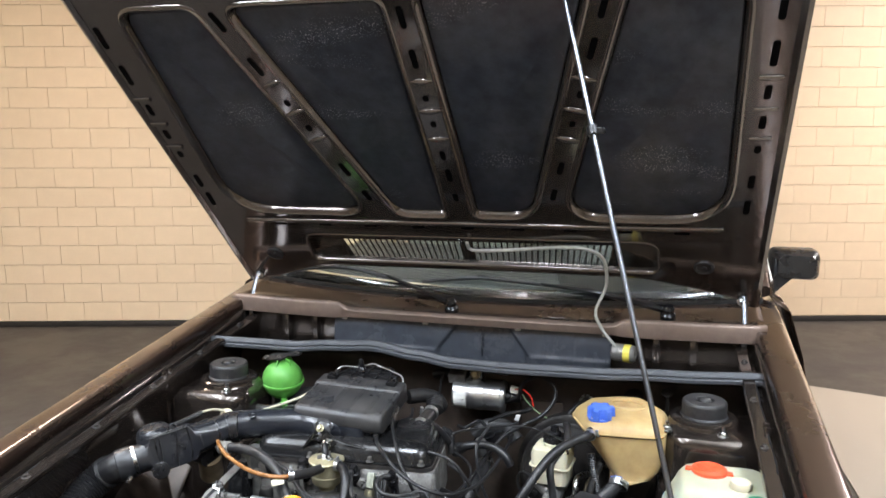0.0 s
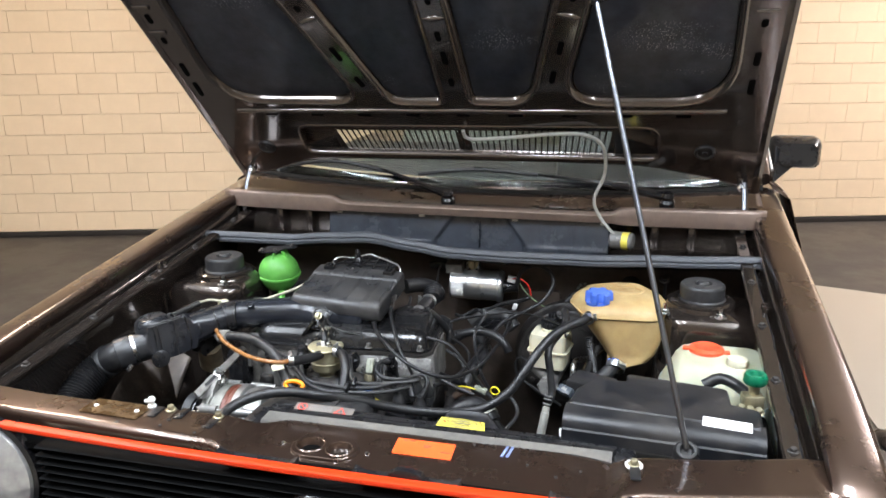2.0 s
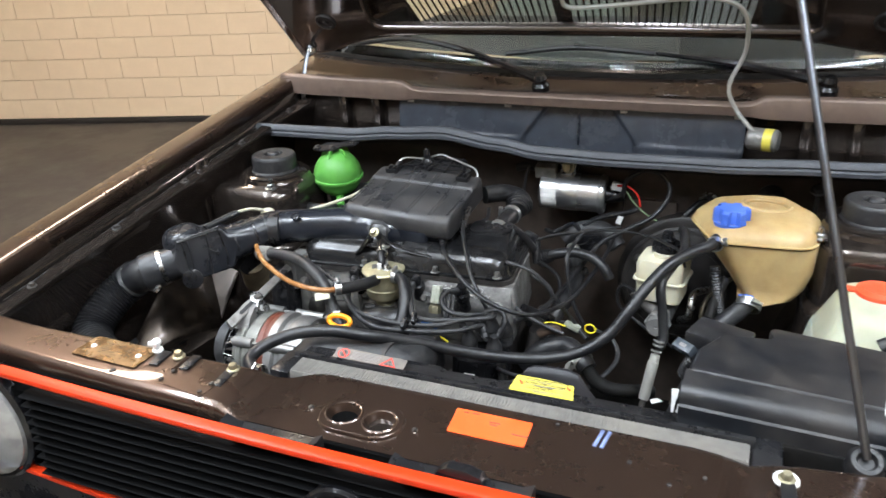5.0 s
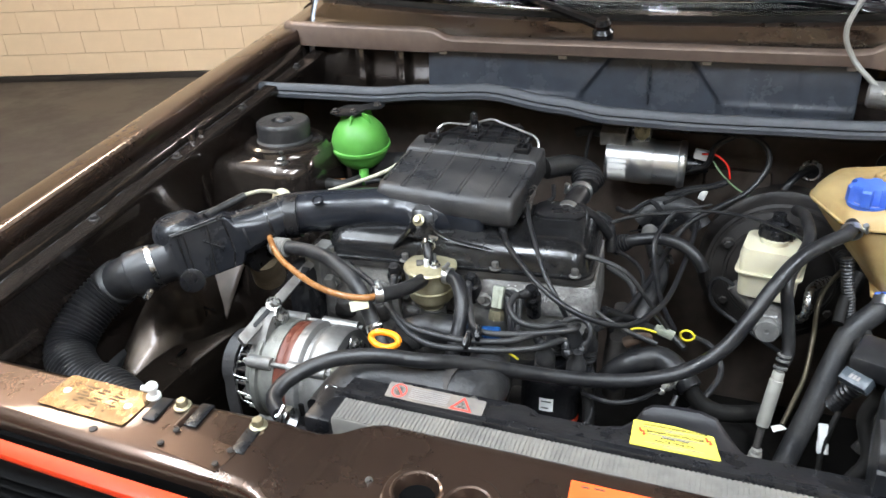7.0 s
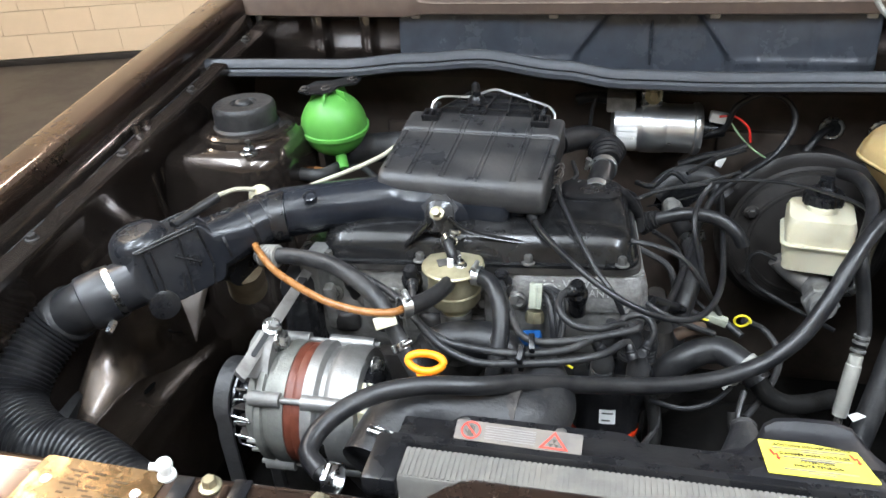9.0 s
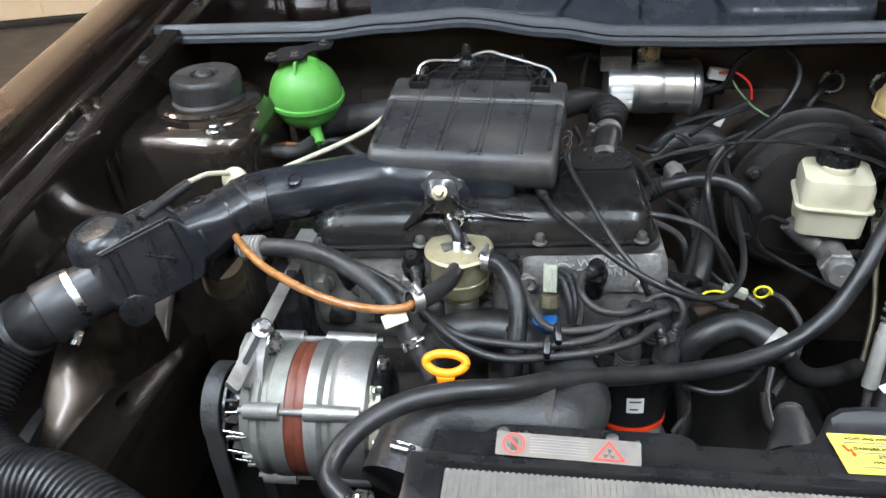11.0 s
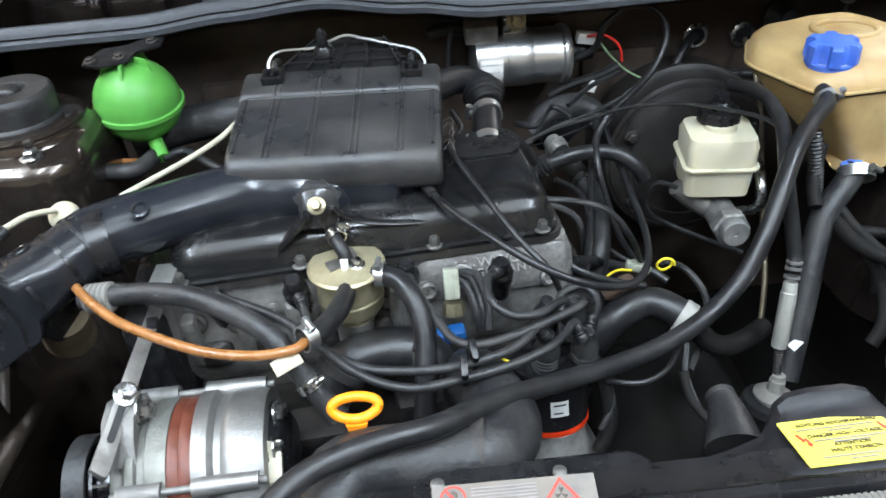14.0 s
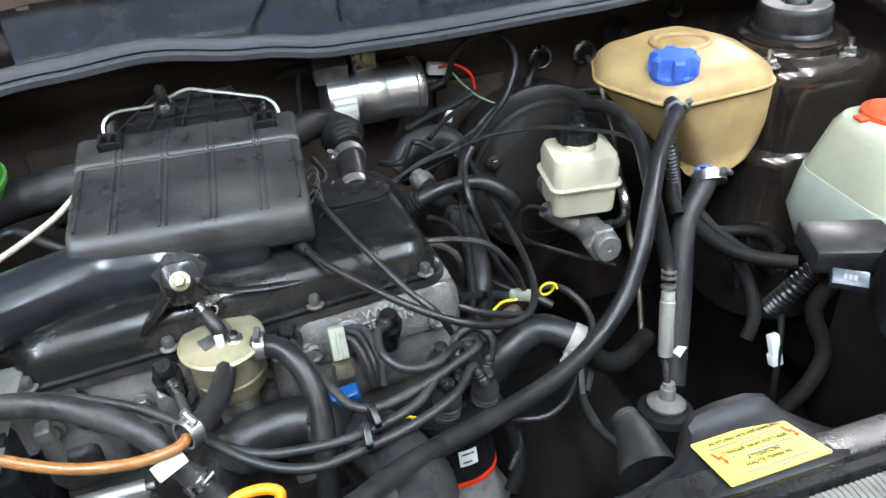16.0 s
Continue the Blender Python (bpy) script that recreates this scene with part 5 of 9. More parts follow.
for k, (x, z, w) in enumerate(((-0.15, 0.60, 0.05), (-0.07, 0.58, 0.06), (0.03, 0.6, 0.05), (0.12, 0.57, 0.07), (-0.11, 0.52, 0.08), (0.05, 0.5, 0.1))):
    bm = B()
    box(bm, EN @ V(x, -0.115, z), (w, 0.04, 0.035), (10, 0, 5), 0.008)
    part("block_boss", bm, IRON, block)
bm = B()
loft(bm, [[(x + 0.215, y, z) for x, y in rrect(w, d, 0.03, 5)] for w, d, z in ((0.03, 0.14, 0.56), (0.035, 0.13, 0.60), (0.02, 0.10, 0.64))], EN)
part("end_casting", bm, IRON, engine)
bm = B()
box(bm, (-0.36, 0.44, 0.63), (0.035, 0.16, 0.22), (0, 0, 4), 0.012)
part("belt_cover", bm, PLASTIC, engine, "black toothed-belt cover")
# near-black stands for the deep shade over the gearbox
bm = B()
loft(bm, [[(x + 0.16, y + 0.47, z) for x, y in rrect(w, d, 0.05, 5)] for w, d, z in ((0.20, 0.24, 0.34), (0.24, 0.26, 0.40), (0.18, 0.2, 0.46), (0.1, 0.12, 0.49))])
part("gearbox", bm, UNDER, engine, "grimy gearbox housing, darkened for deep shade")


def plug_lead(px, py, pz):
    bm = B()
    lathe(bm, [(0.0095, 0), (0.0095, 0.022), (0.0115, 0.024), (0.0115, 0.034), (0.0085, 0.037), (0.0085, 0.046), (0.006, 0.05)], (px, py, pz), (0, -0.35, 1), 16)
    return part("plug_cap", bm, PLASTIC, engine, "black spark plug cap")


for p in ((-0.229, 0.412, 0.7), (-0.049, 0.415, 0.695), (-0.3, 0.417, 0.69), (-0.132, 0.432, 0.69)):
    plug_lead(*p)

# ---------------------------------------------------------------- distributor
dist = thing("distributor", "black distributor cap with ribbed lead boots", "distributor")
bm = B()
lathe(bm, [(0.030, -0.07), (0.030, -0.03), (0.036, -0.025), (0.037, 0.0), (0.033, 0.006), (0.018, 0.008)], (0.000, 0.370, 0.650), (0, -0.15, 1), 28)
part("cap", bm, PLASTIC_GLOSS, dist)
for bx, by, bz in ((-0.019, 0.350, 0.659), (0.017, 0.358, 0.650), (-0.014, 0.384, 0.668), (0.008, 0.372, 0.676), (0.024, 0.388, 0.662)):
    bm = B()
    prof = [(0.0122, 0.0)]
    for k in range(4):
        prof += [(0.0122, 0.002 + 0.0042 * k), (0.0120, 0.0036 + 0.0042 * k), (0.0102, 0.0044 + 0.0042 * k), (0.0102, 0.0056 + 0.0042 * k)]
    prof += [(0.0122, 0.0192), (0.0121, 0.0235), (0.0108, 0.0275), (0.0080, 0.0335), (0.0062, 0.0375), (0.0056, 0.0430), (0.0040, 0.0435)]
    lathe(bm, prof, (bx, by, bz), (0.05, -0.12, 1), 18)
    part("lead_boot", bm, RUBBER_WORN, dist, "ribbed grey rubber lead boot")

# ---------------------------------------------------------------- oil filter
filt = thing("oil_filter", "black oil filter can with an orange ring and white sticker", "oil filter")
FA, FD = V(-0.014, 0.366, 0.668), V(0.02, -0.22, -1).normalized()
bm = B()
lathe(bm, [(0.0, 0.012), (0.028, 0.012), (0.0335, 0.014), (0.0355, 0.018), (0.0355, 0.021), (0.0350, 0.024), (0.0350, 0.068), (0.033, 0.070)], FA, FD, 40)
part("can", bm, PLASTIC_GLOSS, filt)
bm = B()
lathe(bm, [(0.0330, 0.070), (0.0357, 0.070), (0.0357, 0.0735), (0.031, 0.0745)], FA, FD, 40)
part("seal_ring", bm, STRIPRED, filt, "orange-red seal ring")
bm = B()
lathe(bm, [(0.031, 0.0745), (0.033, 0.077), (0.033, 0.085), (0.044, 0.11)], FA, FD, 24)
part("flange", bm, ALU_DIRTY, filt, "oily alloy filter flange")
bm = B()
rows = []
for k in range(7):
    a = radians(-98 + 4.4 * k)
    rows.append([tuple(FA + FD * h + V(math.cos(a), math.sin(a) * 0.97, math.sin(a) * -0.21) * 0.0357) for h in (0.036, 0.052)])
sheet(bm, rows)
lab = part("sticker", bm, WHITE, filt)
bm = B()
for h0, k0, k1 in ((0.039, 1, 5), (0.047, 1, 4)):
    rows = []
    for k in range(k0, k1 + 1):
        a = radians(-98 + 4.4 * k)
        rows.append([tuple(FA + FD * h + V(math.cos(a), math.sin(a) * 0.97, math.sin(a) * -0.21) * 0.0361) for h in (h0, h0 + 0.0018)])
    sheet(bm, rows)
part("print_bar", bm, INK, lab)

# ---------------------------------------------------------------- alternator
alt = thing("alternator", "silver alternator with a dark red lamination ring", "alternator")
AC = V(-0.313, 0.292, 0.636)
AX = V(1, 0.03, 0).normalized()


def alt_dir(b):
    """Out from the axis, b degrees from upright towards the front."""
    u = V(0, 0, 1)
    f = AX.cross(u)
    return u * math.cos(radians(b)) + (f if f.y < 0 else -f) * math.sin(radians(b))


def alt_lathe(name, prof, material, label="", seg=48, parent=None):
    bm = B()
    lathe(bm, prof, AC, AX, seg)
    return part(name, bm, material, parent or alt, label)


def alt_rib(name, b, h0, h1, r, rad, material, parent, taper=1.0, flat=1.0):
    """A rounded rib along the housing."""
    bm = B()
    c = AC + alt_dir(b) * r
    sweep(bm, [c + AX * h0, c + AX * (h0 + (h1 - h0) * 0.5), c + AX * h1], lambda t, d: rad * (1 - (1 - taper) * t), 14)
    return part(name, bm, material, parent)


front = alt_lathe("front_housing", [(0.030, -0.062), (0.044, -0.060), (0.052, -0.056), (0.0535, -0.052), (0.0535, -0.047), (0.060, -0.045), (0.0635, -0.042), (0.0635, -0.036), (0.0600, -0.034), (0.0600, -0.029), (0.0645, -0.027), (0.0645, -0.0115)], ALU_DULL, "dull cast alloy front housing")
alt_lathe("lamination_ring", [(0.0625, -0.0135), (0.0632, -0.012), (0.0632, -0.0035), (0.0629, -0.003), (0.0632, -0.0025), (0.0632, 0.008), (0.0625, 0.0095)], COPPER, "dark red lamination ring")
rear = alt_lathe("rear_housing", [(0.0645, 0.007), (0.0668, 0.0075), (0.0668, 0.019), (0.0650, 0.021), (0.0610, 0.023), (0.0605, 0.028), (0.0640, 0.032), (0.0648, 0.036), (0.0648, 0.056), (0.0620, 0.061), (0.050, 0.062)], ALU_BRIGHT, "bright alloy rear housing")
alt_lathe("rear_cap", [(0.049, 0.061), (0.047, 0.070), (0.036, 0.076), (0.010, 0.077)], PLASTIC)
alt_lathe("pulley", [(0.012, -0.104), (0.030, -0.102), (0.033, -0.100), (0.033, -0.080), (0.0365, -0.079), (0.0365, -0.0765), (0.030, -0.075), (0.027, -0.070), (0.027, -0.058)], PLASTIC_GLOSS)
for k in range(14):
    a = 2 * math.pi * k / 14
    d, p, q = axes_for(AX)
    r = p * math.cos(a) + q * math.sin(a)
    bm = B()
    c = AC + AX * -0.066 + r * 0.030
    loft(bm, [[tuple(c + r * e + AX * f) for e, f in ((-0.014, -0.006), (0.013, -0.008), (0.015, 0.005), (-0.014, 0.005))], [tuple(c + d.cross(r) * 0.0022 + r * e + AX * f) for e, f in ((-0.014, -0.006), (0.013, -0.008), (0.015, 0.005), (-0.014, 0.005))]])
    part("fan_blade", bm, IRON, alt)
# bright wire-edged fan openings
for b in (62, 88, 112):
    bm = B()
    r, t = alt_dir(b), alt_dir(b + 90)
    c = AC + r * 0.053
    for p, q in ((c + AX * -0.050 - t * 0.010, c + AX * -0.069 - t * 0.008 - r * 0.002), (c + AX * -0.069 - t * 0.008 - r * 0.002, c + AX * -0.072 + t * 0.009 - r * 0.002), (c + AX * -0.072 + t * 0.009 - r * 0.002, c + AX * -0.052 + t * 0.011)):
        cyl(bm, p, q, 0.0011, seg=8)
    part("fan_guard", bm, STEEL, alt)
for b in (-42, 49, 140, 228):
    alt_rib("lug", b, -0.046, -0.014, 0.0655, 0.0078, ALU, front)
    alt_rib("lug", b, 0.009, 0.058, 0.0655, 0.0080, ALU_BRIGHT, rear, 0.85)
    alt_rib("through_bolt", b, -0.052, 0.064, 0.0655, 0.0030, ALU, alt)
# cast ribs, and a black block for the shade of a housing opening
for b in (-60, -20, 100, 118):
    alt_rib("casting_rib", b, -0.056, -0.034, 0.0570, 0.0022, ALU_DULL, front)
for b in (98,):
    bm = B()
    r, t = alt_dir(b), alt_dir(b + 90)
    loft(bm, [[tuple(AC + AX * (0.0255 + 0.0045 * u) + t * (0.010 * w) + r * e) for u, w in ((-1, -1), (1, -1), (1, 1), (-1, 1))] for e in (0.055, 0.0622)])
    part("vent_slot_shade", bm, UNDER, rear)
bm = B()
m3 = alt_dir(-8)
loft(bm, [[tuple(AC + AX * h + alt_dir(b) * r) for b, r in ((-34, 0.060), (-26, 0.074), (-10, 0.080), (4, 0.078), (16, 0.070), (30, 0.060))] for h in (-0.058, -0.056, -0.036, -0.034)])
lug = part("mounting_ear", bm, ALU, alt)
bm = B()
bolt(bm, AC + AX * -0.034 + alt_dir(-8) * 0.071, AX, 0.0075, 0.008)
part("ear_bolt", bm, STEEL, lug)
bm = B()
loft(bm, [[tuple(AC + AX * h + alt_dir(b) * r) for b, r in ((20, 0.050), (20, 0.036), (55, 0.036), (90, 0.036), (90, 0.050), (55, 0.052))] for h in (0.062, 0.072)])
part("regulator", bm, CREAM, alt, "yellowed regulator block")
for b, r in ((-10, 0.050), (-25, 0.045), (25, 0.045), (88, 0.045)):
    bm = B()
    bolt(bm, AC + AX * 0.066 + alt_dir(b) * r, AX, 0.0055, 0.006)
    part("terminal_nut", bm, STEEL, alt)
bm = B()
bp = [(0.292 + 0.0375 * math.cos(radians(a)), 0.636 + 0.0375 * math.sin(radians(a))) for a in range(196, -17, -12)]
loop = [(0.262, 0.42)] + [(0.2565 - 0.0004 * k, 0.43 + 0.022 * k) for k in range(9)] + bp + [(0.328 + 0.0008 * k, 0.60 - 0.022 * k) for k in range(9)]
rings = []
for k, (y, z) in enumerate(loop):
    a, b = loop[max(k - 1, 0)], loop[min(k + 1, len(loop) - 1)]
    t = Vector((b[0] - a[0], b[1] - a[1])).normalized()
    ny, nz = -t.y, t.x
    rings.append([(x, y + ny * h, z + nz * h) for x, h in ((-0.412, 0.0), (-0.4115, 0.0028), (-0.3945, 0.0028), (-0.394, 0.0), (-0.397, -0.003), (-0.409, -0.003))])
loft(bm, rings)
tagged(part("drive_belt", bm, RUBBER_WORN, None), "flat black rubber drive belt round the alternator pulley", "belt")
strap = thing("adjusting_strap", "slotted steel adjusting strap above the alternator", "bracket")
bm = B()
m = plane_frame((-0.364, 0.248, 0.705), (-0.342, 0.392, 0.742), (-0.39, 0.30, 0.74))
slab(bm, fillet([(-0.006, -0.0066), (0.15, -0.0050), (0.15, 0.0060), (-0.002, 0.0070)], 0.002), 0.008, m, 0.0012)
part("bar", bm, WORNBAR, strap)
# thin dark plate on the bar gives the slot its shade
bm = B()
slab(bm, rrect(0.05, 0.0055, 0.0026), 0.001, m @ Matrix.Translation((0.045, 0.0, 0.0018)))
part("slot_shade", bm, DARKTRIM, strap)
bm = B()
bolt(bm, m @ V(0.06, 0, 0.001), m.to_3x3() @ V(0, 0, 1), 0.006, 0.007)
part("strap_bolt", bm, STEEL, strap)
bm = B()
loft(bm, [[(x, y, z) for x, y in ((-0.352, 0.385), (-0.332, 0.385), (-0.330, 0.43), (-0.350, 0.43))] for z in (0.70, 0.735, 0.752)])
part("lifting_eye", bm, ALU, strap)

# ---------------------------------------------------------------- dipstick
dip = thing("dipstick", "orange-yellow plastic dipstick loop handle", "dipstick")
DC = V(-0.175, 0.250, 0.739)
bm = B()
ring = []
for k in range(29):
    a = 2 * math.pi * k / 28
    ring.append(DC + V(0.0165 * math.cos(a) * (1 + 0.12 * math.sin(a)), 0.0042 * math.sin(a), 0.0070 * math.sin(a)))
sweep(bm, ring, 0.0038, 10, raw=True)
part("handle", bm, ORANGE, dip)
bm = B()
loft(bm, [[(DC.x + x, DC.y - 0.005 + y, z) for x, y in rrect(w, 0.008, 0.003, 3)] for w, z in ((0.016, 0.730), (0.013, 0.721), (0.010, 0.706))])
part("stem", bm, ORANGE, dip)
bm = B()
cyl(bm, (DC.x, DC.y - 0.004, 0.712), (DC.x - 0.004, DC.y + 0.06, 0.55), 0.006, seg=10)
part("guide_tube", bm, IRON, dip)

# ---------------------------------------------------------------- fuel damper
dam = thing("fuel_damper", "yellow-zinc fuel damper canister with a flat lid", "fuel damper")
DA = V(-0.183, 0.408, 0.0)
bm = B()
lathe(bm, [(0.012, 0.688), (0.016, 0.690), (0.0165, 0.699), (0.026, 0.702), (0.0285, 0.706), (0.0285, 0.742), (0.0285, 0.745), (0.033, 0.7455), (0.033, 0.749), (0.030, 0.7495), (0.022, 0.7515), (0.012, 0.754)], DA, seg=40)
part("canister", bm, ZINCGOLD, dam)
bm = B()
lathe(bm, [(0.0325, 0.7452), (0.0342, 0.7462), (0.0342, 0.7478), (0.0325, 0.7496)], DA, seg=40, closed_ends=False)
part("crimped_rim", bm, ZINCGOLD, dam)
bm = B()
box(bm, DA + V(-0.004, -0.004, 0.7535), (0.024, 0.014, 0.0022), (0, 0, 24), 0.0008)
box(bm, DA + V(0.006, 0.001, 0.758), (0.004, 0.012, 0.010), (0, 10, 24), 0.001)
part("clip_plate", bm, DULLSTEEL, dam, "dull steel clip plate")
bm = B()
bolt(bm, DA + V(0.010, -0.008, 0.7525), (0.1, -0.1, 1), 0.0042, 0.005)
part("clip_nut", bm, STEEL, dam)
bm = B()
lathe(bm, [(0.0287, 0.716), (0.0296, 0.7172), (0.0296, 0.7188), (0.0287, 0.72)], DA, seg=40, closed_ends=False)
part("swaged_ring", bm, ZINCGOLD, dam)
bm = B()
sweep(bm, [DA + V(0.002, -0.006, 0.752), DA + V(0.0, -0.004, 0.764), DA + V(-0.008, 0.012, 0.772), DA + V(-0.012, 0.03, 0.777)], 0.006, 10)
part("vacuum_hose", bm, RUBBER, dam)
bm = B()
clamp_band(bm, DA + V(-0.006, 0.012, 0.771), (-0.5, 1, 0.3), 0.0075, 0.008, (0.6, 0, 1))
part("small_clamp", bm, STEEL, dam)
bm = B()
cyl(bm, DA + V(0.0, -0.012, 0.752), DA + V(0, -0.012, 0.762), 0.0035, seg=8)
part("nipple", bm, WHITE, dam)
for sx, px_ in ((-1, (-0.191, 0.396, 0.735)), (1, (-0.161, 0.399, 0.742))):
    bm = B()
    cyl(bm, V(*px_) + V(-sx * 0.012, 0.008, 0), V(*px_) + V(sx * 0.002, -0.002, -0.001), 0.0066, seg=14)
    part("port", bm, GOLD, dam)
bm = B()
lathe(bm, [(0.016, 0.62), (0.018, 0.69)], DA, seg=20)
part("stem", bm, ALU_DIRTY, dam)

# ---------------------------------------------------------------- air filter housing
air = thing("air_filter_box", "black plastic air filter box with ribbed lid and intake tube", "air filter")
AM = pose(-0.183, 0.533, 0.829, 10, 0, -4.5)
# the lid: raised rear band, flat panel and a rounded front that folds down
LIDP = [(0.070, -0.034), (0.0705, 0.0040), (0.0695, 0.0062), (0.0670, 0.0070), (0.0345, 0.0070), (0.0318, 0.0058), (0.0300, 0.0036), (0.0280, 0.0032), (-0.0480, 0.0030), (-0.0560, 0.0022), (-0.0630, -0.0008), (-0.0680, -0.0060),
        (-0.0705, -0.0130), (-0.0712, -0.0220), (-0.0700, -0.0300), (-0.0660, -0.0350), (-0.0580, -0.0370)]
bm = B()
sec = []
for x, cut in ((-0.0975, 0.0060), (-0.0972, 0.0035), (-0.0958, 0.0014), (-0.0935, 0.0003), (-0.090, 0.0), (0.0, 0.0), (0.090, 0.0), (0.0935, 0.0003), (0.0958, 0.0014), (0.0972, 0.0035), (0.0975, 0.0060)):
    sec.append([(x, y - cut * (1 if y > 0 else -1), z - (cut if z > -0.02 else -cut)) for y, z in LIDP])
loft(bm, sec, AM)
lid = part("lid", bm, LIDPLASTIC, air, "dusty dark grey ribbed lid")
RIBX = (-0.060, -0.021, 0.019, 0.060)
for x in RIBX:
    bm = B()
    for ox in (-0.0026, 0.0026):
        sweep(bm, [AM @ V(x + ox, y, z) for y, z in ((0.068, 0.0062), (0.036, 0.0068), (0.0305, 0.0036), (0.026, 0.0030), (0.0, 0.0029), (-0.046, 0.0028), (-0.058, 0.0010))], 0.0016, 6)
    part("lid_rib", bm, LIDPLASTIC, lid)
for pts in (((-0.088, 0.0295), (0.088, 0.0295)), ((-0.0895, 0.028), (-0.0895, -0.052)), ((0.0895, 0.028), (0.0895, -0.052))):
    (x0, y0), (x1, y1) = pts
    bm = B()
    sweep(bm, [AM @ V(x0 + (x1 - x0) * k / 6, y0 + (y1 - y0) * k / 6, 0.0034) for k in range(7)], 0.0017, 6)
    part("lid_border", bm, LIDPLASTIC, lid)
bm = B()
loft(bm, [[(x + ox, y, z) for x, y in rrect(w, d, 0.02, 6)] for w, d, z, ox in ((0.14, 0.10, -0.080, -0.02), (0.160, 0.116, -0.064, -0.014), (0.176, 0.124, -0.042, -0.004), (0.184, 0.130, -0.024, 0))], AM)
part("lower_box", bm, TUBEPLASTIC, air)
bm = B()
loft(bm, [[(x - 0.014, y + (0.02 + front) / 2, z) for x, y in rrect(w, 0.02 - front, 0.012, 5)] for w, front, z in ((0.100, -0.060, -0.074), (0.128, -0.072, -0.069), (0.138, -0.077, -0.060), (0.141, -0.077, -0.048), (0.145, -0.0745, -0.036), (0.150, -0.0715, -0.026))], AM)
part("front_bulge", bm, TUBEPLASTIC, air)
# rear hood of the box, tapering to the back, with its wire bail
bm = B()
loft(bm, [[(x * s + ox, y, z) for x, z in ((-0.088, -0.03), (-0.080, 0.000), (-0.070, 0.005), (0.070, 0.005), (0.080, 0.000), (0.088, -0.03))] for s, y, ox in ((0.94, 0.068, 0.0), (0.80, 0.088, 0.003), (0.50, 0.122, 0.008), (0.46, 0.128, 0.008))], AM)
back = part("rear_hood", bm, PLASTIC, air)
for x in (-0.062, -0.034, -0.004, 0.026, 0.058):
    bm = B()
    loft(bm, [[(x * (1 - (y - 0.07) * 7.6) + dx + 0.1 * (y - 0.07), y, dz) for dx, dz in ((-0.0012, 0.003), (-0.0012, 0.0095), (0.0012, 0.0095), (0.0012, 0.003))] for y in (0.070, 0.124)], AM)
    part("hood_rib", bm, PLASTIC, back)
for y in (0.082, 0.098, 0.114):
    w = 0.070 * (0.94 - 0.44 * (y - 0.068) / 0.054)
    bm = B()
    loft(bm, [[(x, y + dy, dz) for dy, dz in ((-0.0012, 0.003), (-0.0012, 0.0088), (0.0012, 0.0088), (0.0012, 0.003))] for x in (-w + 0.002, w + 0.006)], AM)
    part("hood_rib", bm, PLASTIC, back)
# spring clips: a frame with a dark gap and a hooked tongue
for x in (-0.066, 0.070):
    bm = B()
    for ox, oy, w, d in ((-0.0085, 0.0, 0.004, 0.018), (0.0085, 0.0, 0.004, 0.018), (0.0, 0.0075, 0.020, 0.004), (0.0, -0.0070, 0.020, 0.003), (0.0, 0.001, 0.0035, 0.010)):
        box(bm, AM @ V(x + ox, 0.055 + oy, 0.0105), (w, d, 0.009), (10, 0, -4.5), 0.001)
    clip = part("lid_clip", bm, PLASTIC, air)
    bm = B()
    sweep(bm, [AM @ V(x, 0.066, 0.008), AM @ V(x, 0.075, 0.014), AM @ V(x + 0.002, 0.083, 0.011)], lambda t, d: 0.0042 - 0.001 * t, 8)
    part("tongue", bm, PLASTIC, clip)
# bared wiring and clip at the end of the box
bm = B()
for k in range(5):
    a = AM @ V(0.098, 0.0 - 0.007 * k, -0.014 - 0.003 * k)
    sweep(bm, [a, a + V(0.006, 0.006 * math.sin(k * 2.1), 0.004), a + V(0.010, -0.006, -0.002 + 0.004 * math.cos(k)), a + V(0.004, -0.014, -0.008)], 0.0009, 6, 0.004)
part("spring_wire", bm, IRON, air, "tangled dull steel spring wire")
bm = B()
lathe(bm, [(0.012, 0.0), (0.010, 0.006), (0.006, 0.010), (0.005, 0.024), (0.002, 0.028)], AM @ V(-0.02, 0.100, 0.006), AM.to_3x3() @ V(0, 0, 1), 18)
part("bail_post", bm, PLASTIC, air)
bm = B()
sweep(bm, [AM @ V(*p) for p in ((-0.076, 0.080, -0.008), (-0.077, 0.094, 0.004), (-0.066, 0.104, 0.009), (-0.03, 0.106, 0.010), (0.0, 0.112, 0.018), (0.02, 0.110, 0.015), (0.052, 0.101, 0.011), (0.074, 0.093, 0.008), (0.082, 0.084, 0.000), (0.080, 0.072, -0.010))], 0.0017, 8, 0.004)
part("wire_bail", bm, CHROME, air, "thin steel wire bail")
# bracket and bolt in front
BP = V(-0.201, 0.424, 0.800)
bm = B()
m = plane_frame(BP + V(-0.02, 0.003, -0.012), BP + V(0.02, 0.003, -0.012), BP + V(0, 0.02, 0.02))
slab(bm, fillet([(0.002, -0.010), (0.038, -0.010), (0.034, 0.024), (0.006, 0.024)], 0.010), 0.004, m, 0.001)
part("bracket_plate", bm, COVER, air)
bm = B()
rag = [(0.020 + (0.019 + 0.0035 * noise.noise(V(math.cos(a) * 2.2, math.sin(a) * 2.2, 4.0)) + 0.002 * math.sin(7 * a)) * math.cos(a), 0.012 + (0.017 + 0.003 * noise.noise(V(math.cos(a) * 3, math.sin(a) * 3, 1.0)) + 0.0015 * math.sin(11 * a)) * math.sin(a)) for a in (2 * math.pi * k / 44 for k in range(44))]
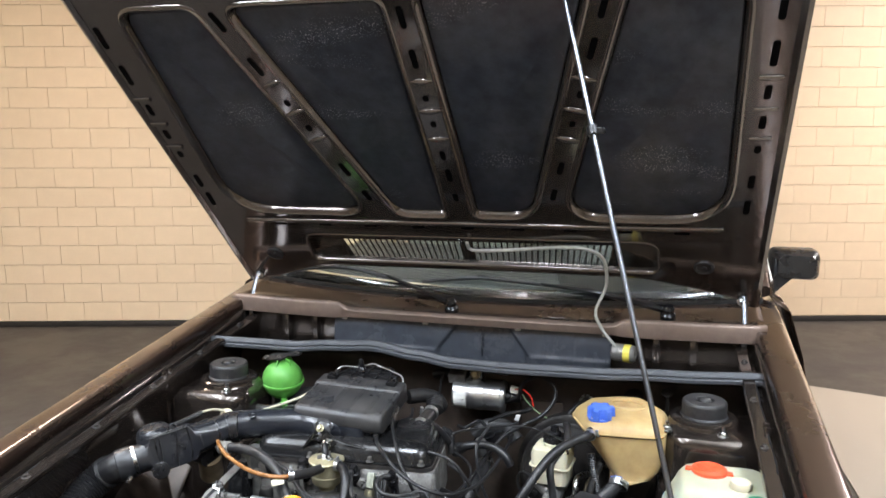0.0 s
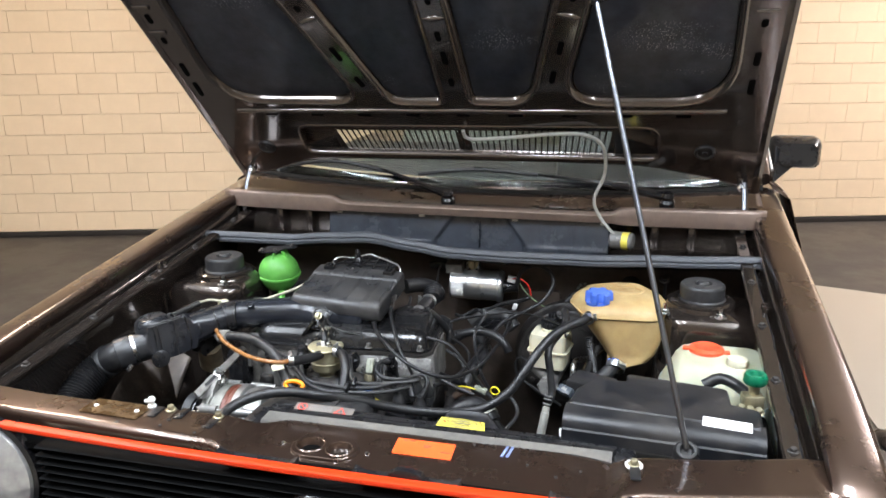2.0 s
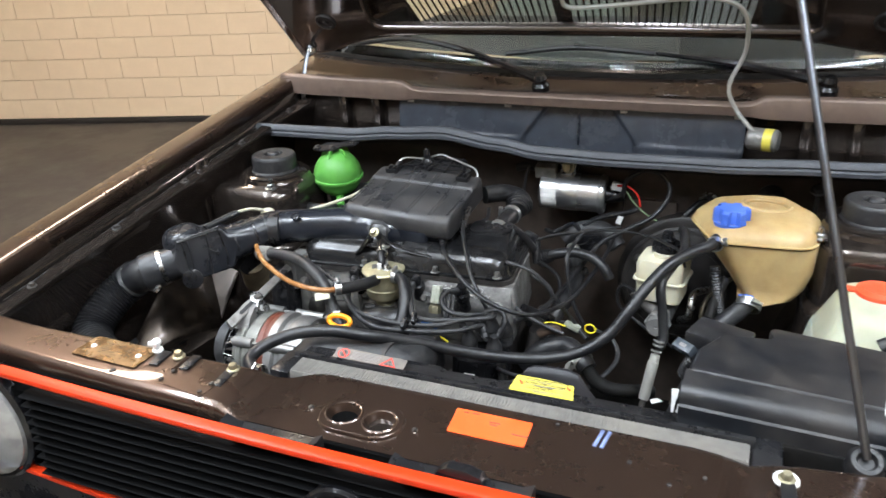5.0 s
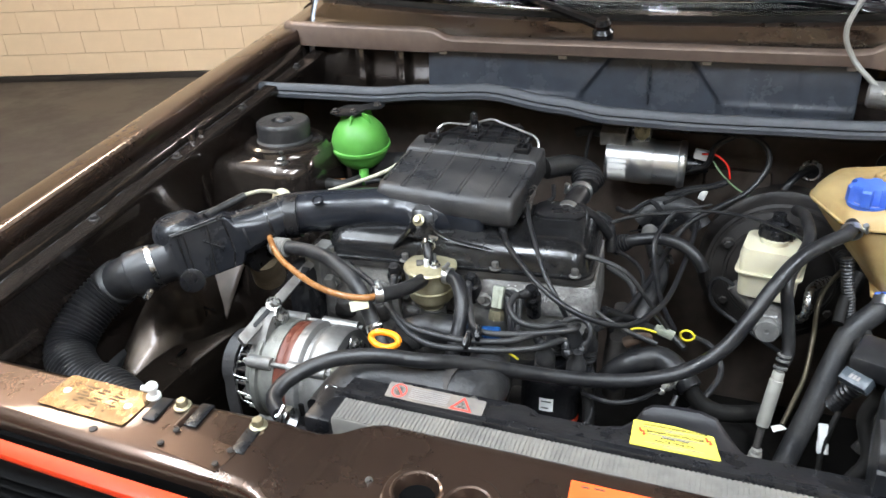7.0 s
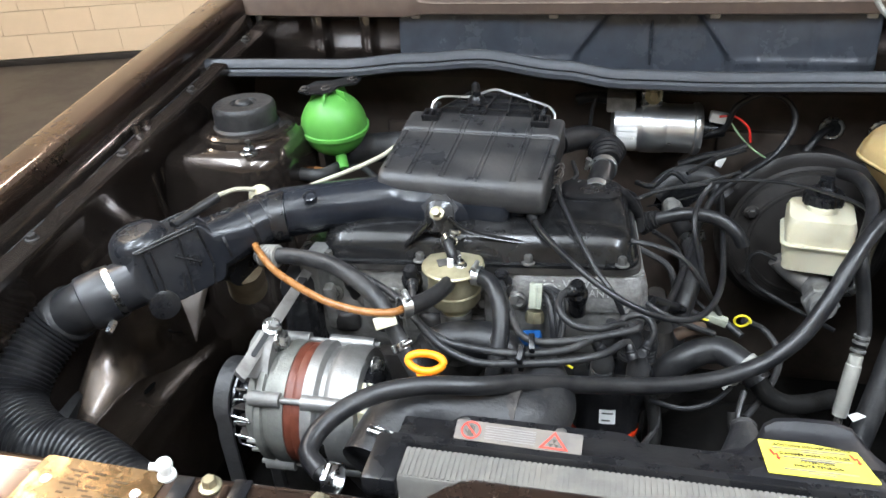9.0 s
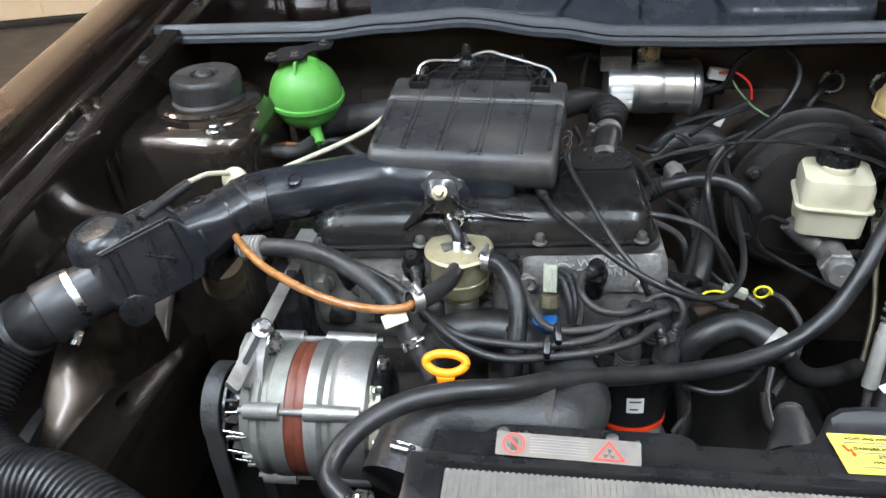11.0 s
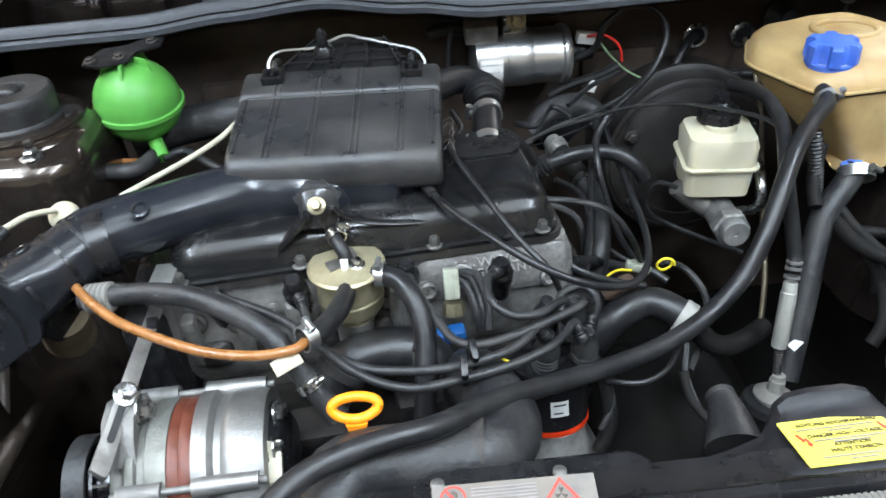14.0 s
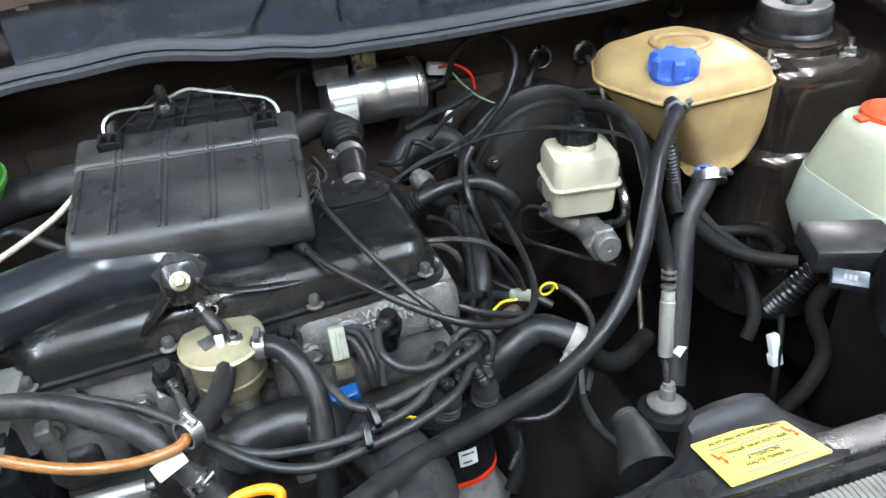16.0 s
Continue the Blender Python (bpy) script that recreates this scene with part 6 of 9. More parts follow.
slab(bm, rag, 0.003, m @ Matrix.Translation((0, 0.002, -0.0016)))
part("torn_padding", bm, RUBBER_WORN, air, "torn black padding round the bolt")
for pts, w in (([BP + V(-0.010, 0.002, -0.008), BP + V(-0.026, 0.004, -0.028), BP + V(-0.045, 0.012, -0.052)], 0.009), ([BP + V(0.012, 0.0, -0.002), BP + V(0.022, 0.002, -0.014), BP + V(0.034, 0.005, -0.022), BP + V(0.065, 0.012, -0.032), BP + V(0.098, 0.022, -0.040)], 0.0042)):
    bm = B()
    sweep(bm, pts, w, 10, flat=0.45)
    part("bracket_leg", bm, COVER, air)
bm = B()
bolt(bm, BP + V(0, -0.002, 0.002), (0, -0.75, 0.65), 0.0046, 0.006)
part("bracket_bolt", bm, GOLD, air)
# intake tube
TUBE = [(-0.17, 0.505, 0.772), (-0.215, 0.487, 0.776), (-0.27, 0.487, 0.782), (-0.343, 0.454, 0.785), (-0.391, 0.429, 0.786), (-0.400, 0.416, 0.786)]
bm = B()
sweep(bm, TUBE, lambda t, d: 0.0285 + 0.007 * max(0, 1 - t * 2.6), 28, 0.012)
tube = part("intake_tube", bm, TUBEPLASTIC, air, "smooth dark plastic intake tube")
bm = B()
sweep(bm, [(-0.376, 0.425, 0.786), (-0.392, 0.419, 0.785)], lambda t, d: 0.0290, 28, 0.004)
part("tube_collar", bm, PLASTIC, tube)
bm = B()
lathe(bm, [(0.008, 0.0), (0.008, 0.002), (0.006, 0.003), (0.005, 0.001)], (-0.345, 0.424, 0.8125), (0, -0.4, 1), 20)
part("moulded_boss", bm, TUBEPLASTIC, tube)

# air control housing, its dome, clamp and ribbed hose
ctl = thing("air_control_housing", "black moulded air control housing with a round dome", "air duct")
C0, C1 = V(-0.400, 0.415, 0.785), V(-0.527, 0.300, 0.752)
CM = plane_frame(C0, C1, C0 + V(0.1, -0.1, 0.03))
if CM.col[2].z < 0:
    CM = CM @ pose(0, 0, 0, 180, 0, 0)
L = (C1 - C0).length
bm = B()
sec = []
for s, w, h, yo, r in ((-0.012, 0.056, 0.056, 0, 0.0275), (0.03, 0.058, 0.056, 0, 0.027), (0.060, 0.060, 0.058, -0.002, 0.02), (0.066, 0.070, 0.066, -0.010, 0.006), (0.070, 0.070, 0.070, -0.011, 0.003),
                       (0.105, 0.070, 0.070, -0.011, 0.003), (0.140, 0.068, 0.068, -0.011, 0.003), (0.144, 0.062, 0.060, -0.008, 0.01), (0.152, 0.055, 0.055, 0, 0.026), (L + 0.01, 0.053, 0.053, 0, 0.026)):
    sec.append([(s, y + yo, z) for y, z in rrect(w, h, r, 6)])
loft(bm, sec, CM)
body = part("body", bm, GREYPLASTIC, ctl, smooth=25)
for s, r in ((-0.004, 0.0300), (0.050, 0.0302)):
    bm = B()
    sweep(bm, [CM @ V(s, 0, 0), CM @ V(s + 0.003, 0, 0)], r, 28, 0.002)
    part("collar", bm, PLASTIC, ctl)
bm = B()
sweep(bm, [CM @ V(0.016, 0, 0), CM @ V(0.0195, 0, 0)], 0.0300, 28, 0.002)
box(bm, CM @ V(0.018, 0.022, -0.026), (0.010, 0.008, 0.008), (0, 0, 40), 0.001)
part("cable_tie", bm, PLASTIC_GLOSS, ctl, "black plastic cable tie")
FACE = 0.0245
for pts in (((0.072, 0.033), (0.138, 0.033)), ((0.092, 0.033), (0.104, -0.034)), ((0.082, -0.004), (0.104, 0.014)), ((0.104, -0.006), (0.110, -0.026)), ((0.072, -0.010), (0.072, 0.030)), ((0.080, -0.034), (0.072, -0.012)),
            ((0.124, 0.030), (0.130, -0.030)), ((0.132, 0.030), (0.137, -0.030))):
    bm = B()
    (s0, z0), (s1, z1) = pts
    sweep(bm, [CM @ V(s0, FACE, z0), CM @ V((s0 + s1) / 2, FACE, (z0 + z1) / 2), CM @ V(s1, FACE, z1)], 0.0014, 6)
    part("moulded_rib", bm, PLASTIC, body)
for y in (-0.044, 0.0225):
    bm = B()
    sweep(bm, [CM @ V(0.070, y, 0.0352), CM @ V(0.105, y, 0.0355), CM @ V(0.140, y, 0.0342)], 0.0018, 8)
    part("moulded_rib", bm, PLASTIC, body)
bm = B()
sweep(bm, [CM @ V(0.092, -0.04, 0.0352), CM @ V(0.092, 0.022, 0.0352)], 0.0014, 6)
part("moulded_rib", bm, PLASTIC, body)
bm = B()
for k in range(5):
    box(bm, CM @ V(0.084 + 0.0042 * k, FACE, 0.001 + 0.0028 * k), (0.0022, 0.0022, 0.005), (0, 0, 40), 0.0004)
for k in range(4):
    box(bm, CM @ V(0.085 + 0.0042 * k, FACE, -0.006 + 0.0028 * k), (0.0022, 0.0022, 0.004), (0, 0, 40), 0.0004)
part("print_bar", bm, PLASTIC, body)
bm = B()
lathe(bm, [(0.016, -0.004), (0.016, 0.003), (0.014, 0.004)], CM @ V(0.136, FACE - 0.002, -0.030), CM.to_3x3() @ V(0, 1, 0), 24)
part("round_boss", bm, PLASTIC, body)
bm = B()
sweep(bm, [CM @ V(0.036 + 0.006 * math.cos(2 * math.pi * k / 24), 0.0045 * math.sin(2 * math.pi * k / 24), 0.0290) for k in range(25)], 0.0014, 6, raw=True)
part("moulded_boss", bm, PLASTIC, body)
dome_at = V(-0.508, 0.338, 0.782)
bm = B()
lathe(bm, [(0.031, -0.020), (0.0335, -0.006), (0.0350, -0.004), (0.0336, -0.001), (0.0330, 0.009), (0.0302, 0.018), (0.0250, 0.0235), (0.0195, 0.0250), (0.0190, 0.0237), (0.011, 0.0243), (0.0, 0.0245)], dome_at, (-0.12, -0.10, 1), 40)
part("dome", bm, GREYPLASTIC, ctl, "round black dome cover")
bm = B()
sweep(bm, [dome_at + V(0.03, 0.02, 0.020), V(-0.468, 0.388, 0.806), V(-0.453, 0.415, 0.811)], 0.0058, 10)
part("spout_tube", bm, RUBBER, ctl)
bm = B()
sweep(bm, [V(-0.455, 0.414, 0.812), V(-0.440, 0.434, 0.812), V(-0.424, 0.448, 0.806)], 0.0028, 8)
part("vacuum_line", bm, BEIGEHOSE, ctl)
bm = B()
bmesh.ops.create_uvsphere(bm, u_segments=24, v_segments=14, radius=0.0135, matrix=Matrix.Translation((-0.424, 0.458, 0.793)))
part("thermo_valve", bm, CREAM, ctl, "cream round thermo valve")
bm = B()
sweep(bm, [CM @ V(0.075, -0.01, -0.01), CM @ V(0.050, -0.03, -0.035), (-0.426, 0.399, 0.73)], lambda t, d: 0.027 - 0.003 * t, 24)
part("warm_air_neck", bm, PLASTIC, ctl)
bm = B()
cyl(bm, (-0.436, 0.409, 0.725), (-0.458, 0.446, 0.67), 0.0225, 0.024, 26)
part("warm_air_tube", bm, STAINED, ctl, "stained cream warm-air tube")
cd = (C1 - C0).normalized()
bm = B()
lathe(bm, [(0.027, -0.008), (0.0292, -0.008), (0.0292, 0.008), (0.027, 0.008)], C1 + cd * 0.004, cd, 40)
part("clamp_band", bm, STEEL, ctl, "wide bright steel clamp band")
bm = B()
cyl(bm, C1 + cd * 0.004 + V(0.012, -0.022, -0.020), C1 + cd * 0.004 + V(0.012, -0.034, -0.026), 0.0042, seg=6)
part("clamp_screw", bm, STEEL, ctl)
duct = thing("ribbed_air_hose", "thick black ribbed air intake hose", "hose")
HOSE = [tuple(C1 + cd * 0.0), tuple(C1 + cd * 0.03), (-0.582, 0.274, 0.725), (-0.599, 0.235, 0.7), (-0.594, 0.194, 0.675), (-0.546, 0.165, 0.66), (-0.489, 0.157, 0.655), (-0.36, 0.105, 0.63), (-0.30, 0.09, 0.60)]
bm = B()
sweep(bm, HOSE, lambda t, d: 0.0275 if d < 0.05 else 0.0290 + 0.0018 * math.sin(d * 2 * math.pi / 0.0062), 26, 0.00155)
part("hose", bm, RUBBER, duct)
bm = B()
lathe(bm, [(0.0278, 0.002), (0.0300, 0.003), (0.0304, 0.006), (0.0304, 0.028), (0.0296, 0.031), (0.0280, 0.032)], C1, cd, 40, False)
part("cuff", bm, GREYPLASTIC, duct, "smooth black hose cuff")

# ---------------------------------------------------------------- green vacuum tank
tank = thing("vacuum_tank", "bright green plastic vacuum sphere under a black bracket", "vacuum tank")
GC = V(-0.412, 0.682, 0.797)
bm = B()
prof = []
for k in range(17):
    a = radians(-90 + 180 * k / 16)
    prof.append((0.0465 * math.cos(a), 0.0465 * math.sin(a) * (1.02 if a > 0 else 0.95)))
lathe(bm, prof, GC, (0.05, -0.1, 1), 40)
part("sphere", bm, GREEN, tank)
bm = B()
lathe(bm, [(0.046, -0.007), (0.0492, -0.006), (0.0492, -0.001), (0.046, 0.0)], GC, (0.05, -0.1, 1), 44, False)
part("seam_ring", bm, GREEN, tank)
bm = B()
cyl(bm, GC + V(0.012, -0.02, -0.040), GC + V(0.022, -0.04, -0.052), 0.008, seg=14)
part("spout", bm, GREEN, tank)
for a in (200, 270, 340, 60):
    bm = B()
    p = V(math.cos(radians(a)), math.sin(radians(a)), 0)
    loft(bm, [[tuple(GC + p * r + V(-p.y, p.x, 0) * w + V(0, 0, z)) for w in (-0.0015, 0.0015) for r, z in (((0.012, 0.046), (0.03, 0.036)) if w < 0 else ((0.03, 0.036), (0.012, 0.046)))],
              [tuple(GC + p * r + V(-p.y, p.x, 0) * w + V(0, 0, z)) for w in (-0.0015, 0.0015) for r, z in (((0.012, 0.052), (0.024, 0.050)) if w < 0 else ((0.024, 0.050), (0.012, 0.052)))]])
    part("moulded_fin", bm, GREEN, tank)
bm = B()
m = plane_frame(GC + V(-0.052, -0.022, 0.052), GC + V(0.02, -0.02, 0.054), GC + V(-0.02, 0.05, 0.060))
slab(bm, fillet([(0.010, 0.006), (0.030, -0.004), (0.060, 0.002), (0.066, 0.022), (0.090, 0.030), (0.092, 0.050), (0.070, 0.052), (0.052, 0.040), (0.026, 0.038)], 0.004), 0.0025, m, 0.0006)
plate = part("bracket", bm, PLASTIC, tank)
for x, y in ((0.020, 0.010), (0.05, 0.012), (0.080, 0.041)):
    bm = B()
    bolt(bm, m @ V(x, y, 0), m.to_3x3() @ V(0, 0, 1), 0.004, 0.003)
    part("bracket_screw", bm, IRON, plate)

# ---------------------------------------------------------------- ignition coil
coil = thing("ignition_coil", "silver ignition coil can clamped to the bulkhead", "ignition coil")
K0, K1 = V(-0.030, 0.785, 0.767), V(0.092, 0.793, 0.763)
KD = (K1 - K0).normalized()
bm = B()
KL = (K1 - K0).length
lathe(bm, [(0.026, 0.0), (0.033, 0.002), (0.0345, 0.006), (0.0345, KL - 0.012), (0.037, KL - 0.010), (0.037, KL - 0.004), (0.034, KL), (0.024, KL)], K0, KD, 44)
part("can", bm, CHROME, coil)
bm = B()
lathe(bm, [(0.0352, 0.040), (0.0358, 0.041), (0.0358, 0.072), (0.0352, 0.073)], K0, KD, 44)
band = part("clamp_band", bm, CHROME, coil)
bm = B()
rows = []
for k in range(9):
    a = radians(160 + 17 * k)
    rows.append([tuple(K0 + KD * h + V(0, math.cos(a), math.sin(a)) * 0.0349) for h in (0.008, 0.036)])
sheet(bm, rows)
part("sticker", bm, WHITE, coil)
bm = B()
box(bm, K0 + V(0.052, 0.01, 0.046), (0.03, 0.04, 0.026), (0, 0, 4), 0.003)
part("mount_bracket", bm, STEEL, coil)
bm = B()
bolt(bm, K0 + V(0.055, -0.012, 0.05), (0, -1, 0.2), 0.007, 0.008)
part("bracket_nut", bm, GOLD, coil)
bm = B()
box(bm, K0 + V(0.012, -0.004, 0.040), (0.04, 0.03, 0.024), (12, 0, 0), 0.003)
part("suppressor", bm, ALU_DIRTY, coil)
bm = B()
cyl(bm, K1, K1 + KD * 0.018, 0.016, 0.013, 22)
cyl(bm, K1 + KD * 0.018, K1 + KD * 0.034, 0.012, 0.010, 22)
part("tower", bm, PLASTIC, coil)
bm = B()
box(bm, K1 + V(0.024, -0.006, 0.020), (0.026, 0.014, 0.014), (0, 10, 0), 0.002)
part("connector", bm, WHITE, coil)
bm = B()
sweep(bm, [K0 + V(0.0, 0.01, 0.036), K0 + V(-0.03, 0.01, 0.040), K0 + V(-0.05, 0.01, 0.034)], 0.008, 10)
part("rubber_boot", bm, RUBBER_WORN, coil)

# ---------------------------------------------------------------- brake servo and master cylinder
servo = thing("brake_servo", "large black brake servo drum on the bulkhead", "brake servo")
bm = B()
lathe(bm, [(0.09, -0.09), (0.112, -0.085), (0.116, -0.06), (0.116, -0.02), (0.120, -0.016), (0.120, -0.008), (0.114, -0.004), (0.108, 0.014), (0.085, 0.024), (0.055, 0.030), (0.035, 0.034)], (0.246, 0.755, 0.622), (0, -1, 0.1), 56)
part("drum", bm, SERVO, servo)
for r0, h in ((0.100, 0.0175), (0.078, 0.0262)):
    bm = B()
    lathe(bm, [(r0 - 0.004, h - 0.002), (r0 - 0.002, h + 0.0018), (r0 + 0.002, h + 0.0008), (r0 + 0.004, h - 0.003)], (0.246, 0.755, 0.622), (0, -1, 0.1), 56, False)
    part("pressed_ring", bm, SERVO, servo)
for a in (30, 150, 215, 325):
    bm = B()
    bolt(bm, (0.246 + 0.09 * math.cos(radians(a)), 0.732, 0.622 + 0.09 * math.sin(radians(a))), (0, -1, 0), 0.006, 0.006)
    part("drum_rivet", bm, IRON, servo)
mc = thing("brake_master_cylinder", "cream brake fluid reservoir with a black cap on an alloy cylinder", "brake reservoir")
bm = B()
RC = V(0.224, 0.606, 0.0)
RM = pose(RC.x, RC.y, 0, 0, 0, -8)
loft(bm, [[(x, y, z) for x, y in rrect(w, d, r, 6)] for w, d, r, z in ((0.056, 0.050, 0.008, 0.664), (0.070, 0.062, 0.010, 0.668), (0.073, 0.066, 0.010, 0.695), (0.076, 0.068, 0.010, 0.728), (0.071, 0.063, 0.012, 0.737), (0.036, 0.036, 0.0178, 0.739), (0.034, 0.034, 0.0168, 0.744))], RM)
part("reservoir", bm, CREAM, mc)
bm = B()
loft(bm, [[(x, y, z) for x, y in rrect(w, d, 0.012, 6)] for w, d, z in ((0.073, 0.066, 0.702), (0.083, 0.075, 0.7025), (0.083, 0.075, 0.7048), (0.073, 0.066, 0.7053))], RM, False)
part("seam", bm, CREAM, mc)
bm = B()
capr = [(0.022 + (0.0012 if k % 2 else 0)) for k in range(40)]
loft(bm, [[(r * s * math.cos(2 * math.pi * k / 40), r * s * math.sin(2 * math.pi * k / 40) + 0.012, z) for k, r in enumerate(capr)] for s, z in ((1.0, 0.742), (1.0, 0.753), (0.93, 0.756))], RM)
lathe(bm, [(0.013, 0.756), (0.013, 0.762), (0.009, 0.765), (0.008, 0.774)], RM @ V(0, 0.012, 0), (0, 0, 1), 20)
part("cap", bm, PLASTIC, mc, "ribbed black screw cap")
bm = B()
sweep(bm, [(0.240, 0.72, 0.628), (0.232, 0.62, 0.638), (0.228, 0.555, 0.644)], 0.017, 20)
cyl(bm, (0.228, 0.556, 0.644), (0.227, 0.540, 0.646), 0.021, seg=6, bevel=0.002)
part("cylinder", bm, ALU_CAST, mc)
bm = B()
lathe(bm, [(0.0155, 0), (0.0155, 0.012), (0.014, 0.014), (0.003, 0.014), (0.002, 0.013), (0.0, 0.013)], (0.227, 0.542, 0.646), (-0.02, -1, 0.12), 28)
part("end_plug", bm, ALU, mc)
bm = B()
sweep(bm, [(0.226, 0.593, 0.64), (0.199, 0.599, 0.655), (0.181, 0.601, 0.67)], lambda t, d: 0.014 - 0.004 * t, 16)
part("pressure_switch", bm, WORNBAR, mc)
bm = B()
sweep(bm, [(0.182, 0.598, 0.67), (0.163, 0.606, 0.675), (0.152, 0.61, 0.66), (0.158, 0.611, 0.63), (0.191, 0.603, 0.61), (0.253, 0.556, 0.6)], 0.0028, 8)
part("switch_wire", bm, RUBBER, mc)
bm = B()
sweep(bm, [(0.257, 0.596, 0.63), (0.272, 0.577, 0.65), (0.276, 0.597, 0.68), (0.304, 0.668, 0.66)], 0.006, 10)
part("brake_line", bm, STEEL, mc)

# ---------------------------------------------------------------- coolant tank
cool = thing("coolant_tank", "yellowed coolant expansion tank with a blue screw cap", "coolant tank")
bm = B()
KX, KY = 0.362, 0.630
plan = [(x - KX, y - KY) for x, y in fillet([(0.254, 0.640), (0.296, 0.543), (0.440, 0.553), (0.450, 0.655), (0.404, 0.716), (0.286, 0.712)], 0.04, 6)]
sec = []
for ox, oy, k, z in ((0.0, -0.066, 0.12, 0.690), (0.0, -0.064, 0.22, 0.698), (0.020, -0.040, 0.42, 0.706), (0.022, -0.026, 0.58, 0.722), (0.016, -0.014, 0.76, 0.748), (0.007, -0.004, 0.90, 0.775), (0.002, 0.0, 0.965, 0.7905),
                     (0, 0, 0.968, 0.7935), (0, 0, 1.0, 0.7945), (0, 0, 1.0, 0.7965), (0, 0, 0.975, 0.7975), (0.0, 0.001, 0.945, 0.806), (0.0, 0.002, 0.86, 0.814), (0.002, 0.006, 0.70, 0.819), (0.01, 0.03, 0.40, 0.823), (0.012, 0.036, 0.25, 0.8205)):
    sec.append([(KX + ox + x * k, KY + oy + y * k, z) for x, y in plan])
loft(bm, sec)
part("bottle", bm, TANK, cool)
bm = B()
loft(bm, [[(KX + x * k, KY + y * k, z) for x, y in plan] for k, z in ((0.98, 0.7925), (0.9855, 0.7922), (0.9855, 0.7938), (0.98, 0.7942))], caps=False)
part("seam_line", bm, UNDER, cool)
bm = B()
ring = [(0.366 + 0.034 * math.cos(2 * math.pi * k / 40), 0.648 + 0.026 * math.sin(2 * math.pi * k / 40), 0.8215 - 0.0015 * math.cos(2 * math.pi * k / 40)) for k in range(41)]
sweep(bm, ring, 0.0045, 10, raw=True)
part("moulded_ring", bm, TANK, cool)
CP = V(0.318, 0.585, 0.0)
bm = B()
lathe(bm, [(0.021, 0.805), (0.021, 0.818)], CP, seg=28)
part("neck", bm, TANK, cool)
bm = B()
n = 48
loft(bm, [[(CP.x + (0.0235 * s + 0.0035 * s2 * (1 if (k * 6 / n) % 1 < 0.5 else -1)) * math.cos(2 * math.pi * k / n), CP.y + (0.0235 * s + 0.0035 * s2 * (1 if (k * 6 / n) % 1 < 0.5 else -1)) * math.sin(2 * math.pi * k / n), z) for k in range(n)]
          for s, s2, z in ((1.06, 0, 0.812), (1.06, 0, 0.817), (1.0, 1, 0.818), (0.97, 1, 0.835), (0.88, 0.8, 0.838))])
cap = part("screw_cap", bm, BLUE, cool, "chalky blue screw cap with grip notches")
bm = B()
clamp_band(bm, (0.300, 0.545, 0.793), (0.1, -1, -0.35), 0.0105, 0.009, (1, 0, 0.3))
part("hose_clamp", bm, CHROME, cool)
bm = B()
clamp_band(bm, (0.357, 0.548, 0.699), (-0.2, -0.8, -0.7), 0.0175, 0.012, (0.5, -0.5, 0.6))
part("hose_clamp", bm, CHROME, cool)
bm = B()
box(bm, (0.352, 0.553, 0.705), (0.022, 0.012, 0.014), (0, 0, 20), 0.002)
part("blue_tag", bm, BLUE, cool)

# ---------------------------------------------------------------- washer bottle
wash = thing("washer_bottle", "milky washer fluid bottle with a flat red cap", "washer bottle")
bm = B()
sec = []
for x0, x1, y0, y1, r, z in ((0.455, 0.60, 0.42, 0.54, 0.03, 0.60), (0.445, 0.61, 0.41, 0.55, 0.03, 0.62), (0.428, 0.612, 0.40, 0.553, 0.03, 0.66), (0.436, 0.612, 0.405, 0.553, 0.03, 0.70), (0.462, 0.61, 0.43, 0.55, 0.028, 0.752), (0.470, 0.604, 0.438, 0.545, 0.025, 0.762), (0.482, 0.592, 0.45, 0.533, 0.02, 0.765)):
    sec.append([((x0 + x1) / 2 + x, (y0 + y1) / 2 + y - 0.033, z + 0.012) for x, y in rrect(x1 - x0, y1 - y0, r, 6)])
loft(bm, sec)
part("bottle", bm, WASHER, wash)
bm = B()
sec = []
for x0, x1, y0, y1, r, z in ((0.455, 0.60, 0.42, 0.54, 0.03, 0.60), (0.445, 0.61, 0.41, 0.55, 0.03, 0.62), (0.428, 0.612, 0.40, 0.553, 0.03, 0.66), (0.436, 0.612, 0.405, 0.553, 0.03, 0.70), (0.439, 0.612, 0.408, 0.553, 0.03, 0.707)):
    sec.append([((x0 + x1) / 2 + x * 1.004, (y0 + y1) / 2 + y * 1.005 - 0.033, z + 0.012) for x, y in rrect(x1 - x0, y1 - y0, r, 6)])
loft(bm, sec)
part("fluid", bm, WASHFLUID, wash, "pale green washer fluid")
bm = B()
lathe(bm, [(0.029, 0.760), (0.0305, 0.764), (0.0295, 0.770), (0.022, 0.7735), (0.020, 0.772), (0.0, 0.772)], (0.513, 0.477, 0.012), seg=36)
box(bm, (0.482, 0.480, 0.778), (0.018, 0.014, 0.004), (0, 0, -6), 0.0015)
box(bm, (0.545, 0.472, 0.778), (0.014, 0.014, 0.004), (0, 0, 0), 0.0015)
part("filler_cap", bm, RED, wash, "flat red filler cap")
bm = B()
lathe(bm, [(0.022, 0.748), (0.022, 0.764), (0.020, 0.768)], (0.560, 0.425, 0.008), seg=30)
lathe(bm, [(0.0175, 0.768), (0.0185, 0.774), (0.0155, 0.780), (0.0, 0.781)], (0.560, 0.425, 0.008), seg=30)
part("pump_cap", bm, CREAM, wash)

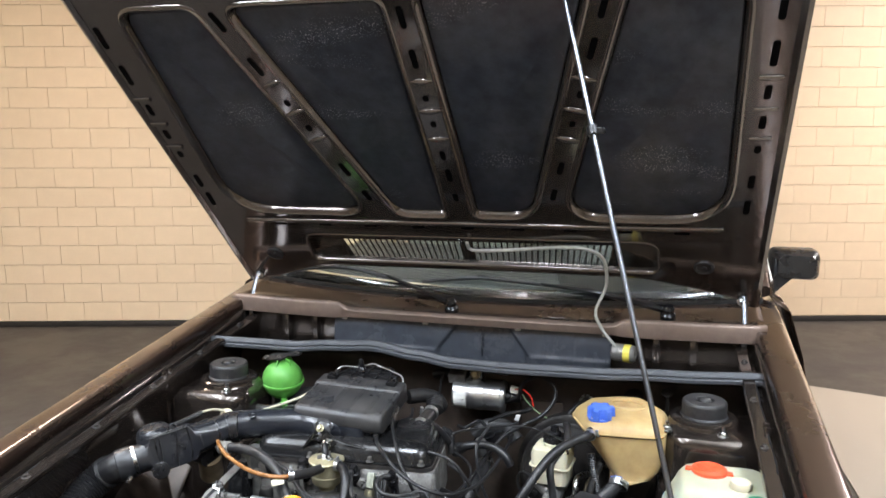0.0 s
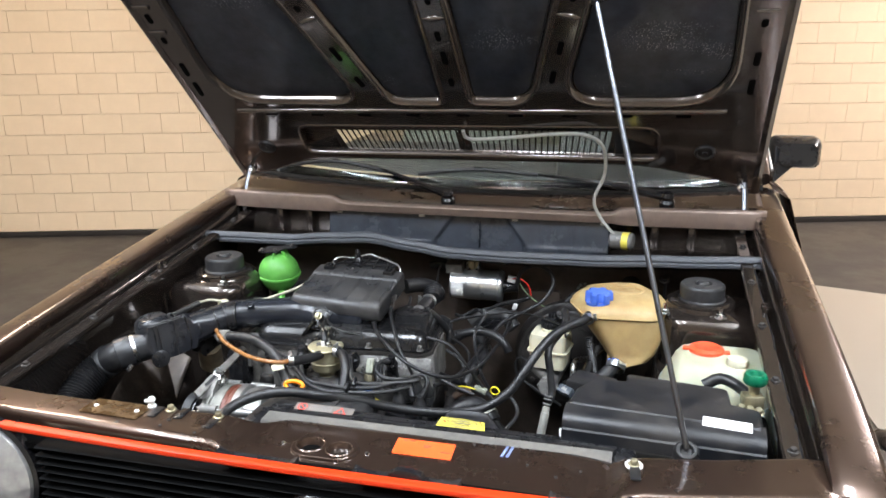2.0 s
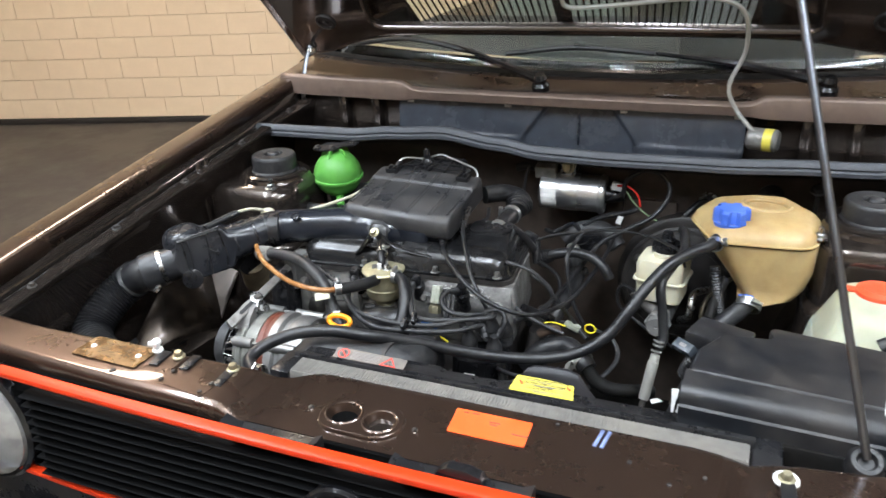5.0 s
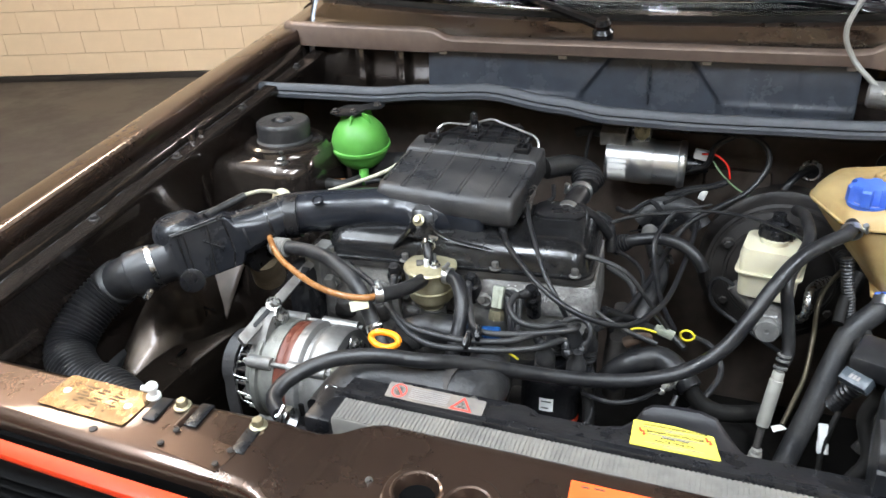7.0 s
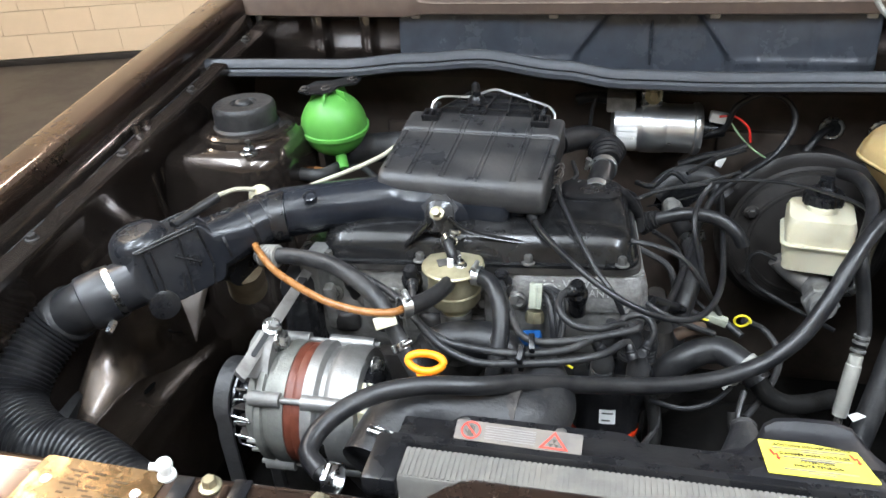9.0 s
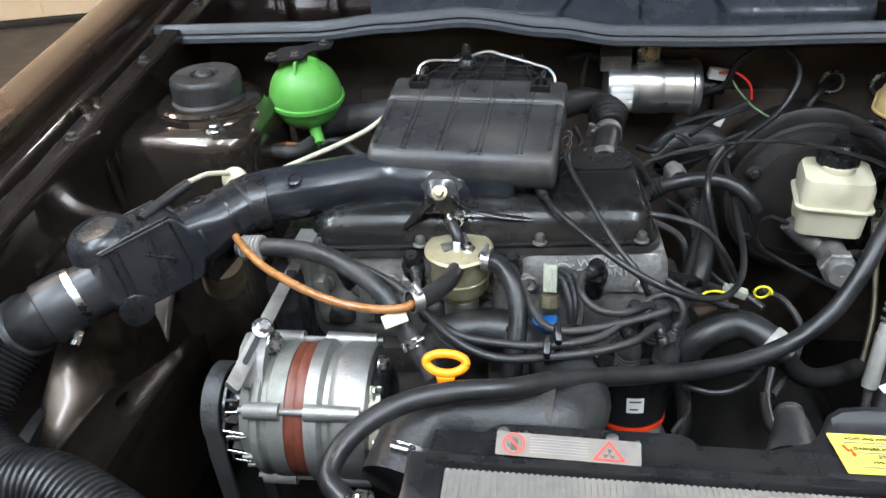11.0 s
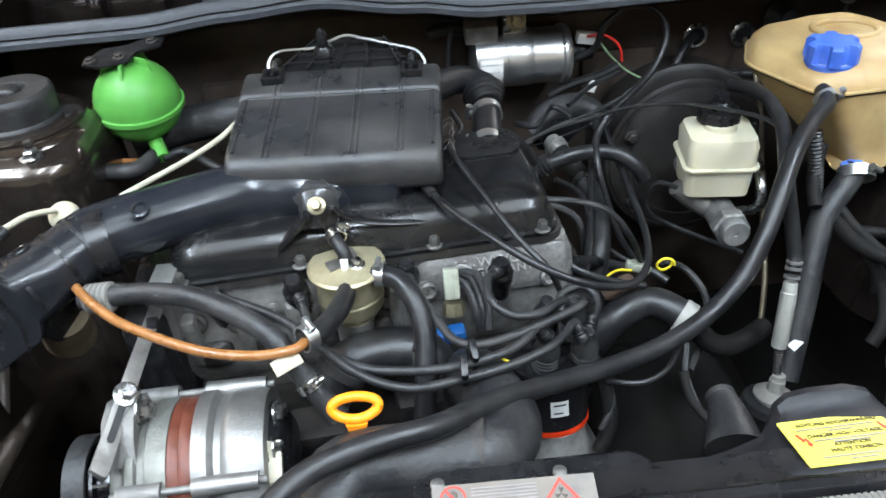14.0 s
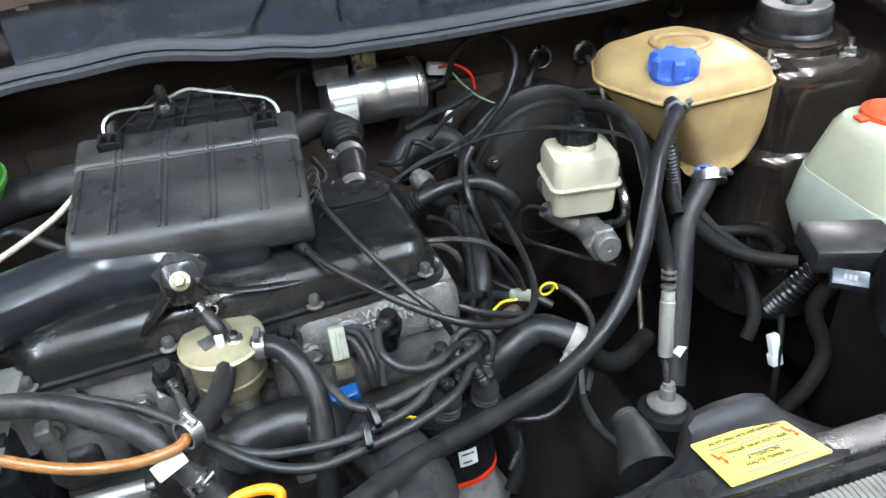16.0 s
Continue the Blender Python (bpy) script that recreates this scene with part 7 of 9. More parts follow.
# ---------------------------------------------------------------- battery
bat = thing("battery", "black battery under a dusty plastic cover with a white sticker", "battery")
# near-black case: the shade beside the shroud is in its colour
bm = B()
box(bm, (0.455, 0.225, 0.66), (0.27, 0.165, 0.18), (0, 0, -2), 0.008)
part("case", bm, UNDER, bat)
BT = pose(0.436, 0.240, 0.0, 0, 0, -3)
bm = B()
outline0 = [(-0.062, 0.078), (-0.056, 0.048), (-0.112, 0.04), (-0.132, 0.0), (-0.138, -0.055), (0.138, -0.062), (0.138, -0.004), (0.098, 0.006), (0.094, 0.062)]
loft(bm, [[(x * s, y * s2 + oy, z) for x, y in fillet(outline0, 0.008, 3)] for s, s2, oy, z in ((1.0, 1.0, 0, 0.735), (1.0, 1.0, 0, 0.778), (0.985, 0.97, 0, 0.788), (0.96, 0.92, 0, 0.791))], BT)
lid = part("cover", bm, BATTCOVER, bat, "dusty grey-black plastic battery cover")
bm = B()
loft(bm, [[(x, y, z) for y, z in ((-0.050, 0.7895), (-0.072, 0.7865), (-0.081, 0.7825), (-0.0865, 0.774), (-0.0875, 0.768), (-0.0905, 0.766), (-0.0935, 0.735), (-0.0945, 0.705), (-0.080, 0.70), (-0.050, 0.74))] for x in (-0.138, -0.12, 0.12, 0.139)], BT)
part("cover_apron", bm, BATTCOVER, lid)
bm = B()
m = plane_frame(BT @ V(0.055, -0.064, 0.783), BT @ V(0.125, -0.066, 0.783), BT @ V(0.055, -0.046, 0.7895))
slab(bm, fillet([(0.0, 0.002), (0.066, 0.0), (0.066, 0.018), (0.0, 0.020)], 0.001, 1), 0.0006, m @ Matrix.Translation((0, 0, 0.0045)))
part("sticker", bm, WHITE, lid)
m = plane_frame(BT @ V(-0.03, -0.0935, 0.724), BT @ V(0.03, -0.0935, 0.724), BT @ V(-0.03, -0.0925, 0.74))
bars(lid, m @ Matrix.Translation((0, 0, 0.0015)), [(0.0 + 0.008 * k, 0.006 + 0.008 * k, 0.004) for k in range(9)], PLASTIC_GLOSS, "moulded_mark", 0.007)
# dark bars in place of shaded slots below the cover
for x0 in (-0.09, -0.035, 0.06):
    bm = B()
    box(bm, BT @ V(x0, -0.088, 0.697), (0.05, 0.006, 0.006), (0, 0, -3), 0.001)
    part("cover_slot_shade", bm, DARKTRIM, lid)
bm = B()
lathe(bm, [(0.0150, 0.812), (0.0172, 0.815), (0.0172, 0.824), (0.015, 0.828), (0.0095, 0.828), (0.0070, 0.822), (0.0, 0.822)], (0.567, 0.278, 0.0), seg=26)
part("terminal_knob", bm, DARKGREEN, bat, "dark green terminal knob")
bm = B()
cyl(bm, (0.567, 0.278, 0.775), (0.567, 0.278, 0.815), 0.008, seg=12)
box(bm, (0.565, 0.275, 0.786), (0.03, 0.024, 0.02), (0, 0, 10), 0.003)
for k in range(3):
    bolt(bm, (0.548 + 0.012 * k, 0.256 - 0.003 * k, 0.778), (0, -0.3, 1), 0.005, 0.006)
part("terminal_clamp", bm, GOLD, bat)
bm = B()
sweep(bm, [(0.50, 0.335, 0.775), (0.525, 0.338, 0.788), (0.55, 0.32, 0.785), (0.566, 0.29, 0.782)], 0.009, 12)
part("cable", bm, RUBBER, bat)
bm = B()
box(bm, (0.325, 0.316, 0.765), (0.07, 0.05, 0.022), (0, 0, -20), 0.004)
part("fuse_holder", bm, RUBBER, bat)
bm = B()
m = plane_frame((0.272, 0.274, 0.772), (0.29, 0.26, 0.772), (0.281, 0.282, 0.78))
slab(bm, [(0, 0), (0.026, 0), (0.026, 0.013), (0, 0.013)], 0.012, m, 0.001)
plate = part("terminal_plate", bm, PLATEGREY, bat, "dark grey terminal cover with pale print")
bars(plate, m @ Matrix.Translation((0, 0, 0.0006)), [(0.008, 0.0105, 0.0065), (0.0115, 0.014, 0.0065), (0.015, 0.0175, 0.0065)], GREYINK, h=0.0045)

# ---------------------------------------------------------------- radiator, shroud and stickers
rad = thing("radiator", "alloy radiator with a black top frame and fan shroud", "radiator")
bm = B()
loft(bm, [[(x, y, z) for y, z in ((0.097, 0.60), (0.097, 0.752), (0.0985, 0.7556), (0.127, 0.7562), (0.129, 0.752), (0.129, 0.60))] for x in (-0.158, 0.368)])
core = part("core", bm, FINS, rad)
bm = B()
for k in range(131):
    x = -0.156 + 0.004 * k
    loft(bm, [[(x + dx, y, z) for dx, z in ((-0.0014, 0.7525), (-0.0012, 0.7567), (0.0012, 0.7567), (0.0014, 0.7525))] for y in (0.0995, 0.1275)])
fin = part("fin", bm, FINS, core)
fin["kind"] = "stuff"
bm = B()
XS = [-0.172 + 0.545 * k / 30 for k in range(31)]
loft(bm, [[(x, y, z) for y, z in ((0.131, 0.60), (0.131, 0.755), (0.133, 0.758), (0.139, 0.758), (0.141, 0.754), (0.150, 0.7475), (0.172, 0.7455), (0.176, 0.740), (0.177, 0.60))] for x in XS])
part("top_frame", bm, PLASTIC, rad, "black sheet-metal radiator frame")
bm = B()
box(bm, (-0.172, 0.118, 0.745), (0.028, 0.05, 0.02), bevel=0.004)
part("frame_end", bm, PLASTIC, rad)
bm = B()
box(bm, (0.385, 0.125, 0.735), (0.03, 0.06, 0.03), bevel=0.004)
part("frame_end", bm, PLASTIC, rad)
bm = B()
loft(bm, [[(x - 0.06, y + 0.172, z) for x, y in rrect(w, d, 0.02, 6)] for w, d, z in ((0.17, 0.05, 0.69), (0.16, 0.045, 0.732), (0.15, 0.03, 0.7395))])
part("top_tank", bm, PLASTIC, rad)
# label with two round warnings
LM = plane_frame((-0.126, 0.1465, 0.7500), (-0.0285, 0.1445, 0.7500), (-0.126, 0.165, 0.7552))
bm = B()
slab(bm, fillet([(0, 0), (0.0985, 0), (0.0985, 0.0175), (0, 0.0175)], 0.001, 1), 0.0008, LM @ Matrix.Translation((0, 0, 0.0030)))
lab = part("warning_label", bm, SILVER_LABEL, rad, "silver warning label with red pictograms")
L2 = LM @ Matrix.Translation((0, 0, 0.0034))
bm = B()
for a, b in ((0.0078, 0.0066),):
    ring0 = [(0.0125 + a * math.cos(2 * math.pi * k / 28), 0.0088 + a * math.sin(2 * math.pi * k / 28)) for k in range(28)]
    ring1 = [(0.0125 + b * math.cos(2 * math.pi * k / 28), 0.0088 + b * math.sin(2 * math.pi * k / 28)) for k in range(28)]
    loft(bm, [[(x, y, 0) for x, y in ring0], [(x, y, 0.0003) for x, y in ring0], [(x, y, 0.0003) for x, y in ring1], [(x, y, 0) for x, y in ring1]], L2, False)
slab(bm, [(0.0075, 0.0135), (0.0085, 0.0143), (0.0178, 0.0045), (0.0168, 0.0037)], 0.0003, L2 @ Matrix.Translation((0, 0, 0.0006)))
part("red_pictogram", bm, REDINK, lab)
bm = B()
tri_out, tri_in = [(0.066, 0.0015), (0.0885, 0.0015), (0.0772, 0.0165)], [(0.0692, 0.0030), (0.0853, 0.0030), (0.0772, 0.0137)]
loft(bm, [[(x, y, 0) for x, y in tri_out], [(x, y, 0.0003) for x, y in tri_out], [(x, y, 0.0003) for x, y in tri_in], [(x, y, 0) for x, y in tri_in]], L2, False)
part("red_pictogram", bm, REDINK, lab)
bm = B()
slab(bm, [(0.0105, 0.0040), (0.0148, 0.0040), (0.0152, 0.0085), (0.0102, 0.0085)], 0.0003, L2)
for k in range(4):
    slab(bm, [(0.0103 + 0.0013 * k, 0.0083), (0.0112 + 0.0013 * k, 0.0083), (0.0112 + 0.0013 * k, 0.0125 + 0.0008 * (k in (1, 2))), (0.0103 + 0.0013 * k, 0.0125 + 0.0008 * (k in (1, 2)))], 0.0003, L2)
slab(bm, [(0.0102, 0.0052), (0.0102, 0.0068), (0.0082, 0.0092), (0.0076, 0.0084)], 0.0003, L2)
part("black_pictogram", bm, INK, lab)
bm = B()
for k in range(3):
    a = radians(90 + 120 * k)
    slab(bm, [(0.0772, 0.0062), (0.0772 + 0.004 * math.cos(a - 0.5), 0.0062 + 0.004 * math.sin(a - 0.5)), (0.0772 + 0.004 * math.cos(a + 0.3), 0.0062 + 0.004 * math.sin(a + 0.3))], 0.0003, L2)
part("black_pictogram", bm, INK, lab)
bars(lab, L2, [(0.0235, 0.063, 0.0035 + 0.0021 * k) for k in range(6)], GREYINK, h=0.0009)
bm = B()
lathe(bm, [(0.0045, 0), (0.0045, 0.002), (0.003, 0.003)], (-0.122, 0.172, 0.7455), seg=14)
part("frame_clip", bm, DULLSTEEL, rad)
bm = B()
lathe(bm, [(0.0045, 0), (0.0045, 0.002), (0.003, 0.003)], (-0.045, 0.172, 0.7455), seg=14)
part("frame_clip", bm, DULLSTEEL, rad)
# fan shroud with the yellow label
bm = B()
sec = []
for x, zf, zm, zr, yb in ((0.03, 0.742, 0.738, 0.734, 0.178), (0.07, 0.7445, 0.740, 0.735, 0.186), (0.094, 0.7475, 0.741, 0.735, 0.194), (0.104, 0.7485, 0.7415, 0.737, 0.204), (0.110, 0.749, 0.742, 0.7445, 0.214), (0.118, 0.749, 0.742, 0.7475, 0.218),
                          (0.135, 0.7492, 0.742, 0.7485, 0.220), (0.160, 0.7492, 0.742, 0.7485, 0.220), (0.174, 0.749, 0.742, 0.7460, 0.217), (0.183, 0.7485, 0.740, 0.7370, 0.212), (0.194, 0.747, 0.735, 0.727, 0.206), (0.207, 0.744, 0.727, 0.714, 0.204), (0.225, 0.741, 0.719, 0.702, 0.200), (0.25, 0.738, 0.712, 0.692, 0.196), (0.34, 0.733, 0.705, 0.685, 0.190)):
    sec.append([(x, 0.142, zf - 0.003), (x, 0.146, zf), (x, 0.154, zf), (x, yb - 0.024, zm), (x, yb - 0.014, zm + (zr - zm) * 0.08), (x, yb - 0.010, zm + (zr - zm) * 0.5), (x, yb - 0.007, zr - (zr - zm) * 0.05), (x, yb - 0.002, zr - 0.001), (x, yb, zr - 0.006), (x, yb + 0.001, zr - 0.06), (x, 0.142, zf - 0.06)])
loft(bm, sec)
part("fan_shroud", bm, SHROUD, rad, "black plastic fan shroud")
YM = plane_frame((0.1050, 0.1520, 0.7500), (0.180, 0.1540, 0.7490), (0.1040, 0.1940, 0.7425))
bm = B()
slab(bm, fillet([(0, 0), (0.0755, 0), (0.0690, 0.0370), (0.036, 0.0425), (-0.0005, 0.0425)], 0.001, 1), 0.0008, YM @ Matrix.Translation((0, 0, 0.0008)))
yl = part("warning_label", bm, YELLOW, rad, "yellow high-voltage warning label")
Y2 = YM @ Matrix.Translation((0, 0, 0.0014))
for words, y, sz in (("ACHTUNG HOCHSPANNUNG", 0.0365, 0.0040), ("DANGER HIGH VOLTAGE", 0.0255, 0.0043), ("ATTENTION", 0.0165, 0.0043), ("HAUTE TENSION", 0.0115, 0.0044)):
    text(yl, words, sz, Y2 @ Matrix.Translation((0.0365, y, 0)), INK, depth=0.0002)
bars(yl, Y2, [(0.008, 0.060, 0.0325), (0.028, 0.044, 0.0298), (0.014, 0.062, 0.0215), (0.026, 0.050, 0.0192), (0.012, 0.062, 0.0062), (0.028, 0.046, 0.0032)], GREYINK, h=0.0011)
for ox, oy in ((0.005, 0.018), (0.0615, 0.0215)):
    bm = B()
    slab(bm, [(ox + x, oy + y) for x, y in ((0.0, 0.011), (0.002, 0.011), (0.0035, 0.006), (0.0055, 0.0075), (0.0062, 0.002), (0.0075, 0.0025), (0.0055, -0.0015), (0.0035, 0.0015), (0.0048, 0.002), (0.0042, 0.005), (0.0022, 0.0035))], 0.0003, Y2)
    part("lightning_mark", bm, REDINK, yl)

# ---------------------------------------------------------------- stickers and plates on the front panel
bm = B()
m = plane_frame((0.067, 0.036, 0.7655), (0.159, 0.036, 0.7655), (0.067, 0.1, 0.7655))
slab(bm, fillet([(0.006, 0.002), (0.090, 0.002), (0.088, 0.043), (0.003, 0.043)], 0.001, 1), 0.0008, m)
ol = tagged(part("paper_label", bm, ORANGE_LABEL, None), "bright orange paper label on the front panel", "label")
bars(ol, m @ Matrix.Translation((0, 0, 0.0003)), [(0.044, 0.056, 0.030), (0.046, 0.054, 0.026), (0.072, 0.090, 0.018), (0.012, 0.018, 0.038), (0.022, 0.03, 0.039)], INK, h=0.0016)
bm = B()
m = plane_frame((-0.4, -0.001, 0.792), (-0.315, -0.002, 0.791), (-0.404, 0.039, 0.791))
slab(bm, fillet([(0, 0), (0.098, 0), (0.098, 0.044), (0.0, 0.044)], 0.003, 2), 0.001, m)
tp = tagged(part("type_plate", bm, BRASSPLATE, None), "corroded riveted type plate on the front panel", "plate")
bars(tp, m @ Matrix.Translation((0, 0, 0.0004)), [(0.026 + 0.017 * j + 0.003 * ((k + j) % 3), 0.040 + 0.017 * j - 0.003 * ((k * 2 + j) % 3), 0.010 + 0.0040 * k) for k in range(7) for j in range(3) if (k * 3 + j * 2) % 7], PLATEINK, h=0.0014)
for x in (0.014, 0.084):
    bm = B()
    lathe(bm, [(0.0038, 0), (0.003, 0.0015), (0.0, 0.002)], m @ V(x, 0.023, 0), m.to_3x3() @ V(0, 0, 1), 14)
    part("rivet", bm, WHITE, tp)
plug = thing("hose_plug", "white plastic pipe plug on the front panel", "plug")
bm = B()
lathe(bm, [(0.0065, 0), (0.0065, 0.003), (0.0038, 0.004), (0.0038, 0.010), (0.0058, 0.012), (0.0055, 0.015), (0.0035, 0.017)], (-0.303, 0.040, 0.789), (0.1, -0.1, 1), 16)
part("post", bm, WHITE, plug)
bm = B()
cyl(bm, (-0.313, 0.038, 0.799), (-0.303, 0.040, 0.797), 0.0028, seg=10)
part("nozzle", bm, WHITE, plug)
bm = B()
box(bm, (0.225, 0.075, 0.7665), (0.004, 0.028, 0.002), (0, 0, -8), 0.0006)
box(bm, (0.232, 0.075, 0.7665), (0.004, 0.028, 0.002), (0, 0, -8), 0.0006)
tagged(part("paint_mark", bm, PALEBLUE, None), "pale blue paint mark clip on the front panel", "clip")


# ---------------------------------------------------------------- hoses, leads and wires
def hose(name, label, category, points, radius, material, seg=12, step=0.008, group=""):
    bm = B()
    sweep(bm, points, radius, seg, step)
    return tagged(part(name, bm, material, None), label, category, group)


long_hose = hose("coolant_hose", "long black coolant hose across the engine", "hose",
     [(0.301, 0.557, 0.797), (0.296, 0.535, 0.795), (0.272, 0.512, 0.790), (0.243, 0.480, 0.780), (0.219, 0.448, 0.757), (0.199, 0.422, 0.728), (0.175, 0.402, 0.695), (0.139, 0.382, 0.672), (0.093, 0.355, 0.668),
      (0.046, 0.330, 0.675), (-0.001, 0.306, 0.688), (-0.044, 0.281, 0.705), (-0.084, 0.252, 0.725), (-0.12, 0.222, 0.742), (-0.164, 0.206, 0.750), (-0.207, 0.188, 0.748), (-0.236, 0.158, 0.742), (-0.243, 0.130, 0.735), (-0.225, 0.112, 0.732)], 0.0084, RUBBER, 14)
bm = B()
clamp_band(bm, (-0.214, 0.108, 0.732), (1, -0.1, 0), 0.0112, 0.010, (0, -0.5, 1))
part("hose_clamp", bm, STEEL, long_hose, "bright steel clamp")
hose("vent_hose", "black vent hose from the coolant tank", "hose",
     [(0.246, 0.643, 0.77), (0.253, 0.591, 0.785), (0.257, 0.543, 0.775), (0.236, 0.476, 0.755), (0.242, 0.458, 0.712), (0.247, 0.446, 0.676), (0.242, 0.436, 0.666)], 0.0072, RUBBER)
hose("lower_coolant_hose", "thick grey-black lower coolant hose", "hose",
     [(0.358, 0.552, 0.705), (0.345, 0.543, 0.69), (0.319, 0.526, 0.665), (0.304, 0.503, 0.63), (0.286, 0.47, 0.58), (0.263, 0.43, 0.52)], 0.0135, RUBBER_WORN, 18)
sl = thing("clutch_cable", "clutch cable with a pale sleeve and a foot disc", "cable")
bm = B()
S0, S1 = V(0.241, 0.433, 0.668), V(0.230, 0.406, 0.595)
SLEN = (S1 - S0).length
lathe(bm, [(0.0066, 0.010), (0.0070, 0.012), (0.0070, 0.020), (0.0080, 0.021), (0.0080, SLEN - 0.004), (0.0074, SLEN - 0.003), (0.0074, SLEN), (0.0055, SLEN)], S0, S1 - S0, 10)
sleeve = part("sleeve", bm, PALEWIRE, sl, "pale ribbed adjuster sleeve")
for h in (-0.010, -0.004, 0.005):
    bm = B()
    lathe(bm, [(0.0062, h - 0.0016), (0.0078, h - 0.0012), (0.0078, h + 0.0012), (0.0062, h + 0.0016)], S0, S1 - S0, 18, False)
    part("collar_ring", bm, ALU, sleeve)
bm = B()
S2 = V(*(0.225, 0.386, 0.56))
sweep(bm, [S1, S1.lerp(S2, 0.5), S2], lambda t, d: 0.0042 + 0.0005 * math.sin(d * 2 * math.pi / 0.0022), 12, 0.00055)
part("rod", bm, IRON, sl, "threaded dark steel rod")
bm = B()
lathe(bm, [(0.0185, -0.004), (0.0200, -0.001), (0.0200, 0.001), (0.0165, 0.004), (0.0120, 0.006), (0.0085, 0.007), (0.0078, 0.010), (0.0078, 0.019), (0.0066, 0.020), (0.0062, 0.025)], S2 + V(0, 0.0, -0.012), (0.1, 0.15, 1), 24)
part("foot_disc", bm, FOOTGREY, sl)
bm = B()
lathe(bm, [(0.030, -0.014), (0.028, -0.006), (0.020, -0.004)], S2 + V(0, 0.0, -0.012), (0.1, 0.15, 1), 24)
part("seal", bm, RUBBER, sl, "black rubber seal")
bm = B()
m = pose(S1.x + 0.014, S1.y - 0.002, S1.z, 0, 0, 30)
slab(bm, [(-0.004, -0.004), (0.014, -0.002), (0.010, 0.006), (-0.002, 0.006)], 0.001, m)
part("tag", bm, WHITE, sl)

# radiator hose
rad_hose = hose("radiator_hose", "fat grey-black radiator hose with a bend", "hose",
     [(-0.205, 0.165, 0.69), (-0.197, 0.197, 0.7), (-0.186, 0.217, 0.706), (-0.158, 0.224, 0.706), (-0.115, 0.226, 0.702), (-0.08, 0.233, 0.698), (-0.065, 0.261, 0.69), (-0.073, 0.299, 0.685), (-0.084, 0.336, 0.67), (-0.085, 0.345, 0.63)],
     lambda t, d: 0.0285 - 0.003 * t, RUBBER_WORN, 26)
for p, ax, r in (((-0.091, 0.231, 0.699), (1, -0.1, 0), 0.0285), ((-0.196, 0.192, 0.697), (0.15, 0.6, 0.5), 0.0295)):
    bm = B()
    clamp_band(bm, p, ax, r, 0.010, (0, -0.9, -0.3) if r < 0.029 else (0, -0.3, 1))
    part("hose_clamp", bm, IRON if r < 0.029 else STEEL, rad_hose, "steel band clamp")
inlet = hose("inlet_elbow", "fat black rubber inlet elbow behind the dipstick", "hose", [(-0.212, 0.346, 0.65), (-0.193, 0.358, 0.675), (-0.158, 0.365, 0.682), (-0.124, 0.361, 0.68), (-0.114, 0.35, 0.66)], 0.021, RUBBER, 22)
bm = B()
clamp_band(bm, (-0.128, 0.3615, 0.6805), (1, -0.1, -0.1), 0.0214, 0.009, (0, -0.4, 0.9))
part("hose_clamp", bm, IRON, inlet, "dark band clamp")
bm = B()
lathe(bm, [(0.0212, -0.003), (0.0228, -0.002), (0.0228, 0.006), (0.0212, 0.007)], (-0.196, 0.3565, 0.672), (0.6, 0.35, 0.7), 26, False)
part("end_bead", bm, RUBBER_WORN, inlet)
br_hose = hose("breather_hose", "grey-black breather hose along the engine", "hose",
     [(-0.397, 0.379, 0.76), (-0.353, 0.374, 0.765), (-0.309, 0.361, 0.768), (-0.271, 0.341, 0.764), (-0.24, 0.323, 0.75), (-0.219, 0.305, 0.725), (-0.194, 0.287, 0.69)], 0.0090, RUBBER_WORN, 16)
bm = B()
prof = []
for k in range(5):
    prof += [(0.0112, 0.0045 * k), (0.0125, 0.0045 * k + 0.001), (0.0125, 0.0045 * k + 0.0028), (0.0112, 0.0045 * k + 0.0038)]
lathe(bm, prof, (-0.392, 0.3785, 0.7606), (1, -0.1, 0.1), 22)
part("ribbed_collar", bm, FOOTGREY, br_hose, "dusty grey ribbed collar")
bm = B()
clamp_band(bm, (-0.213, 0.300, 0.716), (0.5, -0.45, -0.75), 0.0094, 0.008, (0.5, -0.5, 0.6))
part("hose_clamp", bm, STEEL, br_hose)
hose("fuel_hose", "translucent amber fuel hose in an arc", "hose",
     [(-0.412, 0.399, 0.775), (-0.391, 0.371, 0.772), (-0.359, 0.34, 0.768), (-0.318, 0.315, 0.764), (-0.282, 0.299, 0.761), (-0.244, 0.291, 0.76), (-0.217, 0.294, 0.76), (-0.211, 0.303, 0.758)], 0.0040, BROWNHOSE)
hose("fuel_hose", "short black fuel hose below the damper", "hose", [(-0.183, 0.396, 0.738), (-0.185, 0.362, 0.745), (-0.195, 0.329, 0.752), (-0.211, 0.304, 0.757)], 0.0088, RUBBER)
bm = B()
clamp_band(bm, (-0.209, 0.308, 0.758), (-0.7, -0.6, 0.1), 0.0095, 0.010, (0.2, -0.2, 1))
tagged(part("hose_clamp", bm, CHROME, None), "bright clamp joining two fuel hoses", "hose clamp")
bm = B()
box(bm, (-0.224, 0.289, 0.752), (0.022, 0.003, 0.012), (-40, -10, 25), 0.001)
tagged(part("paper_tag", bm, CREAM, None), "small cream tag on the fuel hose", "tag")
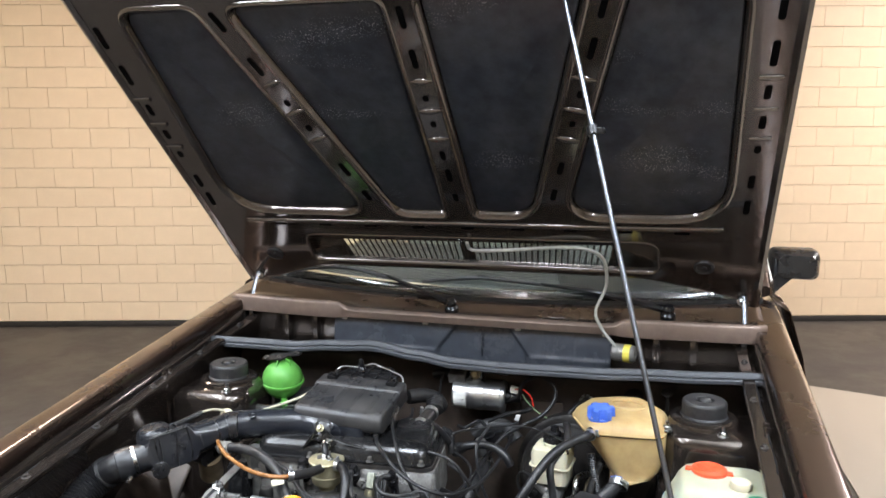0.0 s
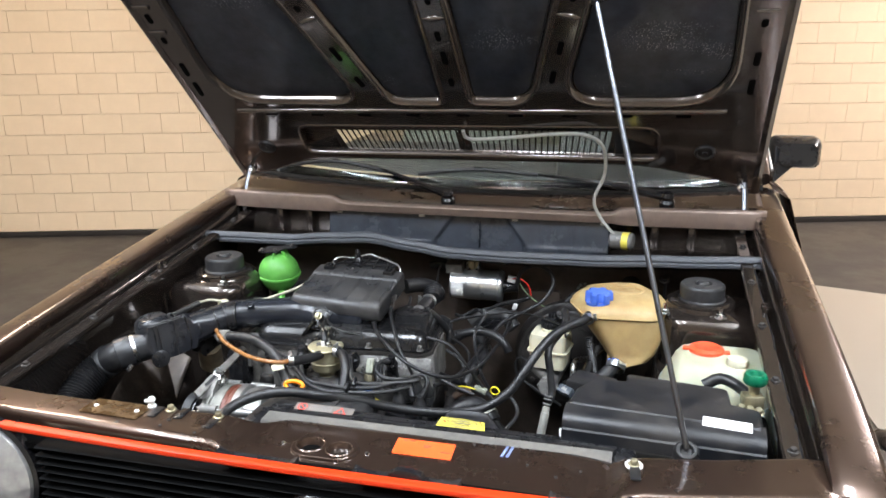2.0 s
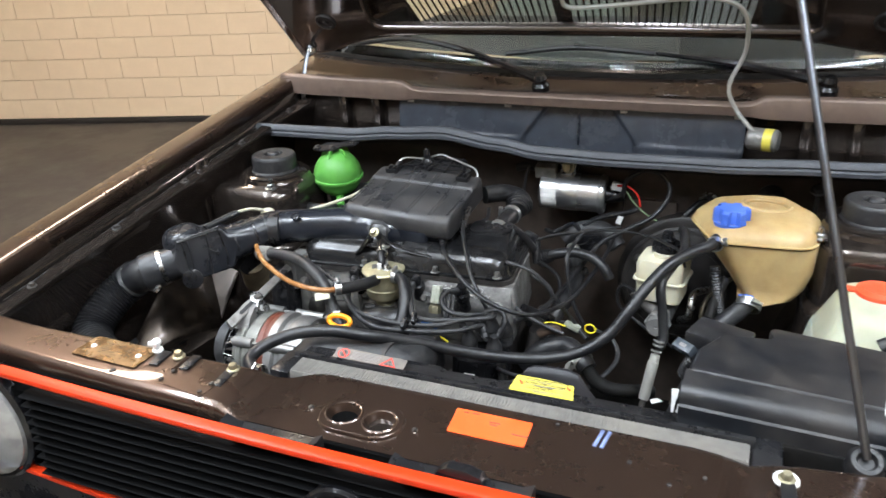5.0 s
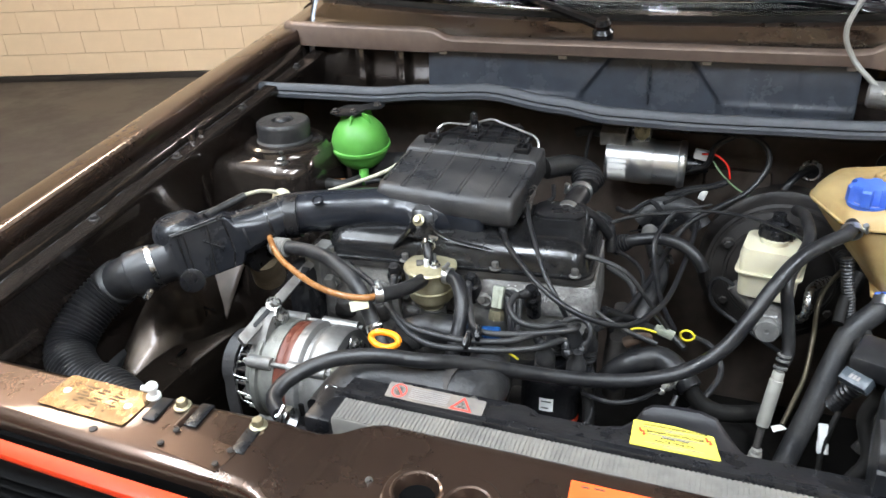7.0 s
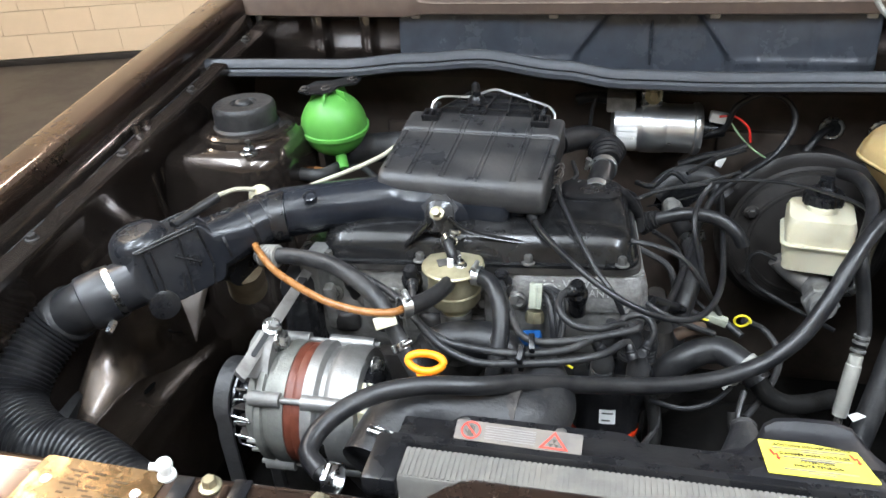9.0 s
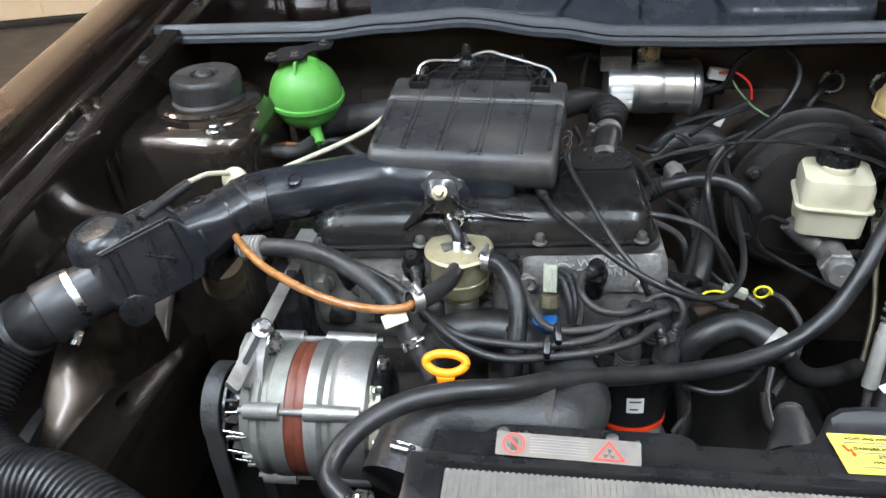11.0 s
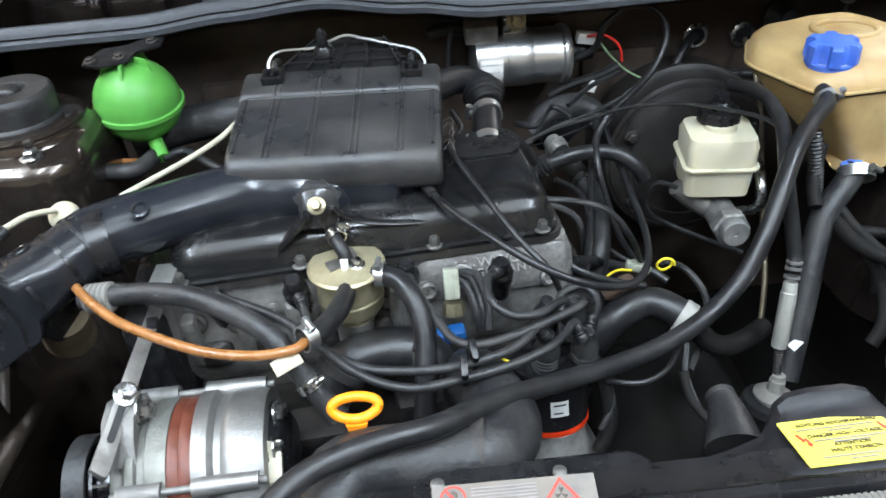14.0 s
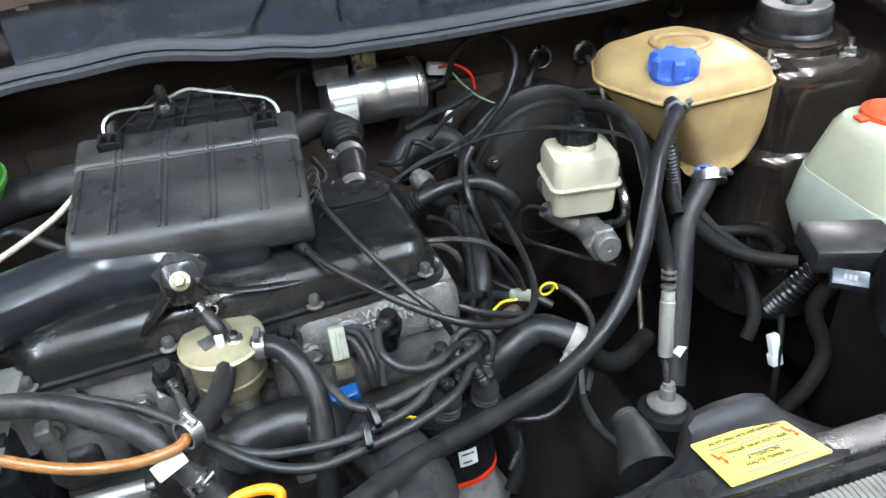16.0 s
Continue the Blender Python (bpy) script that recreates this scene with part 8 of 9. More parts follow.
hose("fuel_hose", "black fuel hose from the damper down the block", "hose",
     [(-0.159, 0.396, 0.744), (-0.14, 0.385, 0.745), (-0.126, 0.364, 0.735), (-0.121, 0.345, 0.715), (-0.123, 0.325, 0.69), (-0.128, 0.305, 0.655)], 0.0092, RUBBER)
bm = B()
clamp_band(bm, (-0.154, 0.394, 0.745), (1, -0.2, 0), 0.0098, 0.008, (0, -0.2, 1))
tagged(part("hose_clamp", bm, CHROME, None), "bright clamp on the damper outlet", "hose clamp")

# ignition leads
LEADS = [
    [(-0.374, 0.399, 0.752), (-0.312, 0.394, 0.745), (-0.258, 0.368, 0.742), (-0.225, 0.344, 0.738), (-0.193, 0.314, 0.728), (-0.164, 0.292, 0.722), (-0.132, 0.281, 0.72), (-0.093, 0.288, 0.718), (-0.053, 0.3, 0.716), (-0.018, 0.318, 0.715), (0.005, 0.345, 0.712), (0.01, 0.339, 0.7)],
    [(-0.223, 0.383, 0.735), (-0.207, 0.332, 0.73), (-0.174, 0.306, 0.724), (-0.136, 0.296, 0.724), (-0.095, 0.298, 0.722), (-0.052, 0.313, 0.72), (-0.028, 0.337, 0.718), (-0.022, 0.341, 0.705)],
    [(-0.131, 0.401, 0.73), (-0.109, 0.349, 0.725), (-0.098, 0.328, 0.722), (-0.08, 0.319, 0.722), (-0.051, 0.326, 0.721), (-0.015, 0.342, 0.72), (0.015, 0.359, 0.72), (0.011, 0.371, 0.718), (-0.006, 0.368, 0.708)],
    [(-0.053, 0.395, 0.735), (-0.063, 0.382, 0.738), (-0.064, 0.359, 0.735), (-0.049, 0.345, 0.727), (-0.024, 0.349, 0.722), (-0.002, 0.367, 0.718), (0.009, 0.372, 0.708)],
    [(-0.004, 0.36, 0.708), (-0, 0.376, 0.718), (0.02, 0.381, 0.72), (0.031, 0.369, 0.71), (0.022, 0.362, 0.69)],
]
for k, pts in enumerate(LEADS):
    lead = hose("ignition_lead", "grey-black ignition lead to a spark plug", "ignition lead", pts, 0.0038, RUBBER_WORN, 10, 0.006, "ignition leads")
    for p, q in ((pts[0], pts[1]), (pts[-1], pts[-2])):
        bm = B()
        d = (V(*q) - V(*p)).normalized()
        lathe(bm, [(0.0060, -0.003), (0.0062, 0.002), (0.0055, 0.003), (0.0058, 0.005), (0.0050, 0.006), (0.0052, 0.009), (0.0039, 0.012)], p, d, 14)
        part("end_sleeve", bm, RUBBER, lead)
for p, q in (((-0.085, 0.307, 0.724), 8), ((-0.093, 0.293, 0.721), -4)):
    bm = B()
    c = V(*p)
    box(bm, c, (0.006, 0.018, 0.026), (25, 0, q), 0.002)
    tagged(part("lead_comb", bm, PLASTIC, None), "black plastic comb holding ignition leads", "clip")

# cables across the valve cover
hose("throttle_cable", "thin black throttle cable with a loop", "cable",
     [(-0.104, 0.468, 0.778), (-0.088, 0.433, 0.778), (-0.059, 0.396, 0.772), (-0.03, 0.371, 0.762), (0.002, 0.356, 0.75), (0.036, 0.359, 0.735), (0.067, 0.379, 0.722), (0.089, 0.417, 0.715), (0.105, 0.483, 0.705), (0.114, 0.577, 0.7), (0.12, 0.669, 0.7), (0.122, 0.726, 0.71)], 0.0034, RUBBER, 10, 0.006)
bm = B()
sweep(bm, [(-0.106, 0.473, 0.779), (-0.101, 0.458, 0.779)], lambda t, d: 0.0065 - 0.002 * t, 10)
tagged(part("cable_boot", bm, RUBBER, None), "small ribbed rubber boot on the throttle cable", "boot")
hose("vacuum_line", "thin black vacuum line over the valve cover", "hose", [(-0.082, 0.507, 0.8), (-0.073, 0.477, 0.795), (-0.054, 0.438, 0.78), (-0.032, 0.399, 0.762), (-0.013, 0.377, 0.748), (-0.001, 0.38, 0.72)], 0.0030, RUBBER, 8)
hose("servo_hose", "black vacuum hose to the brake servo", "hose", [(0.022, 0.609, 0.705), (0.047, 0.605, 0.718), (0.079, 0.605, 0.724), (0.111, 0.604, 0.718), (0.131, 0.596, 0.705), (0.14, 0.594, 0.69)], 0.0085, RUBBER, 14)
bm = B()
p0, p1 = V(*(0.016, 0.612, 0.702)), V(*(0.042, 0.607, 0.716))
d = (p1 - p0).normalized()
prof = []
for k in range(6):
    prof += [(0.0150 - 0.0008 * k, 0.0045 * k), (0.0150 - 0.0008 * k, 0.0045 * k + 0.0018), (0.0118 - 0.0006 * k, 0.0045 * k + 0.0028)]
lathe(bm, prof, p0, d, 18)
tagged(part("rubber_boot", bm, RUBBER, None), "ribbed rubber boot at the servo hose end", "boot")
hose("heater_cable", "thin black cable over the brake servo", "cable", [(0.007, 0.617, 0.735), (0.042, 0.626, 0.745), (0.082, 0.629, 0.752), (0.129, 0.632, 0.76), (0.183, 0.616, 0.766), (0.228, 0.585, 0.768), (0.253, 0.556, 0.768), (0.262, 0.524, 0.76)], 0.0022, RUBBER, 8)
hose("ignition_lead", "black high-tension lead looping from the coil", "ignition lead",
     [(0.092, 0.785, 0.755), (0.123, 0.775, 0.772), (0.134, 0.77, 0.805), (0.168, 0.77, 0.825), (0.2, 0.77, 0.812), (0.209, 0.76, 0.785), (0.188, 0.74, 0.752), (0.15, 0.709, 0.735), (0.113, 0.677, 0.72), (0.092, 0.638, 0.7), (0.074, 0.567, 0.68), (0.051, 0.484, 0.67), (0.028, 0.426, 0.68)], 0.0042, RUBBER, 10, 0.008, "ignition leads")
# coil wiring
hose("coil_wire", "thin red coil wire", "wire", [(0.115, 0.78, 0.787), (0.135, 0.775, 0.789), (0.153, 0.77, 0.776), (0.159, 0.772, 0.754)], 0.0017, REDWIRE, 8, 0.004)
hose("coil_wire", "thin pale green coil wire", "wire", [(0.132, 0.778, 0.778), (0.145, 0.775, 0.761), (0.169, 0.78, 0.737), (0.203, 0.79, 0.717), (0.239, 0.81, 0.712)], 0.0014, GREENWIRE, 8, 0.004)
hose("coil_wire", "taped black wire loom below the coil", "wire", [(0.156, 0.775, 0.748), (0.133, 0.775, 0.737), (0.098, 0.775, 0.728), (0.069, 0.78, 0.713)], 0.0055, RUBBER, 8)
bm = B()
box(bm, (0.123, 0.772, 0.724), (0.010, 0.006, 0.016), (0, 20, 0), 0.001)
tagged(part("wire_plug", bm, WHITE, None), "small white wire plug below the coil", "plug")
hose("coil_wire", "black wire down from the coil boot", "wire", [(-0.052, 0.785, 0.81), (-0.057, 0.78, 0.796), (-0.06, 0.775, 0.77), (-0.06, 0.77, 0.753)], 0.0028, RUBBER, 8)
# bulkhead grommets and what passes through them
for p in ((0.272, 0.827, 0.757), (0.336, 0.827, 0.753)):
    g = thing("grommet", "steel-rimmed rubber grommet in the bulkhead", "grommet", "bulkhead grommets")
    bm = B()
    lathe(bm, [(0.0165, 0), (0.0165, 0.003), (0.014, 0.005), (0.012, 0.004)], p, (0, -1, 0), 26)
    part("rim", bm, STEEL, g)
    bm = B()
    lathe(bm, [(0.012, 0.0), (0.011, 0.005), (0.006, 0.006)], p, (0, -1, 0), 22)
    part("rubber", bm, RUBBER, g)
hose("wire_loom", "black wire loom through the bulkhead grommet", "wire", [(0.271, 0.825, 0.758), (0.253, 0.805, 0.755), (0.237, 0.79, 0.738), (0.225, 0.785, 0.719), (0.191, 0.78, 0.715)], 0.0058, RUBBER, 10)
hose("brake_pipe", "thin bronze pipe from the bulkhead", "pipe", [(0.338, 0.825, 0.749), (0.337, 0.79, 0.736), (0.336, 0.76, 0.708), (0.341, 0.74, 0.666), (0.294, 0.627, 0.66), (0.289, 0.589, 0.61), (0.283, 0.551, 0.57), (0.262, 0.498, 0.53)], 0.0034, OLIVEPIPE, 10)
hose("wire_loom", "black wire loom along the bulkhead", "wire", [(0.239, 0.8, 0.714), (0.297, 0.8, 0.711), (0.348, 0.8, 0.706), (0.379, 0.79, 0.692)], 0.006, RUBBER, 10)
bm = B()
lathe(bm, [(0.020, 0), (0.022, 0.010), (0.014, 0.018), (0.010, 0.030)], (0.374, 0.82, 0.779), (0.1, -1, 0.1), 22)
tagged(part("grommet", bm, RUBBER, None), "large black rubber bulkhead grommet", "grommet")
bm = B()
bolt(bm, (0.445, 0.79, 0.805), (0, -0.6, 0.8), 0.007, 0.008)
box(bm, (0.447, 0.8, 0.785), (0.006, 0.02, 0.06), (20, 0, 0), 0.002)
tagged(part("tank_bracket", bm, IRON, None), "steel bracket with a bolt behind the coolant tank", "bracket")

# hoses right of the valve cover
hose("breather_pipe", "black crankcase breather pipe with clamps", "hose", [(-0.043, 0.532, 0.768), (-0.037, 0.575, 0.777), (-0.032, 0.617, 0.781)], 0.0145, RUBBER, 18)
for p in ((-0.0395, 0.553, 0.7735), (-0.0335, 0.606, 0.7805)):
    bm = B()
    clamp_band(bm, p, (0, 1, 0.1), 0.0152, 0.010, (-1, 0, 0.2))
    tagged(part("hose_clamp", bm, CHROME, None), "bright steel clamp on the breather pipe", "hose clamp")
bm = B()
p = V(*(-0.030, 0.638, 0.784))
prof = []
for k in range(7):
    r = 0.024 - abs(k - 3) * 0.0022
    prof += [(r - 0.0022, 0.005 * k), (r, 0.005 * k + 0.0018), (r, 0.005 * k + 0.0032)]
lathe(bm, prof, p + V(0, -0.008, -0.004), (-0.1, 1, 0.3), 26)
tagged(part("breather_valve", bm, RUBBER, None), "ribbed black breather valve", "valve")
hose("breather_elbow", "black elbow from breather valve to air box", "hose", [p + V(0, 0.02, 0.004), (-0.043, 0.668, 0.792), (-0.064, 0.655, 0.800), (-0.090, 0.630, 0.802)], 0.0155, RUBBER, 18)
heat_hose = hose("coolant_hose", "fat black heater hose behind the distributor", "hose", [(0.060, 0.676, 0.690), (0.070, 0.648, 0.683), (0.080, 0.618, 0.676), (0.084, 0.585, 0.672), (0.080, 0.548, 0.666), (0.070, 0.510, 0.650), (0.060, 0.486, 0.605)], 0.0120, RUBBER, 16)
bm = B()
clamp_band(bm, (0.0795, 0.620, 0.6765), (0.3, -0.9, -0.2), 0.0126, 0.010, (1, 0, 0.4))
part("hose_clamp", bm, STEEL, heat_hose, "bright band clamp")
bm = B()
lathe(bm, [(0.0120, -0.004), (0.0135, 0.0), (0.0135, 0.010), (0.0105, 0.013), (0.0105, 0.018), (0.0060, 0.020)], (0.0605, 0.675, 0.690), (-0.35, 0.9, 0.25), 20)
part("pipe_stub", bm, ALU_DIRTY, heat_hose, "dull alloy pipe stub")
hose("heater_hose", "black heater hose beside the valve cover", "hose", [(-0.016, 0.634, 0.735), (0.003, 0.628, 0.73), (0.011, 0.603, 0.72), (0.014, 0.599, 0.7)], 0.008, RUBBER)
hose("heater_hose", "black heater hose along the bulkhead", "hose", [(0.035, 0.72, 0.692), (0.062, 0.73, 0.714), (0.103, 0.74, 0.712), (0.129, 0.73, 0.688)], 0.016, RUBBER_WORN, 16)
THIN = [
    [(-0.004, 0.5, 0.742), (0.006, 0.46, 0.761), (0.024, 0.457, 0.76), (0.056, 0.45, 0.751), (0.083, 0.455, 0.714), (0.108, 0.487, 0.657)],
    [(0.03, 0.55, 0.726), (0.05, 0.56, 0.709), (0.063, 0.56, 0.693), (0.067, 0.55, 0.671), (0.064, 0.55, 0.629)],
    [(0.096, 0.6, 0.768), (0.083, 0.59, 0.752), (0.076, 0.56, 0.737), (0.084, 0.54, 0.7), (0.097, 0.53, 0.662), (0.115, 0.53, 0.628)],
    [(0.016, 0.56, 0.695), (0.047, 0.55, 0.683), (0.057, 0.54, 0.67), (0.063, 0.54, 0.636)],
    [(0.069, 0.53, 0.67), (0.088, 0.53, 0.643), (0.109, 0.52, 0.631)],
    [(0.026, 0.7, 0.683), (0.053, 0.69, 0.696), (0.084, 0.68, 0.712), (0.094, 0.66, 0.729)],
    [(0.01, 0.615, 0.735), (0.045, 0.638, 0.74), (0.092, 0.655, 0.745), (0.139, 0.69, 0.745)],
    [(0.008, 0.453, 0.7), (0.034, 0.438, 0.69), (0.063, 0.439, 0.675), (0.099, 0.444, 0.66)],
    [(-0.071, 0.6, 0.79), (-0.064, 0.568, 0.785), (-0.074, 0.552, 0.78), (-0.063, 0.542, 0.775)],
    [(0.137, 0.503, 0.64), (0.158, 0.508, 0.63), (0.172, 0.499, 0.62), (0.178, 0.472, 0.61), (0.161, 0.43, 0.6), (0.135, 0.392, 0.59)],
    [(0.03, 0.329, 0.655), (0.062, 0.327, 0.65), (0.091, 0.343, 0.648), (0.112, 0.373, 0.645)],
    [(0.131, 0.4, 0.62), (0.124, 0.374, 0.6), (0.133, 0.341, 0.58), (0.157, 0.338, 0.56)],
    [(0.01, 0.373, 0.66), (0.036, 0.348, 0.64), (0.04, 0.332, 0.62), (0.028, 0.323, 0.6)],
    [(-0.094, 0.416, 0.715), (-0.081, 0.407, 0.715), (-0.074, 0.392, 0.7), (-0.071, 0.383, 0.68)],
    [(-0.091, 0.421, 0.715), (-0.075, 0.414, 0.715), (-0.068, 0.391, 0.7), (-0.068, 0.383, 0.68)],
    [(-0.088, 0.424, 0.715), (-0.069, 0.418, 0.716), (-0.062, 0.394, 0.700), (-0.063, 0.382, 0.68)],
    [(0.073, 0.69, 0.74), (0.104, 0.714, 0.75), (0.15, 0.742, 0.755)],
    [(0.009, 0.676, 0.73), (0.029, 0.657, 0.735), (0.054, 0.691, 0.74), (0.074, 0.669, 0.735)],
]
for k, pts in enumerate(THIN):
    hose("wire", "thin black wire in the engine bay tangle", "wire", pts, (0.0030, 0.0030, 0.0034, 0.0040, 0.0024, 0.0012, 0.0022)[k] if k < 7 else (0.0030, 0.0038, 0.0026, 0.0034)[k % 4], RUBBER if k % 3 else RUBBER_WORN, 8, 0.008, "loose wires")
for pts in ([(0.062, 0.46, 0.659), (0.068, 0.46, 0.666), (0.08, 0.47, 0.662), (0.095, 0.475, 0.656)], [(0.1330 + 0.0085 * math.cos(k * 0.45), 0.480 + 0.0005 * k, 0.6530 + 0.0085 * math.sin(k * 0.45)) for k in range(15)], [(-0.072, 0.339, 0.68), (-0.06, 0.338, 0.685), (-0.047, 0.336, 0.68)]):
    hose("yellow_wire", "bright yellow wire near the thermostat", "wire", pts, 0.0014, YELLOWWIRE, 8, 0.003)
conn = thing("wire_connector", "pale grey-green wire connector with a black tail", "connector")
bm = B()
box(bm, (0.107, 0.484, 0.652), (0.021, 0.011, 0.010), (0, 14, -12), 0.002)
box(bm, (0.096, 0.486, 0.655), (0.008, 0.009, 0.008), (0, 14, -12), 0.002)
part("shell", bm, SENSORGREY, conn)
bm = B()
sweep(bm, [(0.116, 0.482, 0.649), (0.124, 0.476, 0.646), (0.132, 0.468, 0.643)], 0.0042, 10)
part("tail", bm, RUBBER, conn)
tee = thing("vacuum_tee", "black plastic vacuum joint with a grey sleeve", "joint")
bm = B()
sweep(bm, [(0.030, 0.461, 0.686), (0.050, 0.481, 0.668), (0.069, 0.501, 0.650)], 0.0062, 14)
sweep(bm, [(0.036, 0.466, 0.681), (0.036, 0.470, 0.664), (0.038, 0.474, 0.650)], 0.0052, 12)
part("body", bm, PLASTIC, tee)
bm = B()
sweep(bm, [(0.066, 0.498, 0.653), (0.086, 0.511, 0.637), (0.104, 0.521, 0.623)], 0.0056, 14)
part("sleeve", bm, RUBBER_WORN, tee)
bm = B()
slab(bm, [(0.035, 0.681), (0.044, 0.671), (0.073, 0.671), (0.105, 0.703), (0.099, 0.714), (0.044, 0.71)], 0.004, Matrix(((1, 0, 0, 0), (0, 0, -1, 0.712), (0, 1, 0, 0), (0, 0, 0, 1))), 0.001)
tagged(part("cable_bracket", bm, PLASTIC, None), "black plate bracket beside the brake servo", "bracket")
bm = B()
sweep(bm, [(0.061, 0.45, 0.65), (0.076, 0.45, 0.66), (0.087, 0.46, 0.655)], 0.0075, 14)
tagged(part("hose", bm, RUSTY, None), "stained brown hose stub by the thermostat", "hose")
hose("breather_hose", "short black hose behind the breather tower", "hose", [(-0.024, 0.56, 0.779), (-0.009, 0.57, 0.764), (0.004, 0.58, 0.745), (0.011, 0.59, 0.727)], 0.0070, RUBBER, 14)
thermo_hose = hose("thermostat_hose", "grey-black hose bending from the thermostat", "hose", [(0.045, 0.431, 0.6), (0.06, 0.432, 0.622), (0.082, 0.439, 0.635), (0.104, 0.441, 0.642), (0.12, 0.43, 0.642), (0.137, 0.416, 0.635), (0.146, 0.408, 0.628)], lambda t, d: 0.0165 - 0.002 * t, RUBBER, 22)
hose("coolant_hose", "grimy black hose below the thermostat outlet, darkened for shade", "hose", [(0.142, 0.411, 0.631), (0.156, 0.408, 0.612), (0.178, 0.412, 0.598), (0.208, 0.430, 0.588), (0.236, 0.452, 0.580)], 0.0105, SHADED_RUBBER, 16)
bm = B()
clamp_band(bm, (0.134, 0.419, 0.636), (0.7, -0.55, -0.3), 0.0158, 0.012, (-0.6, -0.8, 0))
box(bm, (0.120, 0.406, 0.629), (0.012, 0.009, 0.013), (20, 15, 40), 0.002)
box(bm, (0.113, 0.401, 0.622), (0.008, 0.006, 0.008), (10, 30, 40), 0.002)
part("hose_clamp", bm, PALEWIRE, thermo_hose, "white plastic clamp")
sens = thing("sensor_plug", "grey-green sensor plug with a brass foot", "sensor")
p = V(*(-0.093, 0.396, 0.69))
bm = B()
box(bm, p + V(0, 0.012, 0.026), (0.014, 0.012, 0.028), (-25, 0, 0), 0.0015)
box(bm, p + V(0, 0.012, 0.026), (0.004, 0.0135, 0.026), (-25, 0, 0), 0.001)
part("connector", bm, SENSORGREY, sens)
bm = B()
lathe(bm, [(0.010, 0), (0.0105, 0.006), (0.009, 0.012)], p, (0, 0.35, 1), 8)
part("foot", bm, GOLD, sens)
bm = B()
box(bm, (-0.097, 0.386, 0.675), (0.026, 0.014, 0.014), (10, -8, 0), 0.003)
part("collar", bm, DEEPBLUE, sens, "blue plug collar")
# lower right: loom, connector, cables
bm = B()
sweep(bm, [(0.287, 0.342, 0.69), (0.294, 0.332, 0.715), (0.309, 0.328, 0.735), (0.329, 0.321, 0.745)], lambda t, d: 0.0092 + 0.0010 * math.sin(d * 2 * math.pi / 0.0046), 16, 0.00115)
tagged(part("ribbed_conduit", bm, PLASTIC, None), "black ribbed wiring conduit near the battery", "conduit")
bm = B()
box(bm, (0.280, 0.319, 0.662), (0.0092, 0.008, 0.030), (-20, -6, 0), 0.0012)
box(bm, (0.281, 0.317, 0.652), (0.0108, 0.009, 0.012), (-20, -6, 0), 0.0012)
tagged(part("wire_connector", bm, WHITE, None), "white two-way wire connector", "connector")
LOW = [
    ([(0.294, 0.339, 0.69), (0.287, 0.325, 0.68), (0.28, 0.311, 0.64), (0.286, 0.313, 0.6)], 0.003),
    ([(0.329, 0.314, 0.745), (0.312, 0.32, 0.7), (0.321, 0.304, 0.66), (0.306, 0.297, 0.63), (0.293, 0.302, 0.6)], 0.0075),
    ([(0.33, 0.53, 0.66), (0.33, 0.482, 0.66), (0.348, 0.447, 0.66), (0.383, 0.421, 0.66)], 0.008),
    ([(0.33, 0.534, 0.68), (0.343, 0.512, 0.66), (0.356, 0.475, 0.65), (0.374, 0.439, 0.64)], 0.006),
    ([(0.341, 0.464, 0.65), (0.356, 0.452, 0.62), (0.345, 0.421, 0.6), (0.332, 0.412, 0.58)], 0.007),
    ([(0.321, 0.566, 0.73), (0.309, 0.547, 0.7), (0.303, 0.52, 0.68)], 0.007),
    ([(0.115, 0.364, 0.62), (0.119, 0.345, 0.6), (0.141, 0.32, 0.58)], 0.0045),
    ([(0.024, 0.357, 0.66), (0.036, 0.341, 0.63), (0.038, 0.327, 0.6), (0.026, 0.316, 0.58)], 0.007),
    ([(0.37, 0.553, 0.62), (0.424, 0.531, 0.62), (0.415, 0.482, 0.63)], 0.007),
]
# the shade low in the bay is put into the cables' colour
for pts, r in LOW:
    hose("cable", "grimy black sleeved cable, darkened for shade low in the bay", "cable", pts, r, SHADED_RUBBER, 10, 0.01, "low cables")
for label, pts, r in (("black corrugated conduit below the coolant tank", [(0.303, 0.556, 0.752), (0.306, 0.552, 0.735), (0.312, 0.550, 0.705), (0.318, 0.549, 0.672)], 0.0075),
                      ("black corrugated conduit behind the washer bottle", [(0.318, 0.549, 0.668), (0.336, 0.545, 0.646), (0.362, 0.530, 0.628), (0.395, 0.505, 0.612), (0.430, 0.480, 0.598)], 0.0070)):
    bm = B()
    sweep(bm, pts, lambda t, d, r=r: r + 0.0008 * math.sin(d * 2 * math.pi / 0.0042), 12, 0.00105)
    tagged(part("ribbed_conduit", bm, RUBBER, None), label, "conduit")
for pts in ([(0.366, 0.532, 0.622), (0.392, 0.528, 0.600), (0.408, 0.525, 0.575), (0.416, 0.523, 0.545)], [(0.352, 0.540, 0.632), (0.376, 0.530, 0.610), (0.396, 0.525, 0.585), (0.404, 0.523, 0.550)]):
    hose("cable", "thin black cable dropping behind the battery", "cable", pts, 0.0042, RUBBER, 10, 0.008, "low cables")
fan = thing("fan_motor", "grey fan motor behind the shroud", "motor")
bm = B()
sweep(bm, [(0.112, 0.285, 0.672), (0.110, 0.262, 0.671), (0.106, 0.236, 0.666)], lambda t, d: 0.0105 + 0.0125 * t, 20)
part("casing", bm, RUBBER_WORN, fan)
bm = B()
